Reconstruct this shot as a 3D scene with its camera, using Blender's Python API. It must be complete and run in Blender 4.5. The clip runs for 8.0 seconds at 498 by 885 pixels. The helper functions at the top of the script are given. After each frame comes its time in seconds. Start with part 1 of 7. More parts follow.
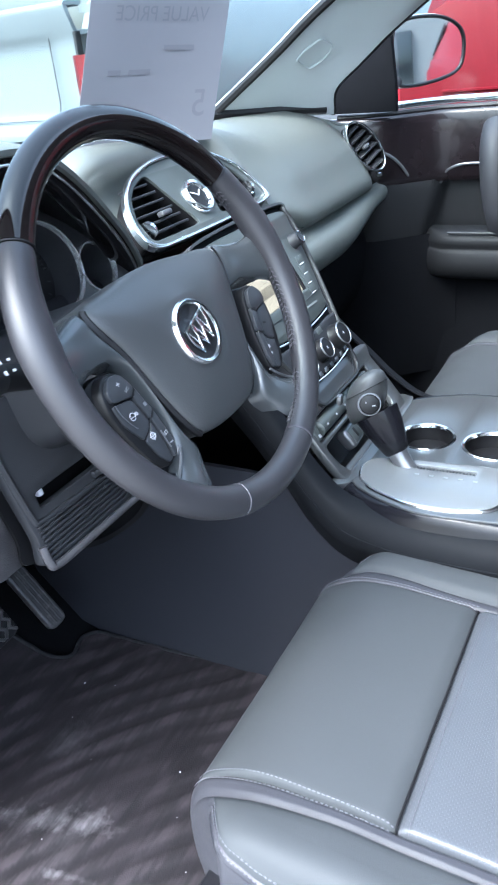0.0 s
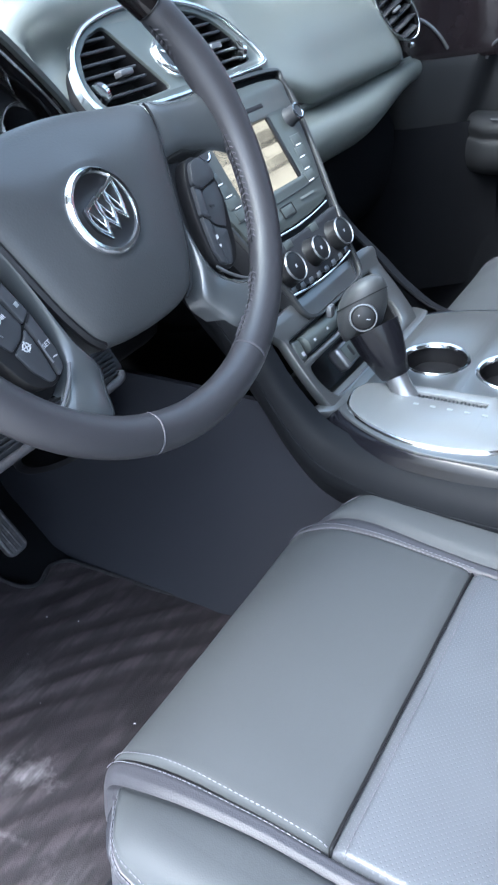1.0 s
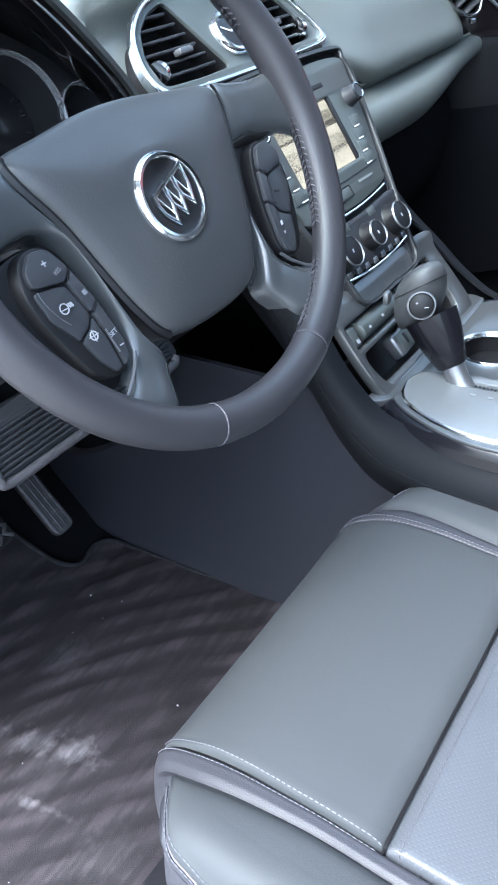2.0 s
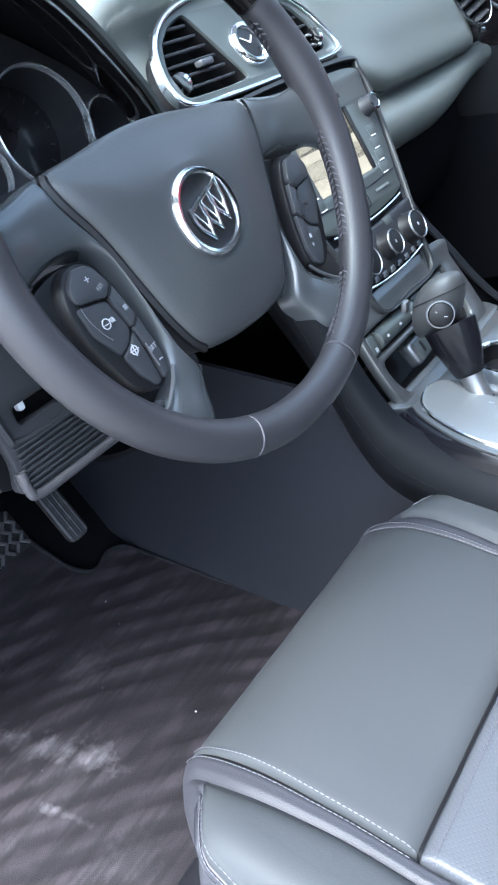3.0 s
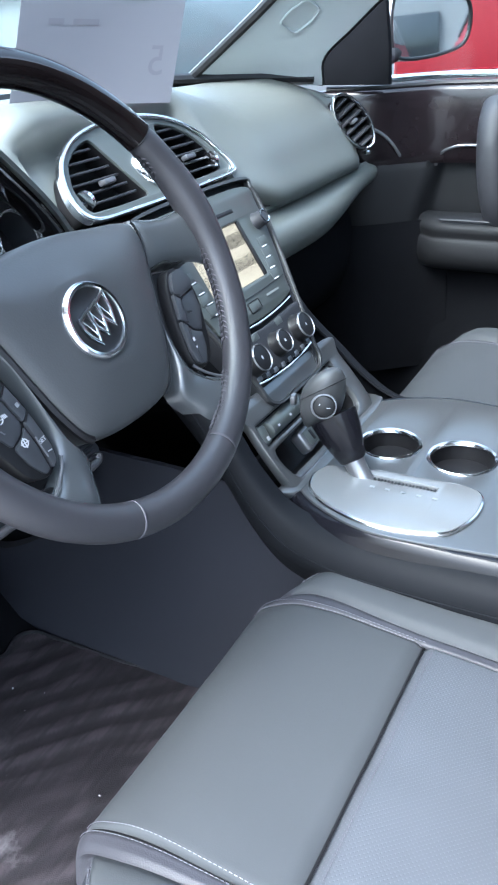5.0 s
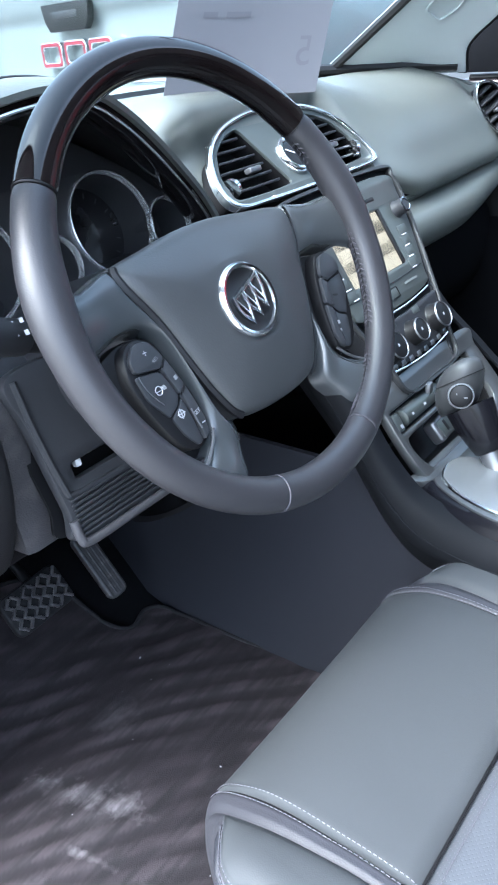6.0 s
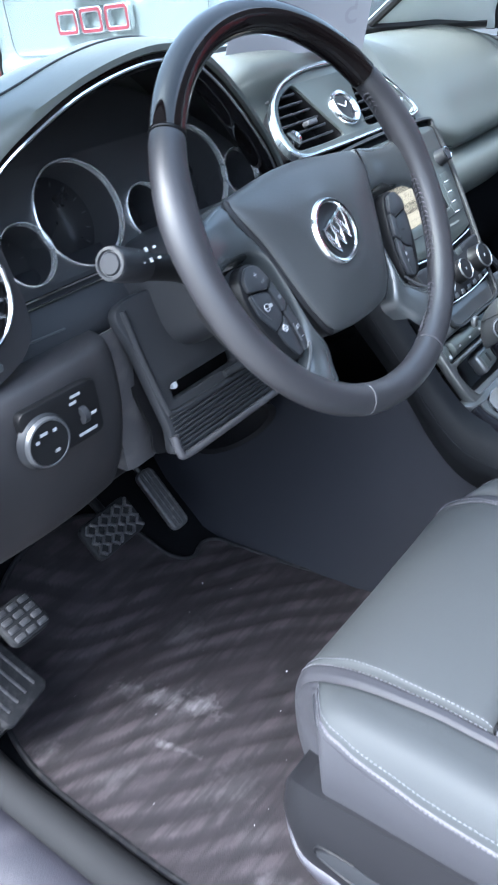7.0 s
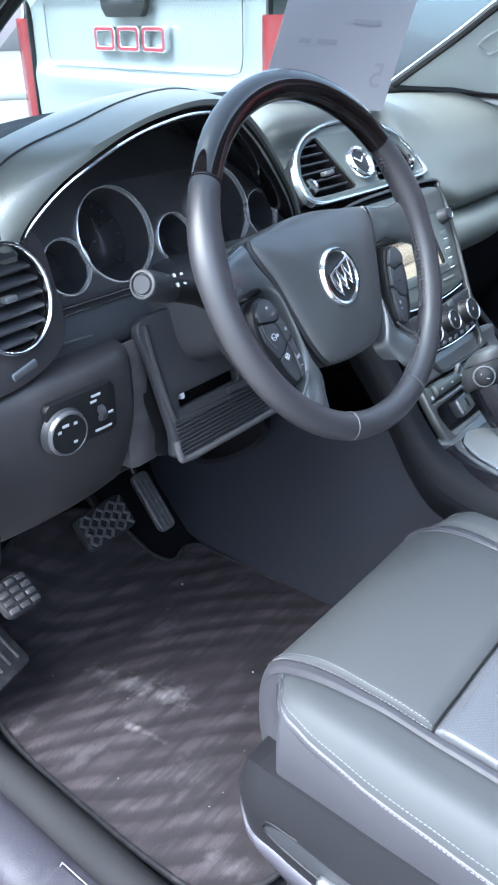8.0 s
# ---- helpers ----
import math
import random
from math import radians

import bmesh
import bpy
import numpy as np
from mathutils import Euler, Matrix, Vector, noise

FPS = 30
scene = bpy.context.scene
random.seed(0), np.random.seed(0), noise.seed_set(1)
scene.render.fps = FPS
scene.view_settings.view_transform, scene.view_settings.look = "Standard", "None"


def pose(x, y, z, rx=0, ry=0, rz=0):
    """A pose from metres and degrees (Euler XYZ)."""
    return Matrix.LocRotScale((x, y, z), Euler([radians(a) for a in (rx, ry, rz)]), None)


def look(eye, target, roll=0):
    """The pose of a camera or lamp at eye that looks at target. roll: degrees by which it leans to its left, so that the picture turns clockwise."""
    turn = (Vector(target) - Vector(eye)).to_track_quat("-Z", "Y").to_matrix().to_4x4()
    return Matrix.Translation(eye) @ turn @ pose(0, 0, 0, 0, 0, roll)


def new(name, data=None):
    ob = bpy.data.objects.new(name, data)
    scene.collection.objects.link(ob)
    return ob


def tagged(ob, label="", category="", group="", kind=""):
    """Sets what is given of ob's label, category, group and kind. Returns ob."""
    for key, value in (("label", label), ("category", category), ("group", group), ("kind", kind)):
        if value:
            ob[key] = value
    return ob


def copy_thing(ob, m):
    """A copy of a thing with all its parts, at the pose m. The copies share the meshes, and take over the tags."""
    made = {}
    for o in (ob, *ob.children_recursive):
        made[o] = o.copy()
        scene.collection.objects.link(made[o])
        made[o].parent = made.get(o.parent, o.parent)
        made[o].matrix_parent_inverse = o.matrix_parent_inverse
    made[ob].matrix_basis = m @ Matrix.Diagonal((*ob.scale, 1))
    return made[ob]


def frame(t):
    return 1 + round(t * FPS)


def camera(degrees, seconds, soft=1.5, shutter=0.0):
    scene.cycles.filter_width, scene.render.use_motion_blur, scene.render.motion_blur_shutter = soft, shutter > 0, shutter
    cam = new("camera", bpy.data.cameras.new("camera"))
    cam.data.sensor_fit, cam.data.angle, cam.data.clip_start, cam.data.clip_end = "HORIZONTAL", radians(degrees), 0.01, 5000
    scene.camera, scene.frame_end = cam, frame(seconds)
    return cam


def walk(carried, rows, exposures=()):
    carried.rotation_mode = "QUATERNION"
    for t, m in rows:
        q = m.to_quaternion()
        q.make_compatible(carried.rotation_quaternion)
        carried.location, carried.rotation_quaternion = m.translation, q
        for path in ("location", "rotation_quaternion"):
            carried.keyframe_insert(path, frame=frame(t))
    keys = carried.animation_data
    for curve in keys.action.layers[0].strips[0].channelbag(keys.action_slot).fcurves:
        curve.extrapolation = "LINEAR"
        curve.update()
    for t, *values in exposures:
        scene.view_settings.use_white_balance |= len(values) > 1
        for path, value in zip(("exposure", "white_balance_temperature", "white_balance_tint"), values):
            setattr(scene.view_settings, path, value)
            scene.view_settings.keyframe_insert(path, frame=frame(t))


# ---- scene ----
cam = camera(35.49, 8.0, 1.9, 0.3)
ROWS = [
    (0.0, -0.5695, -0.3802, 1.352, 62.73, 5.71, -62.62),
    (0.5, -0.4701, -0.3872, 1.3247, 61.43, 5.64, -60.04),
    (1.0, -0.4026, -0.3862, 1.2742, 56.8, 5.64, -58.61),
    (1.5, -0.4002, -0.375, 1.2827, 55.53, 5.82, -56.77),
    (1.7, -0.4019, -0.3672, 1.28, 55.47, 5.74, -56.14),
    (2.8, -0.4072, -0.3515, 1.2843, 55.45, 5.75, -55.65),
    (3.0, -0.4187, -0.3413, 1.2917, 55.57, 5.69, -56.1),
    (3.5, -0.4374, -0.3335, 1.302, 55.74, 5.76, -57.42),
    (4.0, -0.4594, -0.3359, 1.3205, 57.8, 3.52, -61.46),
    (4.2, -0.4604, -0.3517, 1.3245, 59.82, 1.78, -63.1),
    (5.3, -0.4382, -0.4056, 1.3182, 61.87, 4.51, -58.24),
    (5.5, -0.4499, -0.3939, 1.3157, 61.85, 5.0, -55.53),
    (6.0, -0.4725, -0.3904, 1.3176, 61.77, 5.34, -52.5),
    (6.5, -0.5133, -0.3966, 1.3325, 61.16, 6.4, -52.83),
    (7.0, -0.6052, -0.3962, 1.3248, 59.66, 6.52, -52.65),
    (7.5, -0.6659, -0.4137, 1.3459, 59.79, 3.61, -51.12),
    (8.0, -0.677, -0.4432, 1.3628, 61.35, 0.63, -50.54),
]
walk(cam, [(t, pose(x, y, z, rx, ry, rz)) for t, x, y, z, rx, ry, rz in ROWS], [(0.0, 1.98, 5600, 4), (8.0, 1.98, 5600, 4)])

# ---- world, sun, exposure ----
world = bpy.data.worlds.new("overcast_sky")
scene.world = world
world.use_nodes = True
wn, wk = world.node_tree.nodes, world.node_tree.links
sky = wn.new("ShaderNodeTexSky")
sky.sky_type, sky.sun_disc = "NISHITA", False
sky.sun_elevation, sky.sun_rotation = radians(52), radians(-72)
sky.air_density, sky.dust_density, sky.ozone_density = 1.0, 4.0, 1.5
wn["Background"].inputs["Strength"].default_value = 0.36
veil = wn.new("ShaderNodeHueSaturation")   # thin cloud greys the blue
veil.inputs["Saturation"].default_value = 0.6
wk.new(sky.outputs["Color"], veil.inputs["Color"])
# an overcast sky: about three times as bright overhead as at the horizon
where, split, rise = wn.new("ShaderNodeTexCoord"), wn.new("ShaderNodeSeparateXYZ"), wn.new("ShaderNodeMapRange")
rise.inputs["From Min"].default_value, rise.inputs["From Max"].default_value = 0.0, 1.0
rise.inputs["To Min"].default_value, rise.inputs["To Max"].default_value = 0.46, 1.75
cloud = wn.new("ShaderNodeMix")
cloud.data_type, cloud.blend_type = "RGBA", "MULTIPLY"
cloud.inputs["Factor"].default_value = 1.0
wk.new(where.outputs["Generated"], split.inputs["Vector"])
wk.new(split.outputs["Z"], rise.inputs["Value"])
wk.new(veil.outputs["Color"], cloud.inputs["A"])
wk.new(rise.outputs["Result"], cloud.inputs["B"])
wk.new(cloud.outputs["Result"], wn["Background"].inputs["Color"])
sun = new("sun", bpy.data.lights.new("sun", "SUN"))
sun.data.energy, sun.data.angle, sun.data.color = 0.6, radians(70), (1.0, 0.985, 0.96)
sun.matrix_world = look((-6.0, 2.0, 8.0), (0, 0, 0))


# ---- materials ----
def material(name, color, rough=0.5, metal=0.0, vary=0.15, scale=8.0, grain=0.0, grain_scale=900.0, grain_kind="VORONOI",
             bump=0.0, spec=0.5, coat=0.0, rough_vary=0.1, dust=0.0, dust_color=(0.3, 0.28, 0.27)):
    """A surface with slow colour drift, fine relief and uneven gloss."""
    m = bpy.data.materials.new(name)
    m.use_nodes = True
    n, k = m.node_tree.nodes, m.node_tree.links
    b = n["Principled BSDF"]
    co = n.new("ShaderNodeTexCoord")
    slow = n.new("ShaderNodeTexNoise")
    slow.inputs["Scale"].default_value, slow.inputs["Detail"].default_value = scale, 5.0
    k.new(co.outputs["Object"], slow.inputs["Vector"])
    mix = n.new("ShaderNodeMix")
    mix.data_type = "RGBA"
    lo, hi = [c * (1 - vary) for c in color], [c * (1 + vary) for c in color]
    mix.inputs["A"].default_value, mix.inputs["B"].default_value = (*lo, 1), (*hi, 1)
    k.new(slow.outputs["Fac"], mix.inputs["Factor"])
    col = mix.outputs["Result"]
    if dust:
        d = n.new("ShaderNodeTexNoise")
        d.inputs["Scale"].default_value, d.inputs["Detail"].default_value = scale * 2.7, 8.0
        k.new(co.outputs["Object"], d.inputs["Vector"])
        r = n.new("ShaderNodeMapRange")
        r.inputs["From Min"].default_value, r.inputs["From Max"].default_value, r.inputs["To Max"].default_value = 0.5, 0.8, dust
        k.new(d.outputs["Fac"], r.inputs["Value"])
        dm = n.new("ShaderNodeMix")
        dm.data_type = "RGBA"
        dm.inputs["B"].default_value = (*dust_color, 1)
        k.new(r.outputs["Result"], dm.inputs["Factor"])
        k.new(col, dm.inputs["A"])
        col = dm.outputs["Result"]
    k.new(col, b.inputs["Base Color"])
    b.inputs["Metallic"].default_value = metal
    b.inputs["Specular IOR Level"].default_value = spec
    b.inputs["Coat Weight"].default_value = coat
    b.inputs["Coat Roughness"].default_value = 0.04
    rr = n.new("ShaderNodeMapRange")
    rr.inputs["To Min"].default_value, rr.inputs["To Max"].default_value = max(0.0, rough - rough_vary), min(1.0, rough + rough_vary)
    k.new(slow.outputs["Fac"], rr.inputs["Value"])
    k.new(rr.outputs["Result"], b.inputs["Roughness"])
    if grain:
        g = n.new("ShaderNodeTexVoronoi" if grain_kind == "VORONOI" else "ShaderNodeTexNoise")
        g.inputs["Scale"].default_value = grain_scale
        k.new(co.outputs["Object"], g.inputs["Vector"])
        bp = n.new("ShaderNodeBump")
        bp.inputs["Strength"].default_value, bp.inputs["Distance"].default_value = grain, 0.0006
        k.new(g.outputs["Distance" if grain_kind == "VORONOI" else "Fac"], bp.inputs["Height"])
        if bump:
            b2 = n.new("ShaderNodeBump")
            b2.inputs["Strength"].default_value, b2.inputs["Distance"].default_value = bump, 0.004
            k.new(slow.outputs["Fac"], b2.inputs["Height"])
            k.new(b2.outputs["Normal"], bp.inputs["Normal"])
        k.new(bp.outputs["Normal"], b.inputs["Normal"])
    return m


def glass_material(name, tint, rough=0.0, ior=1.05):
    m = bpy.data.materials.new(name)
    m.use_nodes = True
    n, k = m.node_tree.nodes, m.node_tree.links
    n.remove(n["Principled BSDF"])
    t, g, x = n.new("ShaderNodeBsdfTransparent"), n.new("ShaderNodeBsdfGlossy"), n.new("ShaderNodeMixShader")
    t.inputs["Color"].default_value = (*tint, 1)
    g.inputs["Roughness"].default_value = rough
    x.inputs["Fac"].default_value = 0.03
    k.new(t.outputs["BSDF"], x.inputs[1])
    k.new(g.outputs["BSDF"], x.inputs[2])
    k.new(x.outputs["Shader"], n["Material Output"].inputs["Surface"])
    return m


def glow_material(name, color, strength):
    m = bpy.data.materials.new(name)
    m.use_nodes = True
    b = m.node_tree.nodes["Principled BSDF"]
    b.inputs["Base Color"].default_value = (0.02, 0.02, 0.02, 1)
    b.inputs["Roughness"].default_value = 0.55
    b.inputs["Specular IOR Level"].default_value = 0.1
    b.inputs["Emission Color"].default_value = (*color, 1)
    b.inputs["Emission Strength"].default_value = strength
    return m


LEATHER = material("seat_leather", (0.040, 0.043, 0.046), 0.60, vary=0.08, scale=5, grain=0.10, grain_scale=750, bump=0.3, rough_vary=0.06, spec=0.20)
LEATHER_SIDE = material("seat_side_leather", (0.030, 0.030, 0.036), 0.52, vary=0.06, scale=6, grain=0.22, grain_scale=750, bump=0.3, rough_vary=0.05, spec=0.40)
WHEEL_LEATHER = material("wheel_leather", (0.025, 0.0245, 0.028), 0.41, vary=0.08, scale=20, grain=0.10, grain_scale=900, rough_vary=0.05, spec=0.55)
PAD_PLASTIC = material("airbag_vinyl", (0.040, 0.042, 0.044), 0.42, vary=0.06, scale=15, grain=0.14, grain_scale=620, rough_vary=0.04)
DASH_VINYL = material("dash_vinyl", (0.092, 0.100, 0.092), 0.38, vary=0.06, scale=6, grain=0.25, grain_scale=800, rough_vary=0.05, spec=0.6)
DARK_PLASTIC = material("dark_grained_plastic", (0.021, 0.022, 0.0255), 0.5, vary=0.12, scale=12, grain=0.12, grain_scale=900, rough_vary=0.06, spec=0.4)
KNEE_PLASTIC = material("scuffed_knee_plastic", (0.022, 0.021, 0.023), 0.48, vary=0.2, scale=9, grain=0.2, grain_scale=800, dust=0.3, dust_color=(0.055, 0.047, 0.047))
FLANK_PLASTIC = material("grey_flank_plastic", (0.055, 0.053, 0.058), 0.5, vary=0.12, scale=14, grain=0.6, grain_scale=500, dust=0.2)
DIM_BAR = material("dim_print_bar", (0.17, 0.185, 0.18), 0.4, metal=0.3, vary=0.05)
FRAME_DARK = material("dark_frame_plastic", (0.022, 0.023, 0.024), 0.4, vary=0.05, scale=10)
SATIN = material("satin_dark_metal_paint", (0.17, 0.175, 0.185), 0.3, metal=0.7, vary=0.05, scale=10, rough_vary=0.04)
STACK_PAINT = material("greenish_grey_panel_paint", (0.072, 0.081, 0.078), 0.38, metal=0.35, vary=0.05, scale=12, rough_vary=0.05)
SILVER = material("silver_console_paint", (0.125, 0.13, 0.133), 0.32, metal=0.7, vary=0.04, scale=10, rough_vary=0.06)
CHROME = material("chrome", (0.82, 0.83, 0.845), 0.15, metal=1.0, vary=0.02, scale=6, rough_vary=0.03)
GLOSS = material("dark_gloss_wood", (0.006, 0.0045, 0.0045), 0.06, vary=0.5, scale=25, coat=0.25, rough_vary=0.03, spec=0.3)
PIANO = material("black_gloss_bezel", (0.006, 0.006, 0.008), 0.2, vary=0.1, scale=20, spec=0.25)
DOOR_WOOD = material("dark_door_wood", (0.007, 0.005, 0.006), 0.26, vary=0.5, scale=18, coat=0.2, rough_vary=0.06, spec=0.3)
CONSOLE_SOFT = material("console_soft_skin", (0.0070, 0.0076, 0.0092), 0.6, vary=0.12, scale=12, grain=0.12, grain_scale=900, rough_vary=0.05, spec=0.10)
BLACK = material("black_plastic", (0.006, 0.006, 0.007), 0.45, vary=0.1, scale=20, spec=0.35)
DIAL = material("dial_face", (0.012, 0.012, 0.014), 0.3, vary=0.1, scale=30, coat=0.3)
CLUSTER_FACE = material("satin_cluster_plastic", (0.028, 0.029, 0.032), 0.4, vary=0.1, scale=20)
GAUGE_WALL = material("gauge_tube_grey", (0.028, 0.029, 0.033), 0.5, vary=0.1, scale=30)
# also on glovebox and lower door, where near-black colour stands in for footwell shade
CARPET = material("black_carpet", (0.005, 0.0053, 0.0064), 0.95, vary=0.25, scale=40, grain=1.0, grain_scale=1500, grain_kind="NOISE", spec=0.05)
TUNNEL = material("tunnel_side_trim", (0.0165, 0.0175, 0.0225), 0.75, vary=0.06, scale=10, grain=0.6, grain_scale=1300, grain_kind="NOISE", spec=0.10)
RUBBER = material("black_rubber", (0.014, 0.014, 0.016), 0.75, vary=0.2, scale=30, grain=0.3, grain_scale=800, dust=0.08, spec=0.2)
SEAL_RUBBER = material("soft_seal_rubber", (0.0065, 0.0065, 0.0075), 0.8, vary=0.2, scale=12, grain=0.2, grain_scale=800, spec=0.25)
PEDAL = material("worn_pedal_rubber", (0.050, 0.049, 0.053), 0.42, vary=0.3, scale=40, grain=0.3, grain_scale=900, dust=0.3)
DOOR_VINYL = material("door_vinyl", (0.0075, 0.008, 0.009), 0.55, vary=0.08, scale=9, grain=0.3, grain_scale=700, rough_vary=0.05, spec=0.22)
TRIM_PLASTIC = material("seat_trim_plastic", (0.010, 0.010, 0.012), 0.48, vary=0.06, scale=8, grain=0.07, grain_scale=700, rough_vary=0.04, spec=0.18)
SILL = material("lavender_grey_sill_plastic", (0.020, 0.019, 0.025), 0.6, vary=0.15, scale=7, grain=0.3, grain_scale=500, dust=0.3, dust_color=(0.085, 0.08, 0.09), spec=0.25)
THREAD = material("pale_thread", (0.125, 0.125, 0.145), 0.7, vary=0.1, scale=200)
DARK_THREAD = material("dark_thread", (0.085, 0.08, 0.092), 0.6, vary=0.1, scale=200)
PILLAR = material("light_grey_pillar_cloth", (0.46, 0.505, 0.51), 0.8, vary=0.05, scale=8, grain=0.5, grain_scale=1200, grain_kind="NOISE", spec=0.2)
WHITE_MARK = material("white_print", (0.75, 0.76, 0.8), 0.5, vary=0.05)
STALK_GREY = material("smooth_grey_button", (0.018, 0.019, 0.023), 0.45, vary=0.05, spec=0.25)
PALE_MARK = material("grey_print", (0.32, 0.33, 0.35), 0.5, vary=0.05)
CLEAR = material("frosted_acrylic", (0.165, 0.172, 0.176), 0.22, metal=0.25, vary=0.05, scale=14, rough_vary=0.06)
SCREEN = glow_material("lit_screen", (0.95, 0.82, 0.62), 0.30)
PAPER = material("paper_sheet", (0.175, 0.175, 0.192), 0.9, vary=0.03, scale=4, spec=0.1)
PAPER_INK = material("ink_through_paper", (0.150, 0.150, 0.166), 0.9, vary=0.05, scale=4, spec=0.1)
WHITE_PAINT = material("white_car_paint", (0.185, 0.212, 0.217), 0.3, vary=0.02, scale=2, coat=0.5, rough_vary=0.04)
RED_PAINT = material("red_car_paint", (0.125, 0.003, 0.008), 0.55, vary=0.05, scale=2, coat=0.06, rough_vary=0.04, spec=0.12)
RED_LAMP = material("red_lamp_plastic", (0.15, 0.008, 0.012), 0.2, vary=0.1, scale=10, coat=0.8)
RED_BADGE = material("red_badge", (0.20, 0.02, 0.035), 0.35, vary=0.05)
TINTED = material("tinted_car_glass", (0.02, 0.025, 0.028), 0.06, vary=0.1, coat=0.5)
TYRE = material("tyre_rubber", (0.02, 0.02, 0.02), 0.8, vary=0.2, scale=20)
ASPHALT = material("lot_asphalt", (0.17, 0.165, 0.16), 0.9, vary=0.25, scale=1.2, grain=0.8, grain_scale=90, grain_kind="NOISE")
CONCRETE = material("kerb_concrete", (0.42, 0.4, 0.37), 0.85, vary=0.15, scale=3, grain=0.6, grain_scale=120, grain_kind="NOISE")
SHOP_WALL = material("grey_shop_cladding", (0.16, 0.165, 0.17), 0.8, vary=0.2, scale=0.8)
FAR_WALL = material("far_building_render", (0.3, 0.27, 0.26), 0.8, vary=0.15, scale=1.0)
MIRROR = material("mirror_glass", (0.9, 0.91, 0.92), 0.02, metal=1.0, vary=0.01, rough_vary=0.01)
GLASS = glass_material("window_glass", (0.76, 0.80, 0.80))
HEADLINER = material("headliner_cloth", (0.36, 0.37, 0.38), 0.9, vary=0.05, scale=8, grain=0.4, grain_scale=1200, grain_kind="NOISE", spec=0.1)


def mat_rubber():
    """Dusty ribbed rubber with pale scuffs that have shapes of their own."""
    m = material("dusty_floor_mat", (0.017, 0.0142, 0.0165), 0.75, vary=0.4, scale=9, grain=0.5, grain_scale=700, dust=0.55, dust_color=(0.044, 0.037, 0.041), spec=0.18)
    n, k = m.node_tree.nodes, m.node_tree.links
    b = n["Principled BSDF"]
    src = b.inputs["Base Color"].links[0].from_socket
    co = n.new("ShaderNodeTexCoord")
    no = n.new("ShaderNodeTexNoise")
    no.inputs["Scale"].default_value, no.inputs["Detail"].default_value, no.inputs["Roughness"].default_value = 34.0, 7.0, 0.65
    k.new(co.outputs["Object"], no.inputs["Vector"])
    # place, half length, half width, turn and strength of each scuff
    scuffs = [(-0.108, 0.238, 0.112, 0.034, -78, 1.0), (-0.130, 0.285, 0.065, 0.026, -76, 0.5), (-0.125, 0.215, 0.07, 0.09, -40, 0.16), (-0.172, 0.182, 0.055, 0.010, -80, 0.8), (-0.250, -0.045, 0.045, 0.028, -60, 0.42),
              (-0.270, 0.33, 0.03, 0.03, -20, 0.45), (-0.185, 0.08, 0.06, 0.05, -30, 0.28), (0.0, 0.32, 0.05, 0.06, -30, 0.25), (-0.25, 0.22, 0.05, 0.03, -30, 0.22), (-0.215, 0.02, 0.05, 0.03, -60, 0.14)]
    for x, y, a, w, turn_deg, s in scuffs:
        mp = n.new("ShaderNodeMapping")
        mp.vector_type = "TEXTURE"
        mp.inputs["Location"].default_value = (x, y, 0)
        mp.inputs["Rotation"].default_value = (0, 0, radians(turn_deg))
        mp.inputs["Scale"].default_value = (a, w, 1)
        k.new(co.outputs["Object"], mp.inputs["Vector"])
        fl = n.new("ShaderNodeVectorMath")
        fl.operation = "MULTIPLY"
        fl.inputs[1].default_value = (1, 1, 0)
        k.new(mp.outputs["Vector"], fl.inputs[0])
        ln = n.new("ShaderNodeVectorMath")
        ln.operation = "LENGTH"
        k.new(fl.outputs["Vector"], ln.inputs[0])
        ad = n.new("ShaderNodeMath")
        ad.operation = "MULTIPLY_ADD"
        ad.inputs[1].default_value = -1.0
        k.new(ln.outputs["Value"], ad.inputs[0])
        ml = n.new("ShaderNodeMath")
        ml.operation = "MULTIPLY_ADD"
        ml.inputs[1].default_value, ml.inputs[2].default_value = 2.2, -0.5
        k.new(no.outputs["Fac"], ml.inputs[0])
        k.new(ml.outputs["Value"], ad.inputs[2])
        mr = n.new("ShaderNodeMapRange")
        mr.inputs["From Min"].default_value, mr.inputs["From Max"].default_value, mr.inputs["To Max"].default_value = -0.1, 0.8, s
        k.new(ad.outputs["Value"], mr.inputs["Value"])
        mx = n.new("ShaderNodeMix")
        mx.data_type = "RGBA"
        mx.inputs["B"].default_value = (0.17, 0.157, 0.166, 1)
        k.new(mr.outputs["Result"], mx.inputs["Factor"])
        k.new(src, mx.inputs["A"])
        src = mx.outputs["Result"]
    # dark wiped streaks that cross the ribs
    mp = n.new("ShaderNodeMapping")
    mp.inputs["Rotation"].default_value, mp.inputs["Scale"].default_value = (0, 0, radians(40)), (9, 75, 1)
    k.new(co.outputs["Object"], mp.inputs["Vector"])
    st = n.new("ShaderNodeTexNoise")
    st.inputs["Scale"].default_value, st.inputs["Detail"].default_value = 1.0, 5.0
    k.new(mp.outputs["Vector"], st.inputs["Vector"])
    mr = n.new("ShaderNodeMapRange")
    mr.inputs["From Min"].default_value, mr.inputs["From Max"].default_value, mr.inputs["To Max"].default_value = 0.42, 0.62, 0.7
    k.new(st.outputs["Fac"], mr.inputs["Value"])
    mx = n.new("ShaderNodeMix")
    mx.data_type = "RGBA"
    mx.inputs["B"].default_value = (0.012, 0.0105, 0.012, 1)
    k.new(mr.outputs["Result"], mx.inputs["Factor"])
    k.new(src, mx.inputs["A"])
    src = mx.outputs["Result"]
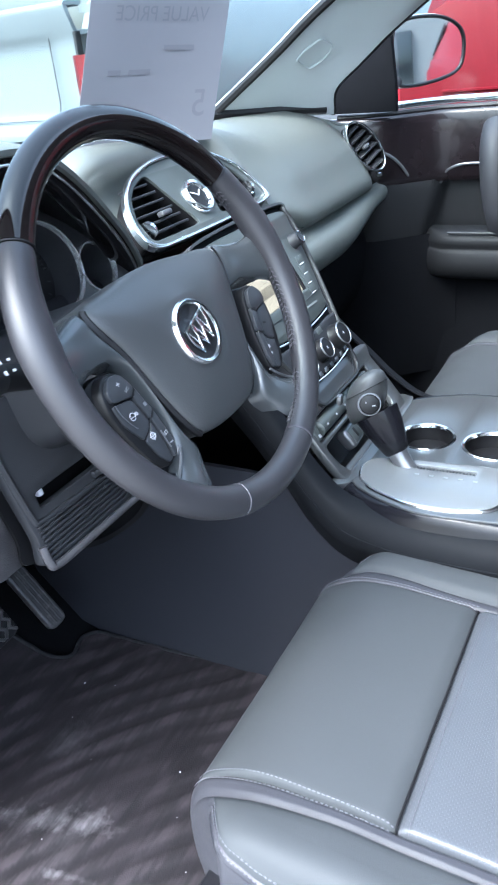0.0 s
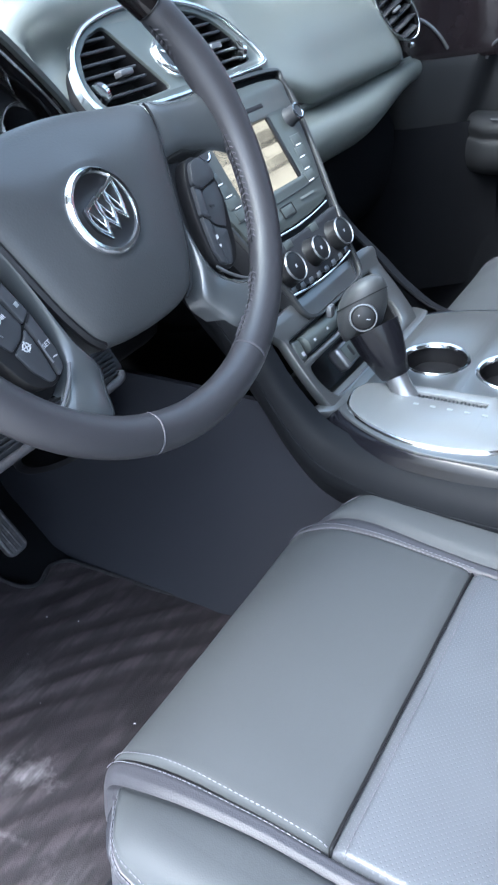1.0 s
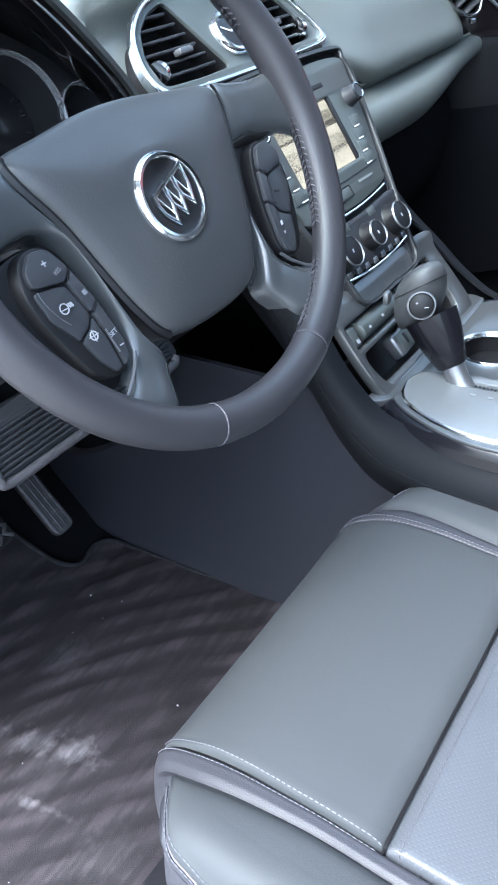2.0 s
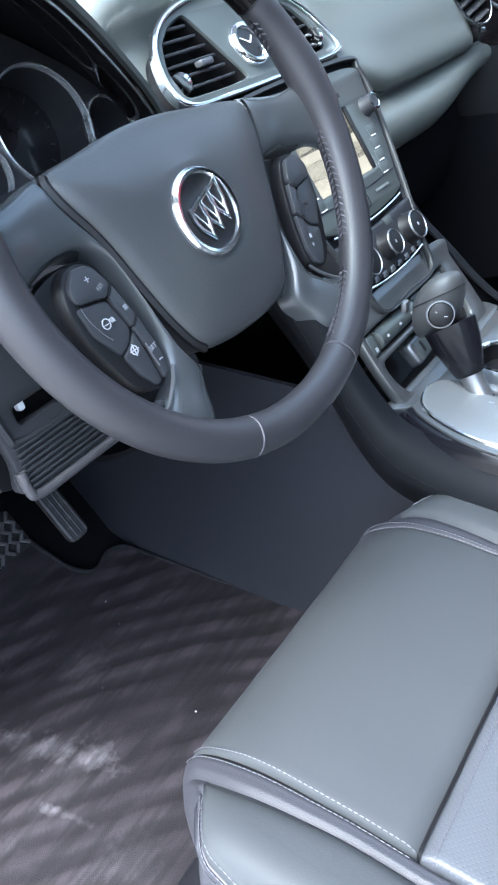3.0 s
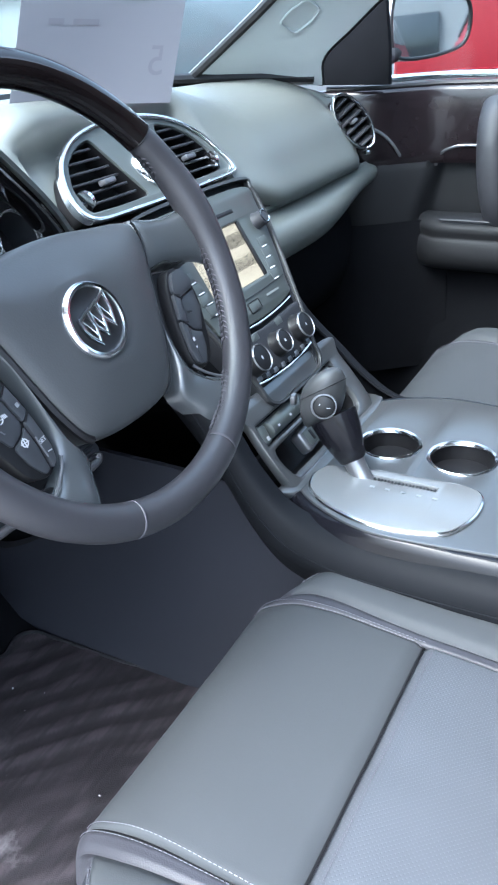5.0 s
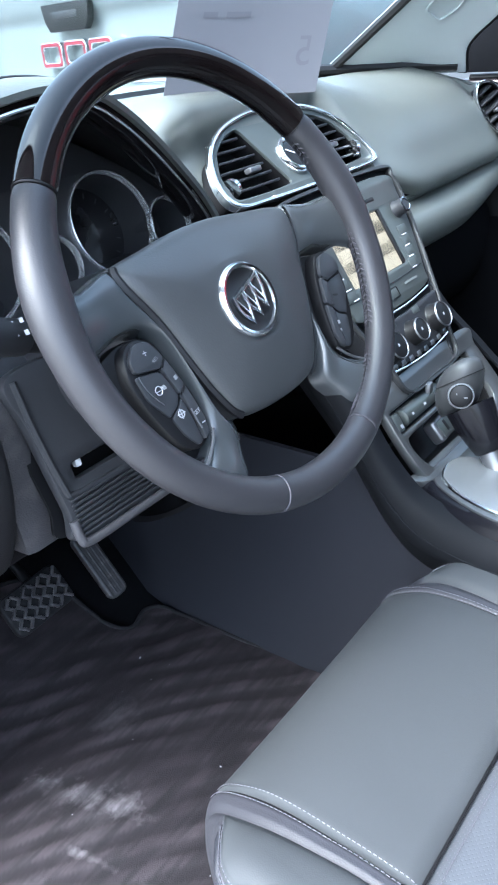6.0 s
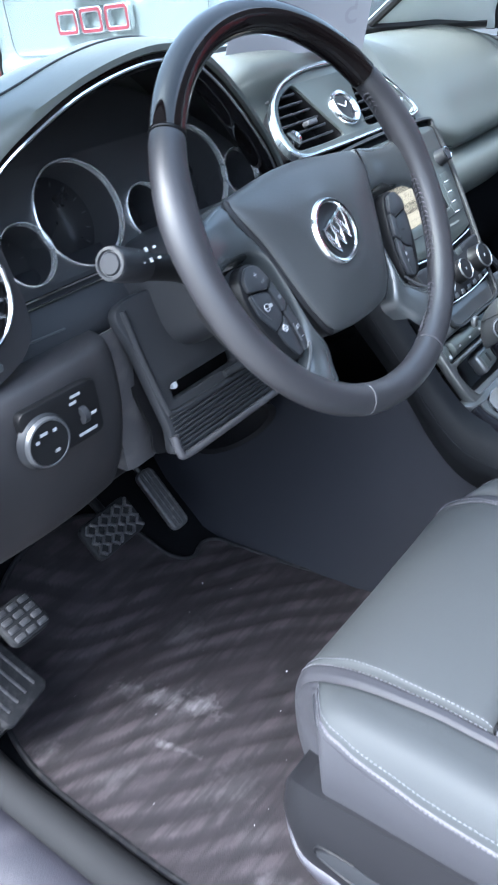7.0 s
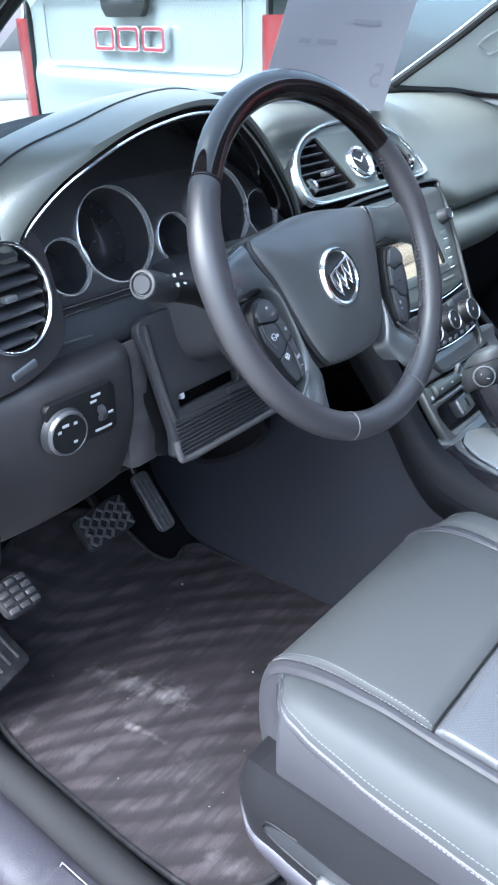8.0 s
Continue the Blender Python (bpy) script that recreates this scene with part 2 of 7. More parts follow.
    k.new(src, b.inputs["Base Color"])
    return m


MAT_RUBBER = mat_rubber()
# rib tops mix paler than the grooves by rib height, broken up by noise
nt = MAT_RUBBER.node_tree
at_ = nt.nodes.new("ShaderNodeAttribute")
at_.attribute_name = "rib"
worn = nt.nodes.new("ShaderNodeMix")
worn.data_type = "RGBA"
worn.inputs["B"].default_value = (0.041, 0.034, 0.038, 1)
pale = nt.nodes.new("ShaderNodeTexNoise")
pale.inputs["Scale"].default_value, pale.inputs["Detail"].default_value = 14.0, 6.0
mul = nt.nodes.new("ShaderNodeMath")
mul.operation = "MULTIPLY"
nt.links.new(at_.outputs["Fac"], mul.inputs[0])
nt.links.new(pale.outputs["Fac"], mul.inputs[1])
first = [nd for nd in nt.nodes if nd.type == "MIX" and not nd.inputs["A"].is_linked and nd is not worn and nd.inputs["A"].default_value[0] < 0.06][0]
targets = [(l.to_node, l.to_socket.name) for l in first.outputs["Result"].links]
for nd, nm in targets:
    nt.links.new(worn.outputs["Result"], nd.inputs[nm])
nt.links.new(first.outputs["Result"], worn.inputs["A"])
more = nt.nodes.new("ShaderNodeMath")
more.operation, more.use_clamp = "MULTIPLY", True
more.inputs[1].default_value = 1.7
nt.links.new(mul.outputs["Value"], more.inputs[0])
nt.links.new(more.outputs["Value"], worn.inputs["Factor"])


# ---- building tools ----
V = Vector
Z0 = 1.14           # height of the steering wheel's centre
XC = 0.41           # the car's middle
TH = radians(25)    # the wheel leans back by this


def spline(pts, n, closed=False):
    """n points on a smooth curve through pts (any dimension)."""
    p = np.array(pts, float)
    m = len(p)
    out = []
    total = m if closed else m - 1
    for i in range(n):
        u = i * total / (n if closed else n - 1)
        j = min(int(u), total - 1)
        f = u - j
        if closed:
            a, b, c, d = (p[(j + q) % m] for q in (-1, 0, 1, 2))
        else:
            b, c = p[j], p[j + 1]
            a = p[j - 1] if j else 2 * b - c
            d = p[j + 2] if j + 2 < m else 2 * c - b
        out.append(0.5 * (2 * b + (c - a) * f + (2 * a - 5 * b + 4 * c - d) * f * f + (3 * b - a - 3 * c + d) * f ** 3))
    return np.array(out)


def empty(name, label, category, at=(0, 0, 0), group="", kind=""):
    ob = new(name)
    ob.location = at
    ob.empty_display_size = 0.05
    bpy.context.view_layer.update()
    return tagged(ob, label, category, group, kind)


def finish(me, material_, smooth=40):
    me.materials.clear()
    me.materials.append(material_)
    me.shade_smooth()
    if smooth < 180:
        me.set_sharp_from_angle(angle=radians(smooth))
    return me


def part(name, bm, material_, parent, label="", smooth=40):
    """One mesh object under a thing or a part; bm is in world places."""
    if isinstance(bm, bmesh.types.BMesh):
        me = bpy.data.meshes.new(name)
        bmesh.ops.recalc_face_normals(bm, faces=bm.faces)
        bm.to_mesh(me)
        bm.free()
    else:
        me = bm
        me.name = name
    finish(me, material_, smooth)
    ob = new(name, me)
    if parent:
        root = parent
        at = V((0, 0, 0))
        while root:
            at += root.location
            root = root.parent
        me.transform(Matrix.Translation(-at))
        ob.parent = parent
    return tagged(ob, label)


def thing(name, bm, material_, label, category, kind="", group="", smooth=40):
    return tagged(part(name, bm, material_, None, "", smooth), label, category, group, kind)


def join(*bms):
    out = bmesh.new()
    for b in bms:
        me = bpy.data.meshes.new("tmp")
        if isinstance(b, bmesh.types.BMesh):
            b.to_mesh(me)
            b.free()
            out.from_mesh(me)
            bpy.data.meshes.remove(me)
        else:
            out.from_mesh(b)
    return out


def loft(rings, closed_ring=False, closed_path=False, cap=False):
    """A skin over rows of points."""
    bm = bmesh.new()
    rows = [[bm.verts.new(V(p)) for p in r] for r in rings]
    nr, nc = len(rows), len(rows[0])
    for i in range(nr if closed_path else nr - 1):
        a, b = rows[i], rows[(i + 1) % nr]
        for j in range(nc if closed_ring else nc - 1):
            q = (j + 1) % nc
            bm.faces.new((a[j], a[q], b[q], b[j]))
    if cap:
        bm.faces.new(rows[0])
        bm.faces.new(list(reversed(rows[-1])))
    return bm


def thicken(bm, t):
    """Gives a skin thickness t behind its faces."""
    bmesh.ops.recalc_face_normals(bm, faces=bm.faces)
    bmesh.ops.solidify(bm, geom=bm.faces[:], thickness=t)
    return bm


def skin(rings, t):
    """A skin over rows of points with a plain inner side t behind it."""
    bm = loft(rings)
    bmesh.ops.recalc_face_normals(bm, faces=bm.faces)
    bm.normal_update()
    twin = {v: bm.verts.new(v.co - v.normal * t) for v in bm.verts[:]}
    edges = [e for e in bm.edges if e.is_boundary]
    for f in bm.faces[:]:
        bm.faces.new([twin[v] for v in reversed(f.verts)])
    for e in edges:
        a, b = e.verts
        bm.faces.new((a, b, twin[b], twin[a]))
    return bm


def tube(path, radius, seg=12, closed=False, flat=1.0, up=None, cap=True):
    """A round bar along path; radius is a number or one per point; flat squeezes it along up."""
    p = [V(q) for q in path]
    n = len(p)
    rad = radius if hasattr(radius, "__len__") else [radius] * n
    rings = []
    nrm = None
    for i in range(n):
        a = p[(i - 1) % n] if closed or i else p[i]
        b = p[(i + 1) % n] if closed or i < n - 1 else p[i]
        t = (b - a).normalized()
        if up is not None:
            nrm = (V(up) - t * V(up).dot(t)).normalized()
        elif nrm is None:
            w = V((0, 0, 1)) if abs(t.z) < 0.9 else V((1, 0, 0))
            nrm = (w - t * w.dot(t)).normalized()
        else:
            nrm = (nrm - t * nrm.dot(t)).normalized()
        bi = t.cross(nrm)
        rings.append([p[i] + (nrm * math.cos(2 * math.pi * j / seg) * flat + bi * math.sin(2 * math.pi * j / seg)) * rad[i] for j in range(seg)])
    return loft(rings, True, closed, cap and not closed)


def box(size, m=None, bevel=0.004, seg=2):
    """A box with rounded edges, centred, moved by m."""
    bm = bmesh.new()
    bmesh.ops.create_cube(bm, size=1.0, matrix=Matrix.Diagonal((*size, 1)))
    if bevel:
        bmesh.ops.bevel(bm, geom=bm.edges[:], offset=min(bevel, min(size) * 0.45), segments=seg, affect="EDGES", profile=0.5)
    if m is not None:
        bm.transform(m)
    return bm


def lathe(profile, m=None, seg=32, sx=1.0, sy=1.0):
    """A turned body: profile of (radius, height) round local z."""
    rings = [[(r * sx * math.cos(2 * math.pi * j / seg), r * sy * math.sin(2 * math.pi * j / seg), h) for j in range(seg)] for r, h in profile]
    bm = loft(rings, True, False, False)
    bmesh.ops.remove_doubles(bm, verts=bm.verts, dist=1e-6)
    if m is not None:
        bm.transform(m)
    return bm


def plate(outer, holes=(), depth=0.004, bevel=0.0, m=None, res=1):
    """A flat plate from outlines (x, y) with holes, depth thick either side of z = 0, with rounded rims."""
    cu = bpy.data.curves.new("plate", "CURVE")
    cu.dimensions, cu.fill_mode = "2D", "BOTH"
    cu.extrude, cu.bevel_depth, cu.bevel_resolution, cu.offset = depth, bevel, res, -bevel
    for loop in (outer, *holes):
        s = cu.splines.new("POLY")
        s.points.add(len(loop) - 1)
        for q, (x, y) in zip(s.points, loop):
            q.co = (x, y, 0, 1)
        s.use_cyclic_u = True
    ob = bpy.data.objects.new("plate", cu)
    scene.collection.objects.link(ob)
    me = bpy.data.meshes.new_from_object(ob.evaluated_get(bpy.context.evaluated_depsgraph_get()))
    bpy.data.objects.remove(ob)
    bpy.data.curves.remove(cu)
    bm = bmesh.new()
    bm.from_mesh(me)
    bpy.data.meshes.remove(me)
    bmesh.ops.remove_doubles(bm, verts=bm.verts, dist=1e-5)
    if m is not None:
        bm.transform(m)
    return bm


def text_mesh(body, size, m, depth=0.0002):
    """Raised lettering in the built-in font, centred."""
    cu = bpy.data.curves.new("text", "FONT")
    cu.body, cu.size, cu.extrude = body, size, depth
    cu.align_x, cu.align_y = "CENTER", "CENTER"
    ob = bpy.data.objects.new("text", cu)
    scene.collection.objects.link(ob)
    me = bpy.data.meshes.new_from_object(ob.evaluated_get(bpy.context.evaluated_depsgraph_get()))
    bpy.data.objects.remove(ob)
    bpy.data.curves.remove(cu)
    bm = bmesh.new()
    bm.from_mesh(me)
    bpy.data.meshes.remove(me)
    bm.transform(m)
    return bm


def basis(o, ex, ey, ez):
    return Matrix(((ex[0], ey[0], ez[0], o[0]), (ex[1], ey[1], ez[1], o[1]), (ex[2], ey[2], ez[2], o[2]), (0, 0, 0, 1)))


def facing(o, normal, up=(0, 0, 1), spin=0):
    """A frame at o whose z looks along normal and whose y is as near up as may be."""
    z = V(normal).normalized()
    x = V(up).cross(z).normalized()
    return basis(o, x, z.cross(x), z) @ pose(0, 0, 0, 0, 0, spin)


def smooth_loop(pts, n=64):
    return [tuple(p) for p in spline(pts, n, True)]


def rpoly(pts, r, n=4):
    """A polygon with rounded corners."""
    out = []
    m = len(pts)
    for i in range(m):
        p, a, b = (np.array(pts[(i + k) % m], float) for k in (0, -1, 1))
        u, v = a - p, b - p
        d = min(r, 0.45 * np.linalg.norm(u), 0.45 * np.linalg.norm(v))
        u, v = p + u / np.linalg.norm(u) * d, p + v / np.linalg.norm(v) * d
        for k in range(n + 1):
            t = k / n
            out.append(tuple((1 - t) ** 2 * u + 2 * t * (1 - t) * p + t * t * v))
    return out


def ellipse(cx, cy, rx, ry, n=40):
    return [(cx + rx * math.cos(2 * math.pi * i / n), cy + ry * math.sin(2 * math.pi * i / n)) for i in range(n)]


def rrect(cx, cy, w, h, r, n=6):
    out = []
    for sx, sy, a in ((1, 1, 0), (-1, 1, 90), (-1, -1, 180), (1, -1, 270)):
        for i in range(n + 1):
            t = radians(a + 90 * i / n)
            out.append((cx + sx * (w / 2 - r) + r * math.cos(t), cy + sy * (h / 2 - r) + r * math.sin(t)))
    return out


def stitches(path, length=0.0032, gap=0.0014, r=0.00042, lift=(0, 0, 0.0006)):
    """A run of single thread stitches along a path."""
    p = [V(q) for q in path]
    out = bmesh.new()
    d, on, step = 0.0, None, length + gap
    lens = [0.0]
    for a, b in zip(p, p[1:]):
        lens.append(lens[-1] + (b - a).length)

    def at(s):
        for i in range(len(p) - 1):
            if s <= lens[i + 1]:
                f = (s - lens[i]) / max(1e-9, lens[i + 1] - lens[i])
                return p[i].lerp(p[i + 1], f)
        return p[-1]
    s = 0.0
    up = V(lift)
    while s + length < lens[-1]:
        a, b = at(s), at(s + length)
        t = (b - a).normalized()
        w = V((0, 0, 1)) if abs(t.z) < 0.8 else V((1, 0, 0))
        n1 = (w - t * w.dot(t)).normalized()
        n2 = t.cross(n1)
        rings = []
        for q, k in ((a, 0.4), (a.lerp(b, 0.2), 1.0), (a.lerp(b, 0.8), 1.0), (b, 0.4)):
            rings.append([q + up + (n1 * math.cos(j * math.pi / 2.5) + n2 * math.sin(j * math.pi / 2.5)) * r * k for j in range(5)])
        rows = [[out.verts.new(v) for v in ring] for ring in rings]
        for i in range(3):
            for j in range(5):
                out.faces.new((rows[i][j], rows[i][(j + 1) % 5], rows[i + 1][(j + 1) % 5], rows[i + 1][j]))
        s += step
    return out


# ---- the car's shell: floor, walls, pillars, glass, roof ----
def base_y(x):
    """Where the windshield's foot runs across the car."""
    dx = abs(x - XC) * (0.80 if x < XC else 1.0)
    return 0.68 - 0.214 * (dx / 0.455) ** 2.2


FLOOR_Z = 0.444
rows = []
for y, z in ((-1.9, FLOOR_Z), (-0.6, FLOOR_Z), (0.0, FLOOR_Z), (0.40, FLOOR_Z), (0.47, FLOOR_Z + 0.02), (0.56, 0.54), (0.68, 0.70), (0.74, 0.9), (0.74, 1.14)):
    rows.append([(x, y, z) for x in np.linspace(-0.32, 1.14, 12)])
thing("floor", thicken(loft(rows), 0.02), CARPET, "black carpeted car floor rising to the firewall", "floor", "structure")

# broad trim panel between the floor and the console
rows = []
for y in np.linspace(-0.55, 0.62, 26):
    lift = max(0.0, y - 0.3) * 0.10
    rows.append(spline([(0.232 + 0.035 * max(0, 0.15 - y), y, FLOOR_Z + 0.002), (0.246 + 0.02 * max(0, -y), y, 0.52 + lift), (0.262, y, 0.62 + lift), (0.275, y, 0.72 + lift), (0.285, y, 0.80 + lift)], 12))
tunnel = thing("tunnel_wall", thicken(loft(rows), 0.01), TUNNEL, "plain slate-grey trim wall beside the driver's footwell", "trim panel", "structure")
# mirrored wall in near-black: the far footwell's shade is put into its colour
rows = [[(2 * XC - p[0], p[1], p[2]) for p in r] for r in rows]
thing("tunnel_wall_far", thicken(loft(rows), 0.01), CARPET, "trim wall beside the passenger footwell, near-black for the shade there", "trim panel", "structure")

# door sill: rounded seal, plastic step, outer body
ys = np.linspace(-1.2, 0.62, 40)
def sill_x(y):
    return 0.056 * max(0.0, y - 0.30)
rows = []
for y in ys:
    d = sill_x(y)
    rise = 0.6 * max(0.0, y - 0.36) ** 1.3
    rows.append([(x + d, y, z + rise) for x, z in spline([(-0.314, 0.446), (-0.318, 0.474), (-0.332, 0.491), (-0.352, 0.491), (-0.366, 0.478), (-0.368, 0.46)], 12)])
sill = empty("door_sill", "scuffed lavender-grey plastic door sill with a dark rubber seal", "door sill", (-0.38, 0, 0.45), kind="structure")
part("rubber_seal", thicken(loft(rows), 0.004), SEAL_RUBBER, sill, "soft dark seal strip")
rows = []
for y in ys:
    d = sill_x(y)
    rise = 0.6 * max(0.0, y - 0.40) ** 1.3
    rows.append([(x + d, y, z + rise) for x, z in spline([(-0.360, 0.462), (-0.373, 0.476), (-0.398, 0.480), (-0.425, 0.476), (-0.436, 0.462), (-0.438, 0.44)], 12)])
part("step_cover", thicken(loft(rows), 0.004), SILL, sill, "lavender-grey step with scuffs")
rows = []
for y in ys:
    rows.append([(x, y, z) for x, z in spline([(-0.436, 0.452), (-0.448, 0.456), (-0.462, 0.444), (-0.475, 0.40), (-0.48, 0.32), (-0.46, 0.24), (-0.40, 0.2)], 14)])
part("outer_sill", thicken(loft(rows), 0.004), material("dark_plum_car_paint", (0.06, 0.055, 0.075), 0.3, coat=0.6, vary=0.05), sill, "dark painted outer body sill")
for a, b in (((-0.415, -0.05), (-0.380, -0.04)), ((-0.380, -0.04), (-0.382, 0.10)), ((-0.382, 0.10), (-0.412, 0.09)), ((-0.412, 0.09), (-0.385, 0.02))):
    part("scratch", tube([(*a, 0.4825), (*b, 0.4825)], 0.0004, 5), PALE_MARK, sill, "thin pale scratch")
part("sill_badge_plate", plate(rrect(0, 0, 0.035, 0.16, 0.006), (), 0.0008, 0.0006, pose(-0.398, 0.02, 0.4815, 0, 0, 4)), SILL, sill, "thin raised tread plate")

# kick panel ahead of the sill
rows = []
for y in np.linspace(0.37, 0.74, 12):
    rows.append(spline([(-0.362 + sill_x(y), y, 0.446), (-0.364 + sill_x(y), y, 0.55), (-0.370, y, 0.7), (-0.376, y, 0.86), (-0.38, y, 1.05)], 10))
thing("kick_panel", thicken(loft(rows), 0.01), DARK_PLASTIC, "dark plastic kick panel at the footwell's outer side", "trim panel", "structure")
rows = []
for y in np.linspace(0.10, 0.30, 8):
    e = (y - 0.10) / 0.20
    rows.append(spline([(-0.400 + 0.02 * e, y + 0.06, 0.878), (-0.394 + 0.03 * e, y + 0.03, 0.896), (-0.384 + 0.02 * e, y, 0.92), (-0.385 + 0.02 * e, y - 0.01, 1.00), (-0.40, y + 0.03, 1.07)], 12))
thing("hinge_pillar_trim", thicken(loft(rows), 0.008), CONSOLE_SOFT, "rounded dark plastic cover on the front door pillar", "trim panel", "structure")
# far kick panel, its colour near-black to hold the footwell's shade
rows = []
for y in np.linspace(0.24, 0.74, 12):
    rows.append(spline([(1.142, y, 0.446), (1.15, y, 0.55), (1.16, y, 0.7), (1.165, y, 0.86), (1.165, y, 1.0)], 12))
thing("kick_panel_far", thicken(loft(rows), 0.01), CARPET, "trim closing the passenger footwell's outer side, near-black for the shade there", "trim panel", "structure")

# cowl strip under the windshield
xs = np.linspace(-0.20, 0.965, 56)
rows = [[(x, base_y(x) + 0.012, 1.212), (x, base_y(x) + 0.006, 1.232), (x, base_y(x) - 0.008, 1.236), (x, base_y(x) - 0.020, 1.222), (x, base_y(x) - 0.022, 1.205)] for x in xs]
thing("windshield_base_trim", thicken(loft(rows), 0.003), BLACK, "black trim strip along the foot of the windshield", "trim", "structure")

# windshield and its pillars
def shield(x, f):
    """A point on the windshield: f runs from its foot to the roof."""
    w = XC + (x - XC) * (1 - 0.10 * f)
    return (w, base_y(x) + 0.004 - 0.86 * f - 0.02 * math.sin(math.pi * f), 1.226 + 0.47 * f + 0.05 * math.sin(math.pi * f))
rows = [[shield(x, f) for x in np.linspace(-0.20, 0.88, 24)] for f in np.linspace(0, 1, 14)]
ws = thing("windshield", thicken(loft(rows), 0.005), GLASS, "clear curved windshield glass", "windshield", "structure")
ws.visible_shadow = False


def pillar(sign, name, label):
    mx = lambda x: XC + sign * (x - XC) - (0.17 if sign < 0 else 0.0)
    front = spline([(0.868, 0.470, 1.222), (0.862, 0.40, 1.266), (0.855, 0.30, 1.33), (0.845, 0.19, 1.402), (0.82, -0.05, 1.53), (0.79, -0.28, 1.64)], 24)
    mid = spline([(0.95, 0.38, 1.215), (0.935, 0.31, 1.265), (0.92, 0.23, 1.325), (0.905, 0.13, 1.39), (0.88, -0.08, 1.51), (0.85, -0.30, 1.62)], 24)
    rear = spline([(1.02, 0.268, 1.206), (0.983, 0.247, 1.253), (0.974, 0.190, 1.297), (0.965, 0.100, 1.362), (0.925, -0.10, 1.48), (0.90, -0.30, 1.575)], 24)
    back = rear + np.array([0.018, 0.010, -0.004])
    fb = front + np.array([0.03, 0.03, 0.0])
    rings = []
    for a, b, c, d, e in zip(front, mid, rear, back, fb):
        bulge = (b - (a + c) / 2)
        rings.append([(mx(q[0]), q[1], q[2]) for q in (e, a, a * 0.75 + b * 0.25 - bulge * 0.2, b, b * 0.35 + c * 0.65 - bulge * 0.3, c, d)])
    p = empty(name, label, "pillar trim", (mx(0.95), 0.3, 1.2), kind="structure")
    part("pillar_cover", thicken(loft(rings), 0.003), PILLAR, p)
    part("windshield_gasket", tube([(mx(q[0]) , q[1] + 0.004, q[2]) for q in front - np.array([0.004, 0.004, 0.0])], 0.0085, 8), BLACK, p, "black rubber gasket")
    part("door_seal", tube([(mx(q[0] + 0.006), q[1], q[2]) for q in rear], 0.006, 8), BLACK, p, "black rubber door seal")
    if sign > 0:
        part("pillar_foot_seal", tube(spline([(0.74, 0.545, 1.236), (0.82, 0.475, 1.234), (0.868, 0.440, 1.231), (0.95, 0.350, 1.224), (1.005, 0.275, 1.217)], 24), 0.0095, 8), BLACK, p, "black seal along the pillar foot")
    c = (mid[10] + front[10]) / 2
    if sign > 0:
        n = V(rings[10][3]) - V(rings[10][1])
        along = (V(mid[13]) - V(mid[8])).normalized()
        nrm = n.cross(along).normalized()
        if nrm.dot(V((-0.5, -0.4, 1.35 - 1.33)) - V((0.9, 0.2, 0))) < 0:
            nrm = -nrm
        c0 = V(mid[9]) * 0.75 + V(front[9]) * 0.25
        m = basis(c0 + nrm * 0.002, along.cross(nrm), along, nrm)
        part("airbag_badge_pad", tube([m @ V((x, y, 0.004)) for x, y in rpoly([(-0.022, -0.028), (0.018, -0.034), (0.026, 0.0), (0.020, 0.030), (-0.016, 0.034), (-0.024, 0.0)], 0.01)], 0.0022, 6, True), PILLAR, p, "shallow moulded oval on the pillar cover")
    return p


pillar(1, "pillar_trim_far", "pale grey cloth-look cover on the windshield pillar, black gasket")
pillar(-1, "pillar_trim_near", "pale grey cover on the windshield pillar beside the open door")

# roof and rear shell, out of view, added to keep sky light off the cabin
rows = []
for y in np.linspace(-2.2, -0.26, 14):
    rows.append([(XC + (x - XC), y, 1.655 - 0.06 * (abs(x - XC) / 0.5) ** 2.5 - 0.03 * max(0, y + 0.5)) for x in np.linspace(-0.12, 0.94, 16)])
thing("ceiling", thicken(loft(rows), 0.02), HEADLINER, "light grey cloth headliner", "ceiling", "structure")
for sx, nm in ((1, "roof_rail_far"), (-1, "roof_rail_near")):
    rows = [[(XC + sx * dx, y, z) for dx, z in ((0.52, 1.60), (0.56, 1.565), (0.585, 1.54), (0.56, 1.52))] for y in np.linspace(-2.2, -0.26, 6)]
    thing(nm, thicken(loft(rows), 0.03), HEADLINER, "grey trim rail under the roof edge", "roof rail", "structure")
    rows = [[(XC + sx * (0.74 - 0.22 * f), y - 0.1 * f, 0.45 + 1.13 * f) for f in np.linspace(0, 1, 6)] for y in (-0.80, -0.92)]
    thing("centre_pillar_far" if sx > 0 else "centre_pillar_near", thicken(loft(rows), 0.05), DARK_PLASTIC, "dark centre door pillar", "pillar", "structure")
    rows = [[(XC + sx * (0.77 - 0.02 * f), y, 0.45 + 0.73 * f) for f in np.linspace(0, 1, 6)] for y in np.linspace(-2.2, -0.86, 6)]
    thing("rear_side_wall_far" if sx > 0 else "rear_side_wall_near", thicken(loft(rows), 0.05), DARK_PLASTIC, "dark rear side wall of the cabin", "wall", "structure")
# unseen opaque panes and hatch, added to block light from the rear
for sx, nm in ((1, "rear_window_far"), (-1, "rear_window_near")):
    rows = [[(XC + sx * (0.75 - 0.19 * f ** 1.3), y, 1.17 + 0.40 * f) for f in np.linspace(0, 1, 6)] for y in np.linspace(-2.2, -0.86, 6)]
    thing(nm, thicken(loft(rows), 0.006), TINTED, "unseen tinted rear side window, opaque to cut light from behind", "car window", "structure")
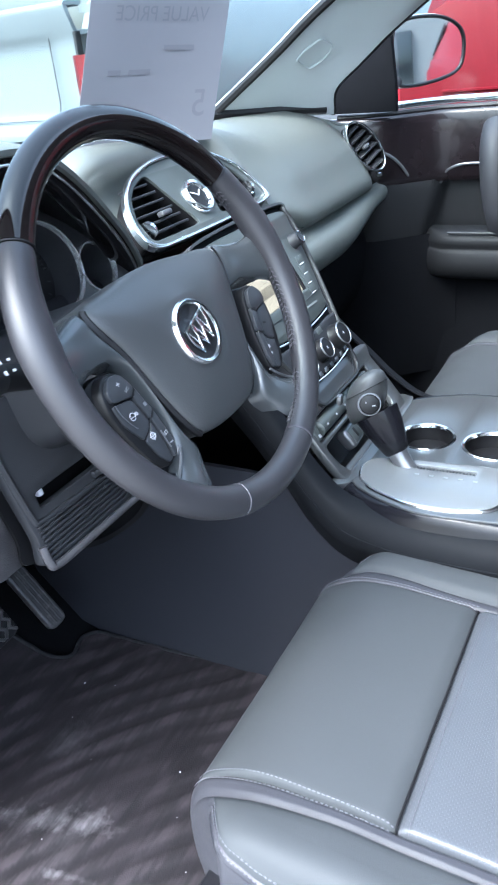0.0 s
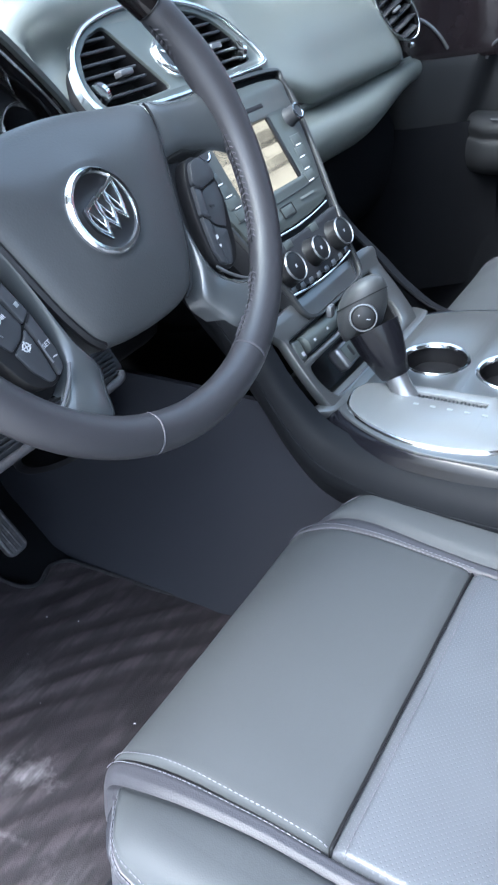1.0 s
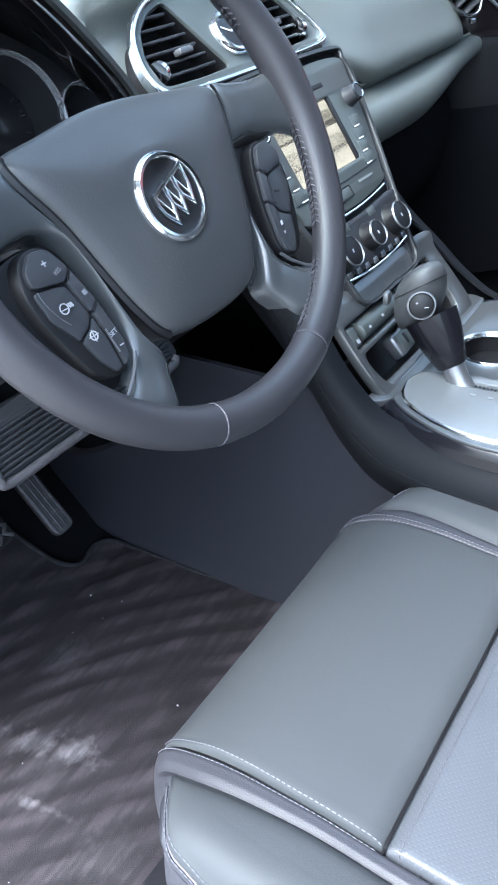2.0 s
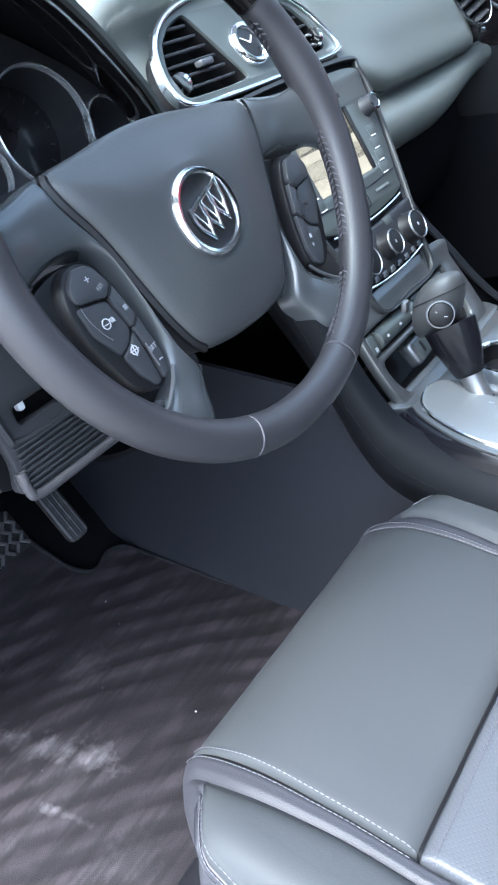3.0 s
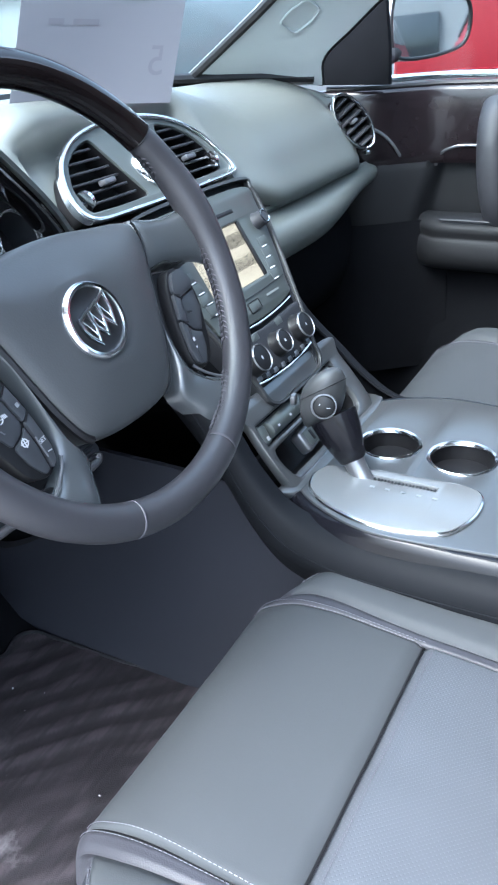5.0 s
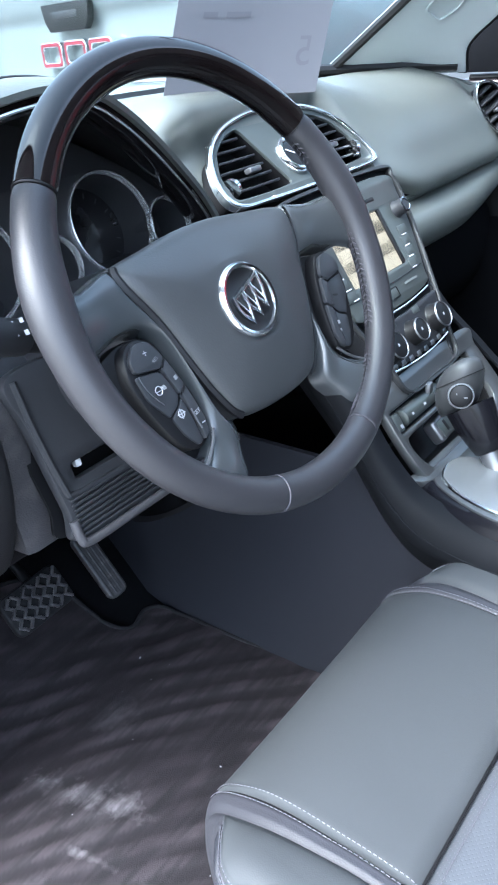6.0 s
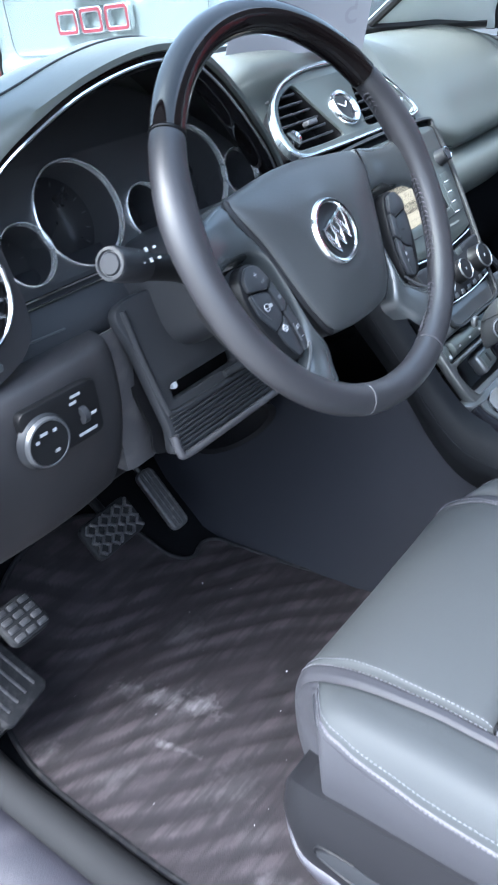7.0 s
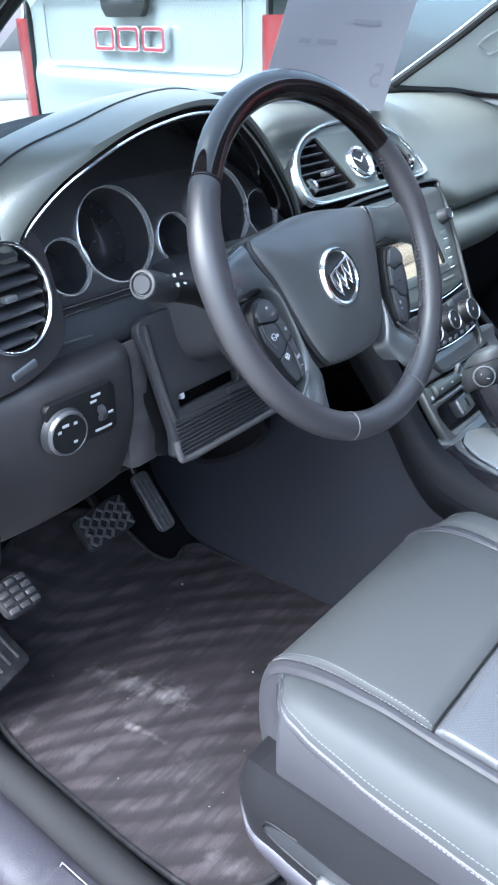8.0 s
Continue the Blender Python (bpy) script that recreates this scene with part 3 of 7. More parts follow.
thing("rear_hatch", box((1.36, 0.06, 0.40), pose(XC, -2.2, 1.45, -6), 0.03), TINTED, "unseen tinted rear hatch window, opaque to cut light from behind", "car window", "structure")
thing("rear_wall", box((1.6, 0.06, 0.95), pose(XC, -2.2, 0.9), 0.03), DARK_PLASTIC, "dark wall closing the cabin's rear", "wall", "structure")


# ---- dashboard ----
def step(a, b, x):
    t = min(1.0, max(0.0, (x - a) / (b - a)))
    return t * t * (3 - 2 * t)


PAS = [(9, 1.212), (0.42, 1.218), (0.325, 1.212), (0.262, 1.190), (0.222, 1.150), (0.199, 1.108), (0.183, 1.074), (0.194, 1.060)]
CEN = [(9, 1.222), (0.44, 1.236), (0.35, 1.244), (0.305, 1.232), (0.262, 1.180), (0.232, 1.142), (0.210, 1.114), (0.222, 1.098)]
DRV = [(9, 1.205), (0.46, 1.200), (0.40, 1.186), (0.36, 1.155), (0.33, 1.11), (0.31, 1.06), (0.30, 1.03), (0.30, 1.0)]


def dash_profile(x):
    wc = step(0.16, 0.30, x) * (1 - step(0.55, 0.70, x))
    wp = step(0.55, 0.70, x)
    wd = 1 - wc - wp
    out = []
    yb = base_y(x) - 0.01
    for i in range(8):
        y = PAS[i][0] * wp + CEN[i][0] * wc + DRV[i][0] * wd
        z = PAS[i][1] * wp + CEN[i][1] * wc + DRV[i][1] * wd
        if i == 0:
            y = yb
        y = min(y, yb - 0.012 * i) + 0.03 * step(0.99, 1.035, x) * (i > 1)
        y += 0.05 * step(0.166, 0.150, abs(x - 0.412)) * (i > 3)
        z -= 0.045 * step(0.945, 1.02, x) * max(0.0, 1 - i / 5)
        out.append((x, y, z))
    return out


dash = empty("dashboard", "dark grey grained vinyl dashboard with a padded passenger side", "dashboard", (XC, 0.3, 1.0))
xs = np.linspace(-0.26, 1.030, 130)
part("upper_pad", thicken(loft([spline(dash_profile(x), 34) for x in xs]), 0.006), DASH_VINYL, dash, "soft dash top curving down to the passenger", 60)
# piping seam along the pad's lower edge, turning down at its inner end
seam = [(x, dash_profile(x)[6][1] - 0.003, dash_profile(x)[6][2]) for x in np.linspace(1.005, 0.700, 20)]
part("pad_piping", tube(seam, 0.0024, 6), DASH_VINYL, dash, "rounded seam bead")
def dash_line(pts, r=0.0011):
    """A sewn line lying on the pad; pts are (x, row)."""
    out = []
    for x, k in spline(pts, 40):
        p = spline(dash_profile(x), 34)
        i = min(32, int(k))
        q = p[i] + (p[i + 1] - p[i]) * (k - i)
        out.append((q[0], q[1] - 0.0006, q[2] + 0.0006))
    return tube(out, r, 6)


part("pad_seam", dash_line([(0.62, 6), (0.72, 7.5), (0.84, 9), (0.96, 8.5)]), DARK_PLASTIC, dash, "fine sewn line on the dash top")
part("pad_seam", dash_line([(0.195, 4), (0.205, 8), (0.215, 12), (0.225, 16)]), DARK_PLASTIC, dash, "fine sewn line beside the hood")
part("pad_seam", dash_line([(0.225, 3), (0.237, 7), (0.245, 11), (0.248, 15)]), DARK_PLASTIC, dash, "fine sewn line beside the hood")
# lower roll and glovebox
rows = []
for x in np.linspace(0.575, 1.100, 40):
    d = 0.02 * step(0.62, 0.575, x)
    k = 1 - 0.55 * step(0.78, 1.09, x)
    rows.append(spline([(x, 0.20 + (y - 0.20) * k + d, 1.06 - (1.06 - z) * k) for y, z in ((0.196, 1.060), (0.206, 1.046), (0.190, 1.040), (0.168, 1.030), (0.160, 1.008), (0.172, 0.984), (0.205, 0.966), (0.25, 0.955))], 26))
part("lower_roll", thicken(loft(rows), 0.005), DASH_VINYL, dash, "rounded ledge below the passenger pad", 60)
# glovebox colour carries the darkness under the dash
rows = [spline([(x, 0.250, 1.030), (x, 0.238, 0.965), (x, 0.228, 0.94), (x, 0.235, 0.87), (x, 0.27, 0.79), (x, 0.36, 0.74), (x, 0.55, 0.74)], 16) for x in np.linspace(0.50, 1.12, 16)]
glove = part("glovebox_door", thicken(loft(rows), 0.006), CARPET, dash, "glovebox door, near-black for the unlit footwell")
part("glovebox_latch", box((0.05, 0.006, 0.006), pose(0.60, 0.212, 0.957, 0, 0, 4), 0.002), SATIN, glove, "slim metal latch edge")
# face under the instruments
rows = []
for x in np.linspace(-0.33, 0.27, 26):
    rows.append(spline([(x, 0.262, 1.106), (x, 0.238, 1.100), (x, 0.218, 1.090), (x, 0.200, 1.072), (x, 0.190, 1.052), (x, 0.200, 1.034), (x, 0.23, 1.02)], 20))
part("lower_face", thicken(loft(rows), 0.005), DARK_PLASTIC, dash, "dark face below the instruments", 60)
for dz, r in ((0.0, 0.0016), (-0.006, 0.0012)):
    part("chrome_strip", tube([(x, 0.2145 - 0.6 * -dz, 1.0935 + dz - 0.02 * (x + 0.2) ** 2) for x in np.linspace(-0.205, -0.085, 16)], r, 6), CHROME, dash, "thin chrome line")
part("seam_line", tube([(x, 0.1935, 1.066 - 0.05 * (x + 0.22)) for x in np.linspace(-0.232, -0.175, 8)], 0.0012, 6), SATIN, dash, "thin metal seam line")
# dark under-dash closing panel
rows = [spline([(x, 0.225, 0.90), (x, 0.25, 0.845), (x, 0.36, 0.815), (x, 0.55, 0.80), (x, 0.72, 0.80)], 12) for x in np.linspace(-0.34, 0.30, 14)]
part("under_panel", thicken(loft(rows), 0.006), BLACK, dash, "black closing panel under the dash")
# lightless back of the dash
part("carcass", box((1.36, 0.16, 0.42), pose(XC, 0.50, 0.97), 0.02), BLACK, dash, "black dash carcass")

# hood over the instruments
LIP = [(-0.246, 0.205, 1.135), (-0.254, 0.192, 1.165), (-0.250, 0.180, 1.192), (-0.221, 0.166, 1.224), (-0.185, 0.155, 1.247), (-0.141, 0.146, 1.267), (-0.093, 0.140, 1.279), (-0.045, 0.138, 1.283),
       (0.0, 0.141, 1.276), (0.040, 0.150, 1.257), (0.085, 0.164, 1.229), (0.130, 0.179, 1.196), (0.178, 0.196, 1.158), (0.214, 0.211, 1.124), (0.232, 0.222, 1.100)]
hood_c = np.array([-0.01, 0.19, 1.12])


def hood_ring(grow, back, down=0.0):
    """The lip's line, pushed outward by grow and back by back."""
    p = spline(LIP, 64)
    out = []
    for i, q in enumerate(p):
        a, b = p[max(0, i - 1)], p[min(63, i + 1)]
        t = b - a
        n = np.array([-t[2], 0, t[0]])
        n /= np.linalg.norm(n) + 1e-9
        if n[2] < 0 and abs(n[2]) > abs(n[0]):
            n = -n
        if abs(n[2]) <= abs(n[0]) and n[0] * (q[0] - hood_c[0]) < 0:
            n = -n
        k = grow * (1 + 1.2 * step(-0.14, -0.25, q[0])) if grow > 0.005 else grow
        out.append(q + n * k + np.array([0, back, -down]))
    return out


hood = part("instrument_hood", thicken(loft([hood_ring(0.004, 0.012), hood_ring(0.001, 0.002), hood_ring(0.003, -0.004), hood_ring(0.008, -0.004), hood_ring(0.012, 0.006), hood_ring(0.015, 0.030), hood_ring(0.016, 0.070),
                                             hood_ring(0.014, 0.13, 0.008), hood_ring(0.008, 0.20, 0.024), hood_ring(-0.01, 0.28, 0.055)]), 0.004), DASH_VINYL, dash, "padded vinyl hood arching over the instruments", 60)
part("hood_seam", tube(hood_ring(0.0158, 0.045), 0.0012, 6), DARK_PLASTIC, hood, "sewn seam across the hood")
trim = part("hood_trim", thicken(loft([hood_ring(0.002, 0.004), hood_ring(-0.004, 0.004), hood_ring(-0.008, 0.010), hood_ring(-0.009, 0.026), hood_ring(-0.006, 0.034)]), 0.003), GLOSS, dash, "dark gloss wood trim inside the hood")
part("hood_chrome_line", tube(hood_ring(-0.0045, 0.001), 0.0016, 6), CHROME, trim, "thin bright edge")
part("hood_liner", thicken(loft([hood_ring(-0.005, 0.03), hood_ring(0.001, 0.05), hood_ring(0.0045, 0.08), hood_ring(0.0045, 0.12)]), 0.003), BLACK, dash, "black liner inside the hood")

BRIGHT = material("bright_plated_ring", (0.85, 0.86, 0.87), 0.24, metal=0.75, vary=0.02, rough_vary=0.03)
# instruments: a sloping black face with five deep tubes
cluster = empty("instrument_cluster", "black instrument cluster with five chrome-ringed deep gauges", "instrument cluster", (-0.005, 0.24, 1.13))
CM = basis((-0.004, 0.23, 1.12), (1, 0, 0), V((0, 0.33, 0.944)).normalized(), V((0, -0.944, 0.33)).normalized())
DIALS = [(-0.166, 0.010, 0.0300), (-0.088, 0.030, 0.0530), (0.0, 0.008, 0.0300), (0.088, 0.030, 0.0530), (0.166, 0.010, 0.0300)]
outline = smooth_loop([(-0.235, -0.022), (-0.236, 0.03), (-0.20, 0.085), (-0.12, 0.132), (-0.02, 0.148), (0.06, 0.125), (0.14, 0.075), (0.20, 0.02), (0.215, -0.022), (0.1, -0.03), (-0.1, -0.03)], 80)
part("cluster_face", plate(outline, [ellipse(x, y, r, r) for x, y, r in DIALS], 0.002, 0.001, CM), CLUSTER_FACE, cluster, "dark satin face")
for x, y, r in DIALS:
    m = CM @ pose(x, y, 0)
    g = part("gauge", lathe([(r * 0.99, 0.004), (r * 0.97, -0.03), (r * 0.94, -0.048)], m, 40), GAUGE_WALL, cluster, "grey gauge tube")
    part("gauge_ring", lathe([(r - 0.0012, -0.001), (r - 0.0010, 0.0055), (r - 0.0002, 0.0072), (r + 0.0010, 0.0066), (r + 0.0018, 0.001)], m, 48), BRIGHT, g, "chrome ring")
    part("dial", lathe([(0.0, -0.044), (r * 0.5, -0.044), (r * 0.96, -0.044)], m, 40), DIAL, g, "black dial")
    ticks = bmesh.new()
    for i in range(13 if r > 0.04 else 7):
        a = radians(220 - i * (260 / (12 if r > 0.04 else 6)))
        ticks = join(ticks, box((r * 0.10, r * 0.022, 0.0006), m @ pose(r * 0.8 * math.cos(a), r * 0.8 * math.sin(a), -0.043, 0, 0, math.degrees(a)), 0))
    part("dial_ticks", ticks, material("faint_dial_print", (0.06, 0.06, 0.065), 0.5) if "faint_dial_print" not in bpy.data.materials else bpy.data.materials["faint_dial_print"], g, "faint unlit dial marks")
    ang = radians(225 if r > 0.04 else 200)
    part("needle", box((r * 0.8, r * 0.03, 0.001), m @ pose(r * 0.35 * math.cos(ang), r * 0.35 * math.sin(ang), -0.039, 0, 0, math.degrees(ang)), 0), DIAL, g, "dark needle")


# air vents
def vent(name, label, m, rx, ry, slats=6, ring=0.004):
    v = empty(name, label, "air vent", m.translation)
    outer, inner = ellipse(0, 0, rx, ry, 48), ellipse(0, 0, rx * 0.89, ry * 0.92, 48)
    part("vent_ring", plate(outer, [inner], ring, 0.003, m, 2), CHROME, v, "bright oval ring")
    part("vent_housing", lathe([(1.0, 0.0), (0.97, -0.03), (0.9, -0.05), (0.0, -0.05)], m, 40, rx * 0.88, ry * 0.90), BLACK, v, "black duct")
    for i in range(slats):
        y = ry * 0.86 * (2 * (i + 0.5) / slats - 1)
        w = rx * 0.86 * math.sqrt(max(0.02, 1 - (y / (ry * 0.9)) ** 2))
        part("slat", box((2 * w, 0.0035, 0.018), m @ pose(0, y, -0.008, 25), 0.0012), DARK_PLASTIC, v)
    part("vane_tab", box((0.014, 0.006, 0.012), m @ pose(0, 0, 0.002), 0.002), SATIN, v, "small adjusting tab")
    return v


lv = vent("air_vent", "round air vent with black slats in a chrome ring", facing((-0.285, 0.172, 1.137), (0.10, -1, 0.18)), 0.050, 0.053, 7)
rv = vent("air_vent", "tall oval air vent with black slats in a pale ring", facing((0.997, 0.192, 1.143), (-0.64, -0.72, 0.24), spin=33), 0.0300, 0.0575, 6)
part("vent_dial", box((0.012, 0.008, 0.008), pose(1.018, 0.172, 1.086, 0, 0, -30), 0.002), CHROME, rv, "small bright thumb wheel")
# thumb wheel plate under the round vent
pod = part("vent_surround", plate(smooth_loop([(-0.06, 0.058), (0.0, 0.064), (0.052, 0.05), (0.062, 0.0), (0.060, -0.05), (0.03, -0.075), (-0.03, -0.085), (-0.07, -0.07), (-0.075, 0.0)], 60), [ellipse(0, 0, 0.047, 0.05)], 0.004, 0.003,
                                 facing((-0.286, 0.180, 1.136), (0.10, -1, 0.18))), KNEE_PLASTIC, lv, "dark surround")
part("thumb_wheel", lathe([(0.004, -0.017), (0.0065, -0.015), (0.0065, 0.015), (0.004, 0.017)], facing((-0.286, 0.1655, 1.068), (1, 0.12, 0.2)), 16), SATIN, lv, "ribbed satin thumb wheel")

# centre pod: two vents and a clock under an arched chrome frame
PM = basis((0.412, 0.207, 1.124), (1, 0, 0), V((0, 0.625, 0.781)).normalized(), V((0, -0.781, 0.625)).normalized())
podt = empty("centre_vent_panel", "arched centre vent panel with chrome frame and round clock", "vent panel", (0.412, 0.22, 1.15))
arch = [(-0.150, 0.0), (-0.168, 0.016), (-0.166, 0.045), (-0.146, 0.078), (-0.105, 0.105), (-0.05, 0.119), (0.0, 0.122), (0.05, 0.119), (0.105, 0.105), (0.146, 0.078), (0.168, 0.04), (0.176, 0.012), (0.165, 0.0), (0.1, -0.003), (0.0, -0.004), (-0.1, -0.003)]
outer = smooth_loop(arch, 96)
inner = [((x + 0.001) * 0.960, 0.057 + (y - 0.057) * 0.91) for x, y in outer]
part("chrome_frame", plate(outer, [inner], 0.004, 0.0022, PM, 3), CHROME, podt, "polished chrome frame")
lo = rpoly([(-0.148, 0.013), (-0.149, 0.046), (-0.130, 0.076), (-0.102, 0.094), (-0.068, 0.103), (-0.029, 0.012), (-0.085, 0.0105)], 0.010)
ro = [(-x, y) for x, y in reversed(lo)]
part("pod_face", plate(inner, [lo, ro], 0.003, 0.001, PM @ pose(0, 0, -0.003)), STACK_PAINT, podt, "satin grey face")
for s in (-1, 1):
    duct = part("vent_duct", plate(lo if s < 0 else ro, (), 0.002, 0, PM @ pose(0, 0, -0.034)), BLACK, podt, "black duct")
    for i in range(7):
        y = 0.014 + i * 0.0135
        xa, xb = -0.148 + max(0, y - 0.05) * 0.75, -0.033 - 0.40 * y
        if xb - xa > 0.01:
            part("slat", box((xb - xa, 0.0035, 0.020), PM @ pose(s * (xa + xb) / 2, y, -0.012, 22), 0.0012), DARK_PLASTIC, podt)
    part("duct_wall", thicken(loft([[PM @ V((x, y, z)) for x, y in (lo if s < 0 else ro)] for z in (-0.003, -0.036)], True), 0.001), BLACK, podt, "black duct wall")
    part("vane_tab", box((0.022, 0.007, 0.012), PM @ pose(s * -0.09, 0.043, 0.003, 20), 0.002), SATIN, podt, "small adjusting tab")
    part("vent_thumb_wheel", lathe([(0.003, -0.004), (0.012, -0.003), (0.012, 0.003), (0.003, 0.004)], PM @ pose(s * -0.140, 0.030, -0.001, 0, 90, 18 * s), 20), CHROME, podt, "bright thumb wheel")
clock = part("clock", lathe([(0.0, 0.004), (0.019, 0.004), (0.021, 0.008), (0.025, 0.009), (0.0275, 0.006), (0.028, 0.0)], PM @ pose(0.002, 0.047, 0), 40), CHROME, podt, "round clock with chrome bezel")
part("clock_face", lathe([(0.0, 0.0052), (0.0185, 0.0052)], PM @ pose(0.002, 0.047, 0), 40), DIAL, clock, "dark clock face")
for a, l in ((40, 0.012), (150, 0.016)):
    part("clock_hand", box((l, 0.0016, 0.0006), PM @ pose(0.002 + l / 2 * math.cos(radians(a)), 0.047 + l / 2 * math.sin(radians(a)), 0.0062, 0, 0, a), 0), WHITE_MARK, clock, "pale hand")

# centre stack: radio, screen and climate knobs on one sloping panel
SM = basis((0.405, 0.1650, 1.115), (1, 0, 0), V((0, 0.1365, 0.2230)).normalized(), V((0, -0.2230, 0.1365)).normalized())
stack = empty("centre_stack", "sloping greenish-grey centre stack with radio screen and climate knobs", "centre stack", (0.405, 0.12, 1.0))
body = smooth_loop([(-0.128, 0.012), (0.0, 0.016), (0.128, 0.012), (0.138, -0.002), (0.140, -0.028), (0.128, -0.085), (0.106, -0.16), (0.084, -0.225), (0.069, -0.265), (0.0, -0.268), (-0.069, -0.265), (-0.084, -0.225), (-0.106, -0.16), (-0.128, -0.085), (-0.140, -0.028), (-0.138, -0.002)], 100)
part("stack_body", plate(body, (), 0.02, 0.004, SM @ pose(0, 0, -0.026)), CONSOLE_SOFT, stack, "dark panel body")
fr_in = [(x * 0.968, -0.115 + (y + 0.115) * 0.978) for x, y in body]
part("stack_frame", plate(body, [fr_in], 0.004, 0.0035, SM, 2), FRAME_DARK, stack, "dark frame")
radio = part("radio_panel", plate(smooth_loop([(-0.122, 0.0), (0.0, 0.004), (0.122, 0.0), (0.129, -0.028), (0.118, -0.085), (0.099, -0.140), (0.086, -0.158), (0.0, -0.165), (-0.086, -0.158), (-0.099, -0.140), (-0.118, -0.085), (-0.129, -0.028)], 80),
                                  [rrect(0.0, -0.079, 0.134, 0.080, 0.004)], 0.004, 0.002, SM @ pose(0, 0, -0.001)), STACK_PAINT, stack, "greenish-grey radio fascia")
part("screen", box((0.134, 0.080, 0.002), SM @ pose(0, -0.079, -0.0030), 0.0005), SCREEN, radio, "lit cream touchscreen")
part("screen_shade", box((0.010, 0.082, 0.004), SM @ pose(0.067, -0.079, 0.002), 0.001), BLACK, radio, "black screen border")
part("disc_slot", box((0.12, 0.006, 0.003), SM @ pose(0.006, -0.024, 0.0040), 0.001), BLACK, radio, "black disc slot")
for s in (-1, 1):
    k = part("radio_knob", lathe([(0.0, 0.018), (0.009, 0.018), (0.0105, 0.0165), (0.0115, 0.004), (0.014, 0.0)], SM @ pose(s * 0.106, -0.050, 0.003), 28), DARK_PLASTIC, radio, "black radio knob")
    part("knob_ring", lathe([(0.0105, 0.0182), (0.0085, 0.019), (0.0075, 0.0182)], SM @ pose(s * 0.106, -0.050, 0.003), 28), CHROME, k, "chrome ring")
    for i in range(4):
        part("radio_button", box((0.022, 0.0135, 0.004), SM @ pose(s * (0.095 - 0.0045 * i), -0.078 - i * 0.0152, 0.004), 0.001), STACK_PAINT, radio)
        part("button_mark", box((0.012, 0.0013, 0.0006), SM @ pose(s * (0.091 - 0.0045 * i), -0.0845 - i * 0.0152, 0.0062), 0), WHITE_MARK, radio, "pale button edge")
part("display_text_bar", box((0.034, 0.003, 0.0005), SM @ pose(0.052, -0.143, 0.0064), 0), DIM_BAR, radio, "unreadable printed bar")
part("hazard_button", box((0.026, 0.012, 0.003), SM @ pose(0.0, -0.147, 0.0045), 0.001), STACK_PAINT, radio, "square hazard button")
part("button_edge", tube([SM @ V((x, -0.147 + y, 0.0056)) for x, y in rrect(0, 0, 0.028, 0.014, 0.002)], 0.0007, 5, True), BLACK, radio, "dark gap round the button")
part("fascia_split", tube([SM @ V((0.096 * t, -0.131 - 0.003 * (1 - t * t), 0.0056)) for t in np.linspace(-1, 1, 20)], 0.0006, 5), BLACK, radio, "fine split across the fascia")
for dz, y0, w in ((0.0, -0.162, 0.086), (0.0, -0.231, 0.078)):
    part("chrome_arc", tube([SM @ V((w * t, y0 - 0.006 * (1 - t * t), 0.004)) for t in np.linspace(-1, 1, 20)], 0.0015, 6), CHROME, stack, "thin chrome arc")
clim = part("climate_panel", plate(smooth_loop([(-0.094, -0.172), (0.0, -0.176), (0.094, -0.172), (0.088, -0.19), (0.074, -0.226), (0.0, -0.232), (-0.074, -0.226), (-0.088, -0.19)], 60), (), 0.003, 0.002, SM), DARK_PLASTIC, stack, "climate control fascia")
for i, x in enumerate((-0.064, -0.001, 0.062)):
    r = 0.0185 if i != 1 else 0.0160
    k = part("climate_knob", lathe([(0.0, 0.0175), (r * 0.84, 0.0175), (r * 0.98, 0.0165), (r * 1.04, 0.004), (r * 1.16, 0.0)], SM @ pose(x, -0.204, 0.003), 36), BLACK, clim, "round black climate knob")
    part("knob_ring", lathe([(r * 0.88, 0.0172), (r * 0.93, 0.0186), (r * 0.99, 0.0165)], SM @ pose(x, -0.204, 0.003), 36), SATIN, k, "chrome ring")
    part("knob_mark", box((0.003, 0.004, 0.0006), SM @ pose(x, -0.204, 0.0203), 0), PALE_MARK, k, "pale mark")
for i in range(8):
    part("climate_button", box((0.010, 0.007, 0.003), SM @ pose(-0.07 + i * 0.02, -0.2265 - 0.004 * (1 - ((i - 3.5) / 3.5) ** 2), 0.004), 0.001), SATIN, clim)
for x in (-0.035, 0.030):
    part("climate_button", box((0.018, 0.010, 0.003), SM @ pose(x, -0.180, 0.004), 0.001), STACK_PAINT, clim)
for s in (-1, 1):
    rows = []
    for t in np.linspace(0.05, 1, 12):
        p = SM @ V((s * (float(np.interp(0.265 * t, (0, 0.028, 0.085, 0.16, 0.225, 0.265), (0.138, 0.140, 0.128, 0.106, 0.084, 0.069))) - 0.002), -0.265 * t, 0.002))
        rows.append([p, p + V((s * 0.004, 0.02, 0.0)), p + V((s * 0.002, 0.09, 0.0)), p + V((0, 0.2, 0.0))])
    part("stack_flank", thicken(loft(rows), 0.004), DARK_PLASTIC, stack, "dark side of the stack")

# lower driver panel with light switches
knee = empty("knee_panel", "scuffed dark plastic lower dash panel with headlight switch", "dash panel", (-0.26, 0.17, 0.96))
rows = []
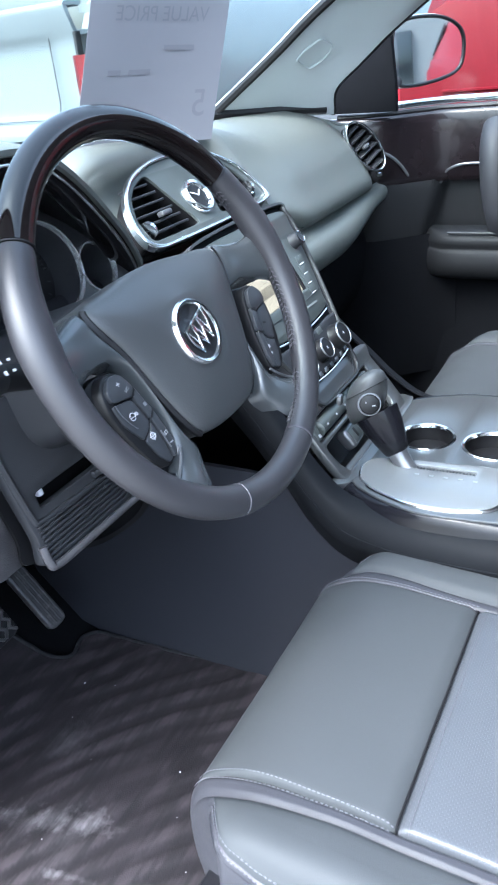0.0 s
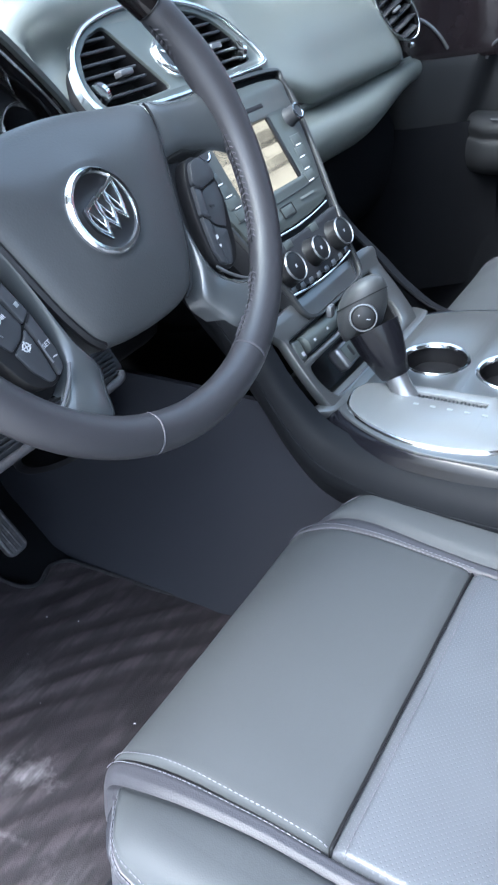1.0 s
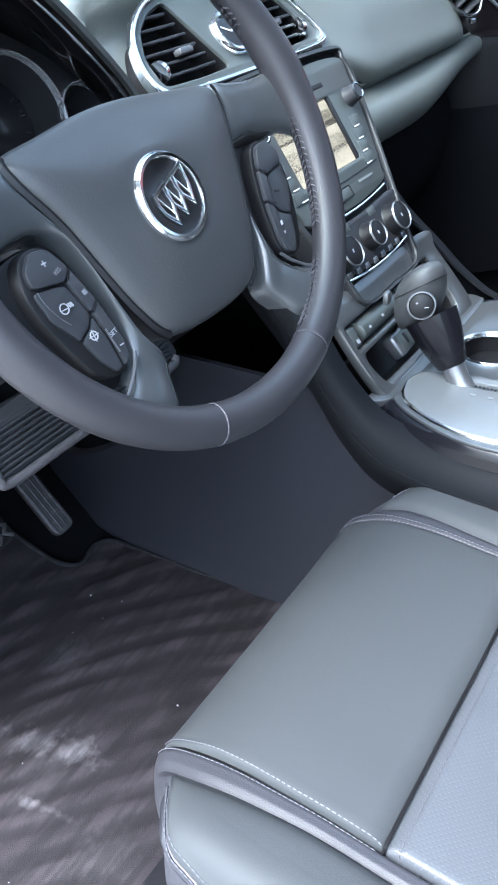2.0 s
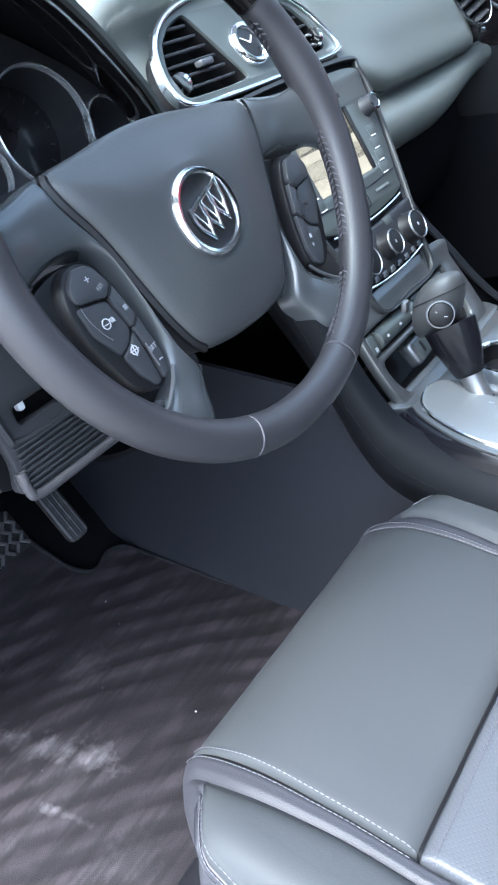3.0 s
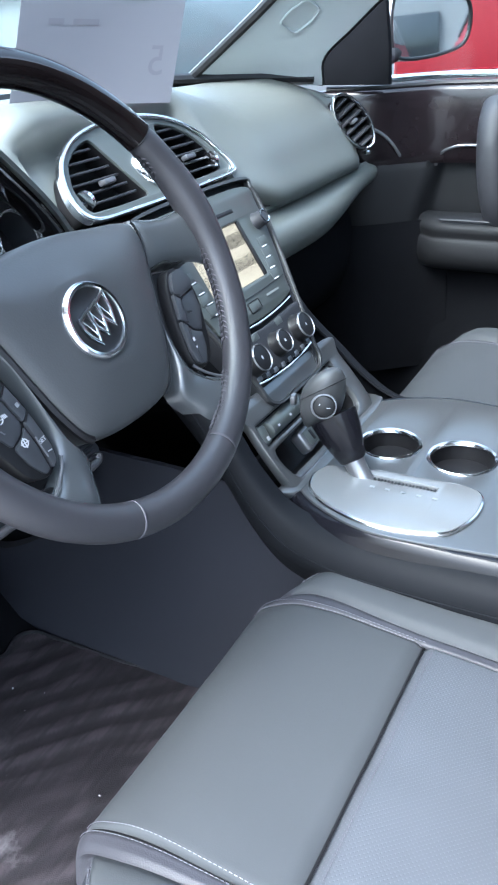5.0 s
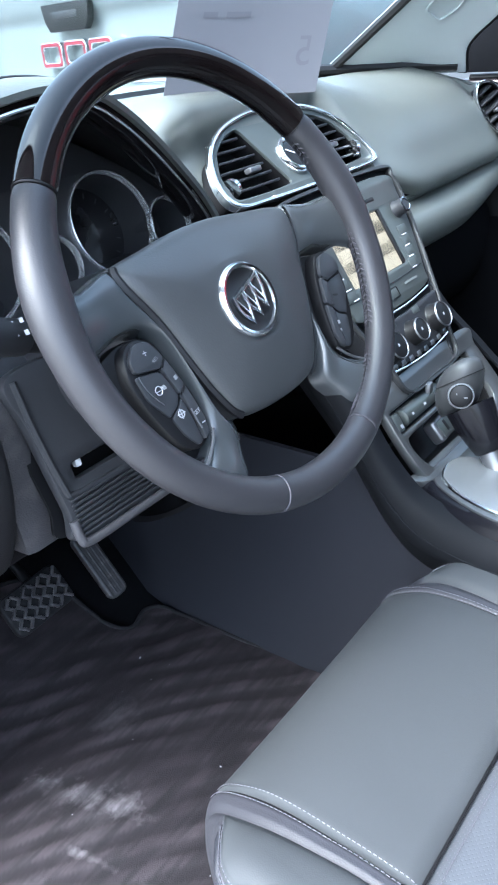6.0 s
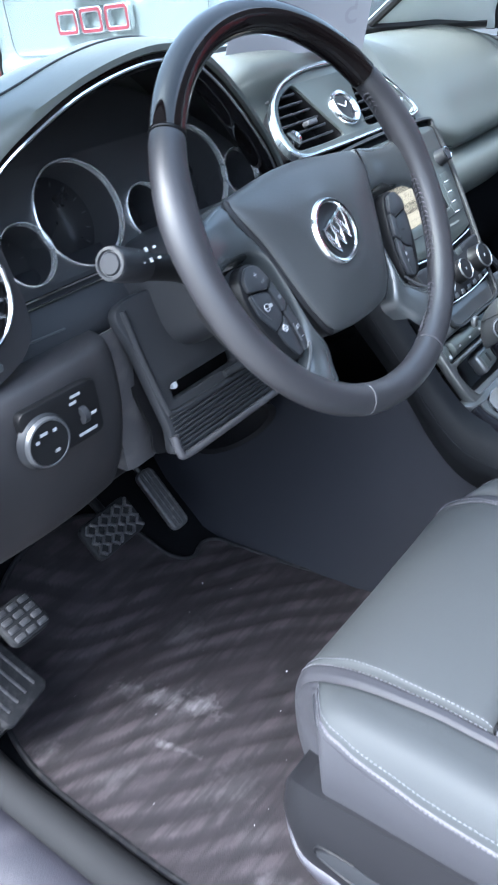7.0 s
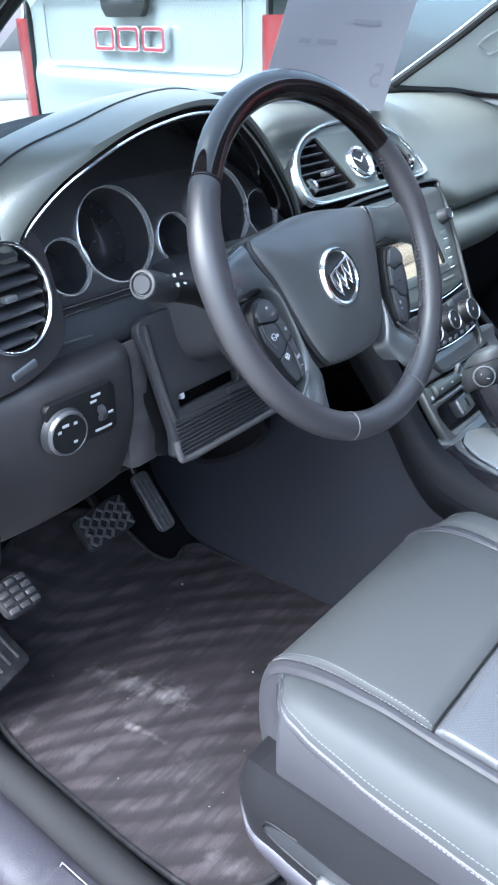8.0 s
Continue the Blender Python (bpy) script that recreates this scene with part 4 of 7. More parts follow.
for x in np.linspace(-0.37, -0.158, 20):
    d = 0.012 * ((x + 0.25) / 0.1) ** 2
    rows.append(spline([(x, 0.205, 1.053), (x, 0.165 + d, 1.052), (x, 0.150 + d, 1.040), (x, 0.147 + d, 1.010), (x, 0.150 + d, 0.97), (x, 0.165 + d, 0.92), (x, 0.19 + d, 0.875), (x, 0.235, 0.850)], 30))
rows.append([p + np.array([0.008, 0.006, 0]) for p in rows[-1]])
rows.append([np.array([-0.144, 0.235, p[2]]) for p in rows[-1]])
part("panel_skin", thicken(loft(rows), 0.004), KNEE_PLASTIC, knee, "dark scuffed panel skin", 50)
fl = [[(-0.164 + 0.032 * t + dx * (1 + 0.25 * t), 0.178 + 0.022 * t ** 2 + dy, 1.050 - 0.175 * t) for dx, dy in ((0, 0.03), (0.002, 0.003), (0.008, 0.0), (0.030, 0.0), (0.040, 0.006), (0.044, 0.03))] for t in np.linspace(0, 1, 16)]
part("flank_strip", thicken(loft(fl), 0.003), FLANK_PLASTIC, knee, "lighter grey textured strip")
LM = facing((-0.262, 0.1455, 1.000), (-0.02, -1, -0.02))
bez = part("switch_plate", plate(rrect(0.022, 0.006, 0.088, 0.056, 0.008), (), 0.003, 0.002, LM), BLACK, knee, "black switch plate")
kn = part("headlight_knob", lathe([(0.0, 0.010), (0.019, 0.010), (0.0225, 0.0085), (0.0260, 0.003), (0.0275, 0.0)], LM @ pose(-0.002, 0.0, 0.002), 40), DARK_PLASTIC, bez, "round dark headlight knob")
part("knob_rim", lathe([(0.0205, 0.0092), (0.0212, 0.0112), (0.0228, 0.0106), (0.0240, 0.0070)], LM @ pose(-0.002, 0, 0.002), 40), SATIN, kn, "satin rim")
part("knob_face", lathe([(0.0, 0.0106), (0.0205, 0.0106)], LM @ pose(-0.002, 0, 0.002), 36), BLACK, kn, "black knob face")
for x, y, w in ((-0.014, 0.006, 0.004), (-0.006, 0.011, 0.008), (0.006, 0.010, 0.004), (0.004, -0.010, 0.005)):
    part("knob_print", box((w, 0.003, 0.0004), LM @ pose(x, y, 0.0130), 0), PALE_MARK, kn, "pale print")
dm = part("dimmer_wheel", lathe([(0.003, -0.004), (0.009, -0.003), (0.009, 0.003), (0.003, 0.004)], LM @ pose(0.044, 0.004, 0.004, 0, 90), 20), DARK_PLASTIC, bez, "dark dimmer wheel")
for x, y, w in ((0.040, 0.026, 0.012), (0.036, 0.020, 0.008), (0.052, 0.005, 0.006), (0.046, -0.014, 0.022)):
    part("switch_print", box((w, 0.0028, 0.0004), LM @ pose(x, y, 0.0054 if w != 0.006 else 0.0118), 0), PALE_MARK, bez, "pale print bar")

# panel below the steering column, with slot, ribs and pale lip
KM = basis((0.0, 0.14, 0.94), (1, 0, 0), V((0, 0.2425, 0.970)).normalized(), V((0, -0.970, 0.2425)).normalized())
colp = empty("column_panel", "dark panel under the steering column with ribs and a pale lower lip", "dash panel", (0, 0.15, 0.98))
po = smooth_loop([(-0.128, 0.132), (-0.125, 0.08), (-0.118, 0.0), (-0.114, -0.035), (0.0, -0.037), (0.114, -0.035), (0.118, 0.0), (0.125, 0.08), (0.128, 0.132), (0.05, 0.136), (-0.05, 0.136)], 80)
slot = rrect(-0.045, 0.029, 0.104, 0.016, 0.004)
part("panel_skin", plate(po, [slot], 0.004, 0.003, KM @ pose(0, 0, -0.004)), DARK_PLASTIC, colp, "dark panel skin")
part("panel_back", plate(po, (), 0.002, 0, KM @ pose(0, 0, -0.03)), BLACK, colp, "black back plate")
part("panel_rim", tube([KM @ V((x, y, 0.003)) for x, y in spline([(-0.122, 0.128), (-0.120, 0.08), (-0.113, 0.02), (-0.106, 0.010), (-0.07, 0.008), (0.0, 0.006), (0.07, 0.008), (0.113, 0.02), (0.120, 0.08)], 40)], 0.0035, 8), DARK_PLASTIC, colp, "raised rounded rim")
part("white_catch", box((0.007, 0.012, 0.008), KM @ pose(-0.084, 0.034, -0.008), 0.002), WHITE_MARK, colp, "small white plastic catch")
for i in range(8):
    part("rib", box((0.226, 0.0024, 0.006), KM @ pose(0, 0.006 - i * 0.0050, 0.0035), 0.001), DARK_PLASTIC, colp)
part("lower_lip", tube([KM @ V((x, y, 0.004)) for x, y in spline([(-0.117, -0.012), (-0.117, -0.030), (-0.108, -0.038), (-0.05, -0.039), (0.05, -0.039), (0.108, -0.038), (0.117, -0.03)], 40)], 0.0048, 10), FLANK_PLASTIC, colp, "pale grey rounded lip")
part("release_lever", tube([KM @ V((x, y, z)) for x, y, z in ((-0.02, 0.016, 0.006), (0.02, 0.016, 0.012), (0.05, 0.018, 0.016))], [0.004, 0.006, 0.006], 10), DARK_PLASTIC, colp, "short tilt lever")

# round duct mouth under the dash
part("duct_mouth", lathe([(0.85, 0.0), (1.0, 0.004), (1.0, -0.05), (0.9, -0.06), (0.0, -0.06)], facing((0.165, 0.300, 0.752), (-0.3, -0.8, -0.35)), 40, 0.072, 0.045), BLACK, dash, "dark oval duct mouth")


# ---- steering wheel, column and stalk ----
WM = basis((0, 0, Z0), (1, 0, 0), (0, math.sin(TH), math.cos(TH)), (0, -math.cos(TH), math.sin(TH)))
wheel = empty("steering_wheel", "leather and dark gloss wood steering wheel with multifunction buttons", "steering wheel", (0, 0, Z0))
RX, RY = 0.1800, 0.1772
GRIP_THREAD = material("grey_grip_thread", (0.045, 0.043, 0.052), 0.6, vary=0.1, scale=200)
SPOKE = material("satin_spoke_plastic", (0.042, 0.046, 0.049), 0.24, spec=0.7, metal=0.0, vary=0.05, scale=20, rough_vary=0.04)
SWITCH_PLASTIC = material("switch_key_plastic", (0.028, 0.030, 0.034), 0.38, vary=0.05, scale=40, rough_vary=0.04)
DIM_MARK = material("dim_grey_print", (0.16, 0.17, 0.18), 0.5, vary=0.05)


def rim_pt(a, r=0.0, z=0.0):
    return WM @ V((-0.001 + (RX + r) * math.cos(radians(a)), 0.003 + (RY + r) * math.sin(radians(a)), z))


def add_tube(bm, path, radius, seg):
    """Adds a small bar to a bmesh without joining copies."""
    b = tube(path, radius, seg)
    old = {v: bm.verts.new(v.co) for v in b.verts}
    for f in b.faces:
        bm.faces.new([old[v] for v in f.verts])
    b.free()


def rim_part(a0, a1, rad, n):
    rows = []
    for a in np.linspace(a0, a1, n):
        ring = []
        for j in range(20):
            t = 2 * math.pi * j / 20
            ring.append(rim_pt(a, rad(a) * 1.02 * math.cos(t), rad(a) * 0.94 * math.sin(t)))
        rows.append(ring)
    return loft(rows, True, False, True)


part("wood_rim", rim_part(35.5, 144.5, lambda a: 0.0148, 48), GLOSS, wheel, "dark gloss wood upper rim", 60)


def grip(a):
    d = min(abs(a - 35), abs(a + 215))
    swell = 0.0022 * math.exp(-((a - 12) / 12) ** 2) + 0.0022 * math.exp(-((a + 192) / 12) ** 2)
    return 0.0146 + swell - 0.0010 * math.exp(-(d / 1.2) ** 2)


for a0, a1, nm in ((-214.8, -111.4, "left leather grip"), (-110.6, -69.4, "bottom leather grip"), (-68.6, 34.8, "right leather grip")):
    part("leather_rim", rim_part(a0, a1, grip, 60 if nm[0] != "b" else 24), WHEEL_LEATHER, wheel, nm + " of grey-black leather", 60)
for a in (-111, -69):
    part("rim_seam", tube([rim_pt(a, 0.0146 * math.cos(t), 0.0136 * math.sin(t)) for t in np.linspace(0, 2 * math.pi, 25)[:-1]], 0.0008, 6, True), GRIP_THREAD, wheel, "sewn joint")
for a in (35.2, 144.8):
    part("rim_joint", tube([rim_pt(a, 0.0142 * math.cos(t), 0.0132 * math.sin(t)) for t in np.linspace(0, 2 * math.pi, 25)[:-1]], 0.0009, 6, True), BLACK, wheel, "dark joint between wood and leather")
# cross stitching in a puckered seam on the inner side of the grips
for a0, a1 in ((-66, -44), (-34, 32)):
    bm = bmesh.new()
    n = int(abs(a1 - a0) / 1.75)
    for i in range(n):
        a = a0 + (a1 - a0) * (i + 0.5) / n
        for s in (-1, 1):
            add_tube(bm, [rim_pt(a + 0.5, -0.0148, 0.0004 * s - 0.002), rim_pt(a, -0.0146, 0.0024 * s - 0.002), rim_pt(a - 0.7, -0.0138, 0.0046 * s - 0.002)], [0.0006, 0.0012, 0.0006], 6)
    part("grip_stitching", bm, GRIP_THREAD, wheel, "dark cross stitching")
    part("grip_seam", tube([rim_pt(a, -0.0145, -0.002) for a in np.linspace(a0 - 1, a1 + 1, 40)], 0.0007, 5), BLACK, wheel, "dark sewn crease in the grip")

PADO = smooth_loop([(-0.105, 0.046), (-0.066, 0.052), (-0.024, 0.057), (0.018, 0.057), (0.060, 0.052), (0.100, 0.046), (0.106, 0.030), (0.094, -0.004), (0.082, -0.04), (0.068, -0.072), (0.050, -0.096), (0.022, -0.104), (-0.028, -0.104), (-0.056, -0.096), (-0.071, -0.072), (-0.082, -0.04), (-0.093, -0.004), (-0.108, 0.030)], 96)
pc = np.array([-0.0045, -0.0185])
PADO = [(pc[0] + (x - pc[0]) * (0.955 if x < pc[0] else 0.985), pc[1] + (y - pc[1]) * 0.985) for x, y in PADO]
rings = []
for s, z in ((0.985, -0.060), (1.0, -0.034), (1.0, -0.0185), (0.994, -0.0135), (0.978, -0.0098), (0.94, -0.0068), (0.86, -0.0042), (0.70, -0.0012), (0.50, 0.0016), (0.34, 0.0028), (0.26, 0.0008), (0.1, 0.0008), (0.01, 0.0008)):
    rg = []
    for x, y in PADO:
        d = np.array([x, y]) - pc
        if s <= 0.5:
            t = (0.5 - s) / 0.16
            t = min(1.0, t)
            circ = d / np.linalg.norm(d) * 0.0355 * (s / 0.34 if s < 0.34 else 1.0)
            q = pc + (d * 0.5) * (1 - t) + circ * t
        else:
            q = pc + d * s
        drop = 0.010 * max(0.0, (q[1] + 0.0) / 0.057) ** 2 if q[1] > 0 else 0.0
        rg.append(WM @ V((q[0], q[1], z - drop)))
    rings.append(rg)
part("airbag_cover", loft(rings, True, False, True), PAD_PLASTIC, wheel, "grained dark airbag cover", 50)
for sg, r in ((-1, 0.0034), (1, 0.0012)):
    gr = [(x, y) for x, y in PADO if (x - pc[0]) * sg > 0.045 and y < 0.044]
    gr.sort(key=lambda q: q[1])
    part("pad_groove", tube([WM @ V((pc[0] + (x - pc[0]) * 1.012, pc[1] + (y - pc[1]) * 1.012, -0.0122 - 0.006 * max(0.0, y / 0.057) ** 2)) for x, y in gr], r, 6), BLACK, wheel, "dark gap beside the airbag cover")
EM = WM @ pose(pc[0] - 0.002, pc[1] + 0.001, 0.0022)
emb = part("emblem", lathe([(0.0, 0.0008), (0.025, 0.0008), (0.0265, 0.002)], EM, 40), BLACK, wheel, "round dark badge with chrome shapes")
part("emblem_ring", lathe([(0.0258, 0.001), (0.0268, 0.0038), (0.0290, 0.0042), (0.0308, 0.0028), (0.0315, 0.0)], EM, 48), CHROME, emb, "chrome ring")
for i, (x, y) in enumerate(((-0.0112, -0.0038), (0.0, 0.0), (0.0112, 0.0038))):
    q = [(-0.0080, 0.0070), (0.0068, 0.0135), (0.0076, -0.002), (0.0047, -0.0178), (-0.0044, -0.0088), (-0.0076, -0.001)]
    inn = [(a * 0.66, -0.001 + (b + 0.001) * 0.72) for a, b in q]
    part("emblem_shape", plate([(a + x, b + y + 0.002) for a, b in q], [[(a + x, b + y + 0.002) for a, b in inn]], 0.0016, 0.0007, EM @ pose(0, 0, 0.002)), CHROME, emb, "plain chrome shape")
    part("emblem_bar", box((0.0016, 0.024, 0.002), EM @ pose(x, y, 0.002, 0, 0, 32), 0.0006), CHROME, emb, "slanting chrome bar")

SPOKE_EDGE = [(-0.1085, 0.0455), (-0.131, 0.040), (-0.152, 0.036), (-0.174, 0.036), (-0.182, 0.012), (-0.180, -0.025), (-0.168, -0.062), (-0.148, -0.098), (-0.124, -0.126), (-0.100, -0.146), (-0.080, -0.144), (-0.069, -0.126), (-0.062, -0.108), (-0.070, -0.086),
              (-0.078, -0.055), (-0.083, -0.032), (-0.0895, -0.008), (-0.0985, 0.018), (-0.107, 0.040)]
WINDOW = [(-0.172, -0.022), (-0.158, -0.010), (-0.140, -0.0045), (-0.121, -0.001), (-0.105, -0.003), (-0.094, -0.014), (-0.0885, -0.034), (-0.0855, -0.060), (-0.0865, -0.084), (-0.094, -0.099), (-0.110, -0.114), (-0.128, -0.112), (-0.150, -0.080), (-0.168, -0.046)]


def reach(loop, c, a):
    """How far a loop lies from c along the angle a."""
    d = np.array([math.cos(a), math.sin(a)])
    best = 0.0
    for p, q in zip(loop, np.roll(loop, -1, 0)):
        e = q - p
        det = d[0] * -e[1] + d[1] * e[0]
        if abs(det) < 1e-12:
            continue
        w = p - c
        k, u = (w[0] * -e[1] + w[1] * e[0]) / det, (d[0] * w[1] - d[1] * w[0]) / det
        if -1e-9 <= u <= 1 + 1e-9 and k > best:
            best = k
    return best


def spoke_skin(s):
    """The spoke as one rounded skin between the pad, the rim and its switch window."""
    outer_l, win = np.array(smooth_loop(SPOKE_EDGE, 160)), np.array(smooth_loop(WINDOW, 120))
    c = np.array([-0.118, -0.052])
    rings = [[] for _ in range(12)]
    for i in range(150):
        a = 2 * math.pi * i / 150
        d = np.array([math.cos(a), math.sin(a)])
        ro, ri = reach(outer_l, c, a), reach(win, c, a)
        w = max(0.0015, ro - ri)
        steps = [(ro, -0.024), (ro, -0.012), (ro - min(0.0014, w * 0.10), -0.0066), (ro - min(0.004, w * 0.22), -0.0034), (ro - min(0.009, w * 0.36), -0.0010), ((ro + ri) / 2, 0.0), (ri + min(0.009, w * 0.36), -0.0008), (ri + min(0.004, w * 0.22), -0.0026),
                 (ri + min(0.0014, w * 0.10), -0.0050), (ri, -0.0095), (ri - 0.0012, -0.018), (ri - 0.002, -0.030)]
        for ring, (k, dz) in zip(rings, steps):
            x, y = c + d * k
            r = math.hypot(x, y)
            z = -0.0095 + 0.0075 * step(0.128, 0.170, r) - 0.004 * step(0.0, 0.045, y) * step(0.14, 0.10, r)
            dz = max(dz, -0.008) if r > 0.150 else dz
            if s > 0:
                z -= 0.0075 * step(0.118, 0.088, r)
            ring.append(WM @ V((-s * x, y, z + dz)))
    return loft(rings, True)


for s in (-1, 1):
    side = lambda pts: [(-s * x, y) for x, y in pts]   # written for the left side
    part("spoke", spoke_skin(s), SPOKE, wheel, "smooth dark satin spoke", 75)
    # bright lower edge of the window, where the spoke runs into the rim
    part("spoke_edge", tube([WM @ V((-s * x, y, -0.0095 + 0.004 * f)) for f, (x, y) in zip(np.linspace(0, 1, 16), spline([(-0.0885, -0.092), (-0.096, -0.101), (-0.110, -0.1115), (-0.124, -0.118)], 16))], 0.0013, 8), SATIN, wheel, "bright lower edge")
    part("spoke_joint", tube([WM @ V((-s * x, y, z)) for x, y, z in ((-0.113, -0.116, -0.0045), (-0.098, -0.127, -0.0050), (-0.081, -0.137, -0.0065))], 0.0009, 6), BLACK, wheel, "fine dark joint at the rim")
    podl = smooth_loop([(-0.136, -0.018), (-0.126, -0.0085), (-0.112, -0.0105), (-0.102, -0.026), (-0.0945, -0.052), (-0.0915, -0.080), (-0.0945, -0.094), (-0.108, -0.0995), (-0.124, -0.088), (-0.139, -0.045)], 60)
    bp = part("button_pod", plate(side(podl), (), 0.008, 0.002, WM @ pose(0, 0, -0.0205)), BLACK, wheel, "dark switch pod")
    part("pod_body", plate(side(smooth_loop([(-0.168, -0.030), (-0.150, -0.014), (-0.120, -0.006), (-0.096, -0.014), (-0.088, -0.050), (-0.088, -0.090), (-0.110, -0.108), (-0.142, -0.086)] if s < 0 else [(-0.128, -0.014), (-0.118, -0.006), (-0.098, -0.010), (-0.088, -0.050), (-0.088, -0.090), (-0.104, -0.104), (-0.120, -0.088), (-0.126, -0.050)], 60)), (), 0.006, 0.003, WM @ pose(0, 0, -0.031)), BLACK, bp, "dark pod body in the window")
    top = rpoly([(-0.1350, -0.020), (-0.1255, -0.0098), (-0.1125, -0.0120), (-0.1045, -0.0270), (-0.1120, -0.0340), (-0.1180, -0.0325), (-0.1345, -0.0300)], 0.0040)
    in1 = rpoly([(-0.1108, -0.0350), (-0.1040, -0.0285), (-0.0975, -0.0510), (-0.1050, -0.0570)], 0.0015)
    in2 = rpoly([(-0.1040, -0.0580), (-0.0970, -0.0525), (-0.0930, -0.0800), (-0.0950, -0.0920), (-0.1010, -0.0960), (-0.1010, -0.0780)], 0.0022)
    mid = rpoly([(-0.1350, -0.0320), (-0.1180, -0.0342), (-0.1118, -0.0362), (-0.1058, -0.0572), (-0.1110, -0.0640), (-0.1220, -0.0690), (-0.1335, -0.0500)], 0.0025)
    low = rpoly([(-0.1208, -0.0705), (-0.1100, -0.0655), (-0.1050, -0.0595), (-0.1028, -0.0780), (-0.1025, -0.0960), (-0.1085, -0.0970), (-0.1165, -0.0850)], 0.0025)
    for q, dz in ((top, 0.0010), (mid, -0.0012), (low, -0.0012), (in1, 0.0006), (in2, 0.0004)):
        part("switch_button", plate(side(q), (), 0.0016, 0.0010, WM @ pose(0, 0, -0.0098 + dz)), SWITCH_PLASTIC, bp)
    for x, y, r in ((-0.1075, -0.0312, 45), (-0.1007, -0.0548, 40)):
        part("button_gap", box((0.0075, 0.0016, 0.0010), WM @ pose(-s * x, y, -0.0068, 0, 0, r if s < 0 else -r), 0.0003), BLACK, bp, "dark slot between two keys")
    f = lambda x, y, r=0: WM @ pose(x, y, -0.0075 + (0.0012 if x > -0.105 or y > -0.03 else 0.0), 0, 0, r)
    if s < 0:
        part("button_print", text_mesh("+", 0.0085, f(-0.1195, -0.0195)), PALE_MARK, bp, "printed plus sign")
        part("button_print", text_mesh("RES", 0.0038, f(-0.1135, -0.0265, 20)), DIM_MARK, bp, "printed word")
        part("button_print", text_mesh("SET", 0.0044, f(-0.0985, -0.0745, 12)), PALE_MARK, bp, "printed word")
        part("button_print", box((0.0036, 0.0009, 0.0004), f(-0.0972, -0.0835), 0), PALE_MARK, bp, "printed minus sign")
        ring = [f(-0.1215, -0.0475) @ V((0.0032 * math.cos(t), 0.0032 * math.sin(t), 0)) for t in np.linspace(0, 2 * math.pi, 17)[:-1]]
        part("button_print", tube(ring, 0.0004, 5, True), PALE_MARK, bp, "pale wheel sign")
        part("button_print", box((0.0060, 0.0006, 0.0004), f(-0.1215, -0.0480), 0), PALE_MARK, bp, "pale bar")
        for k in range(3):
            part("button_print", box((0.0006, 0.0032, 0.0004), f(-0.1172 + 0.0012 * k, -0.0470, 20), 0), PALE_MARK, bp, "pale heat mark")
        ring = [f(-0.1120, -0.0700) @ V((0.0028 * math.cos(t), 0.0028 * math.sin(t), 0)) for t in np.linspace(0, 2 * math.pi, 13)[:-1]]
        part("button_print", tube(ring, 0.0005, 5, True), PALE_MARK, bp, "pale cancel sign")
        for r in (0, 90):
            part("button_print", box((0.0080, 0.0007, 0.0004), f(-0.1120, -0.0700, r), 0), PALE_MARK, bp, "pale cross")
        part("button_print", box((0.0030, 0.0032, 0.0004), f(-0.1030, -0.0445, 15), 0), DIM_MARK, bp, "small grey sign")
        part("button_edge", tube([f(-0.1035, -0.070) @ V((0.0016 * t * t, -0.0165 * t, 0.0012)) for t in np.linspace(0, 1, 8)], 0.0007, 5), SATIN, bp, "bright button edge")
        part("button_edge", tube([f(-0.1330, -0.032) @ V((0.0100 * t * t, -0.0260 * t, 0.0002)) for t in np.linspace(0, 1, 8)], 0.0004, 5), SATIN, bp, "thin bright line")
    else:
        for x, y in ((0.1080, -0.0310), (0.1135, -0.0490), (0.1030, -0.0560)):
            part("button_print", box((0.0058, 0.0020, 0.0005), f(x, y, -12), 0), BLACK, bp, "dark gap mark")
        part("button_print", text_mesh("v", 0.006, f(0.1010, -0.0790)), PALE_MARK, bp, "small arrow sign")
        part("button_print", box((0.0026, 0.0034, 0.0004), f(0.1020, -0.0720), 0), PALE_MARK, bp, "small grey sign")

# column shroud and wiper stalk
col = empty("steering_column", "dark plastic steering column shroud", "steering column", (0, 0.1, 1.08))
rows = []
for t in np.linspace(0, 1, 10):
    cy, cz = 0.035 + 0.20 * t, Z0 - 0.022 - 0.085 * t
    w, h = 0.062 + 0.028 * t, 0.050 + 0.018 * t
    rows.append([(w * (abs(math.cos(a)) ** 0.6) * (1 if math.cos(a) > 0 else -1), cy + 0.3 * h * math.sin(a), cz + h * (abs(math.sin(a)) ** 0.6) * (1 if math.sin(a) > 0 else -1)) for a in np.linspace(0, 2 * math.pi, 33)[:-1]])
part("shroud", loft(rows, True, False, True), DARK_PLASTIC, col, "dark shroud", 60)
stalk = empty("indicator_stalk", "black indicator stalk with grey round end and pale signs", "stalk", (-0.13, 0.1, 1.13))
a, b = V((-0.075, 0.118, 1.098)), V((-0.195, 0.085, 1.145))
ax = (b - a).normalized()
part("stalk_arm", tube([a - ax * 0.01, a + ax * 0.02, a.lerp(b, 0.45), a.lerp(b, 0.62)], [0.016, 0.0125, 0.012, 0.0125], 20), BLACK, stalk, "black arm")
part("stalk_barrel", tube([a.lerp(b, 0.62), a.lerp(b, 0.64), a.lerp(b, 0.95), b], [0.0125, 0.0142, 0.0150, 0.0142], 24), DARK_PLASTIC, stalk, "turning end barrel")
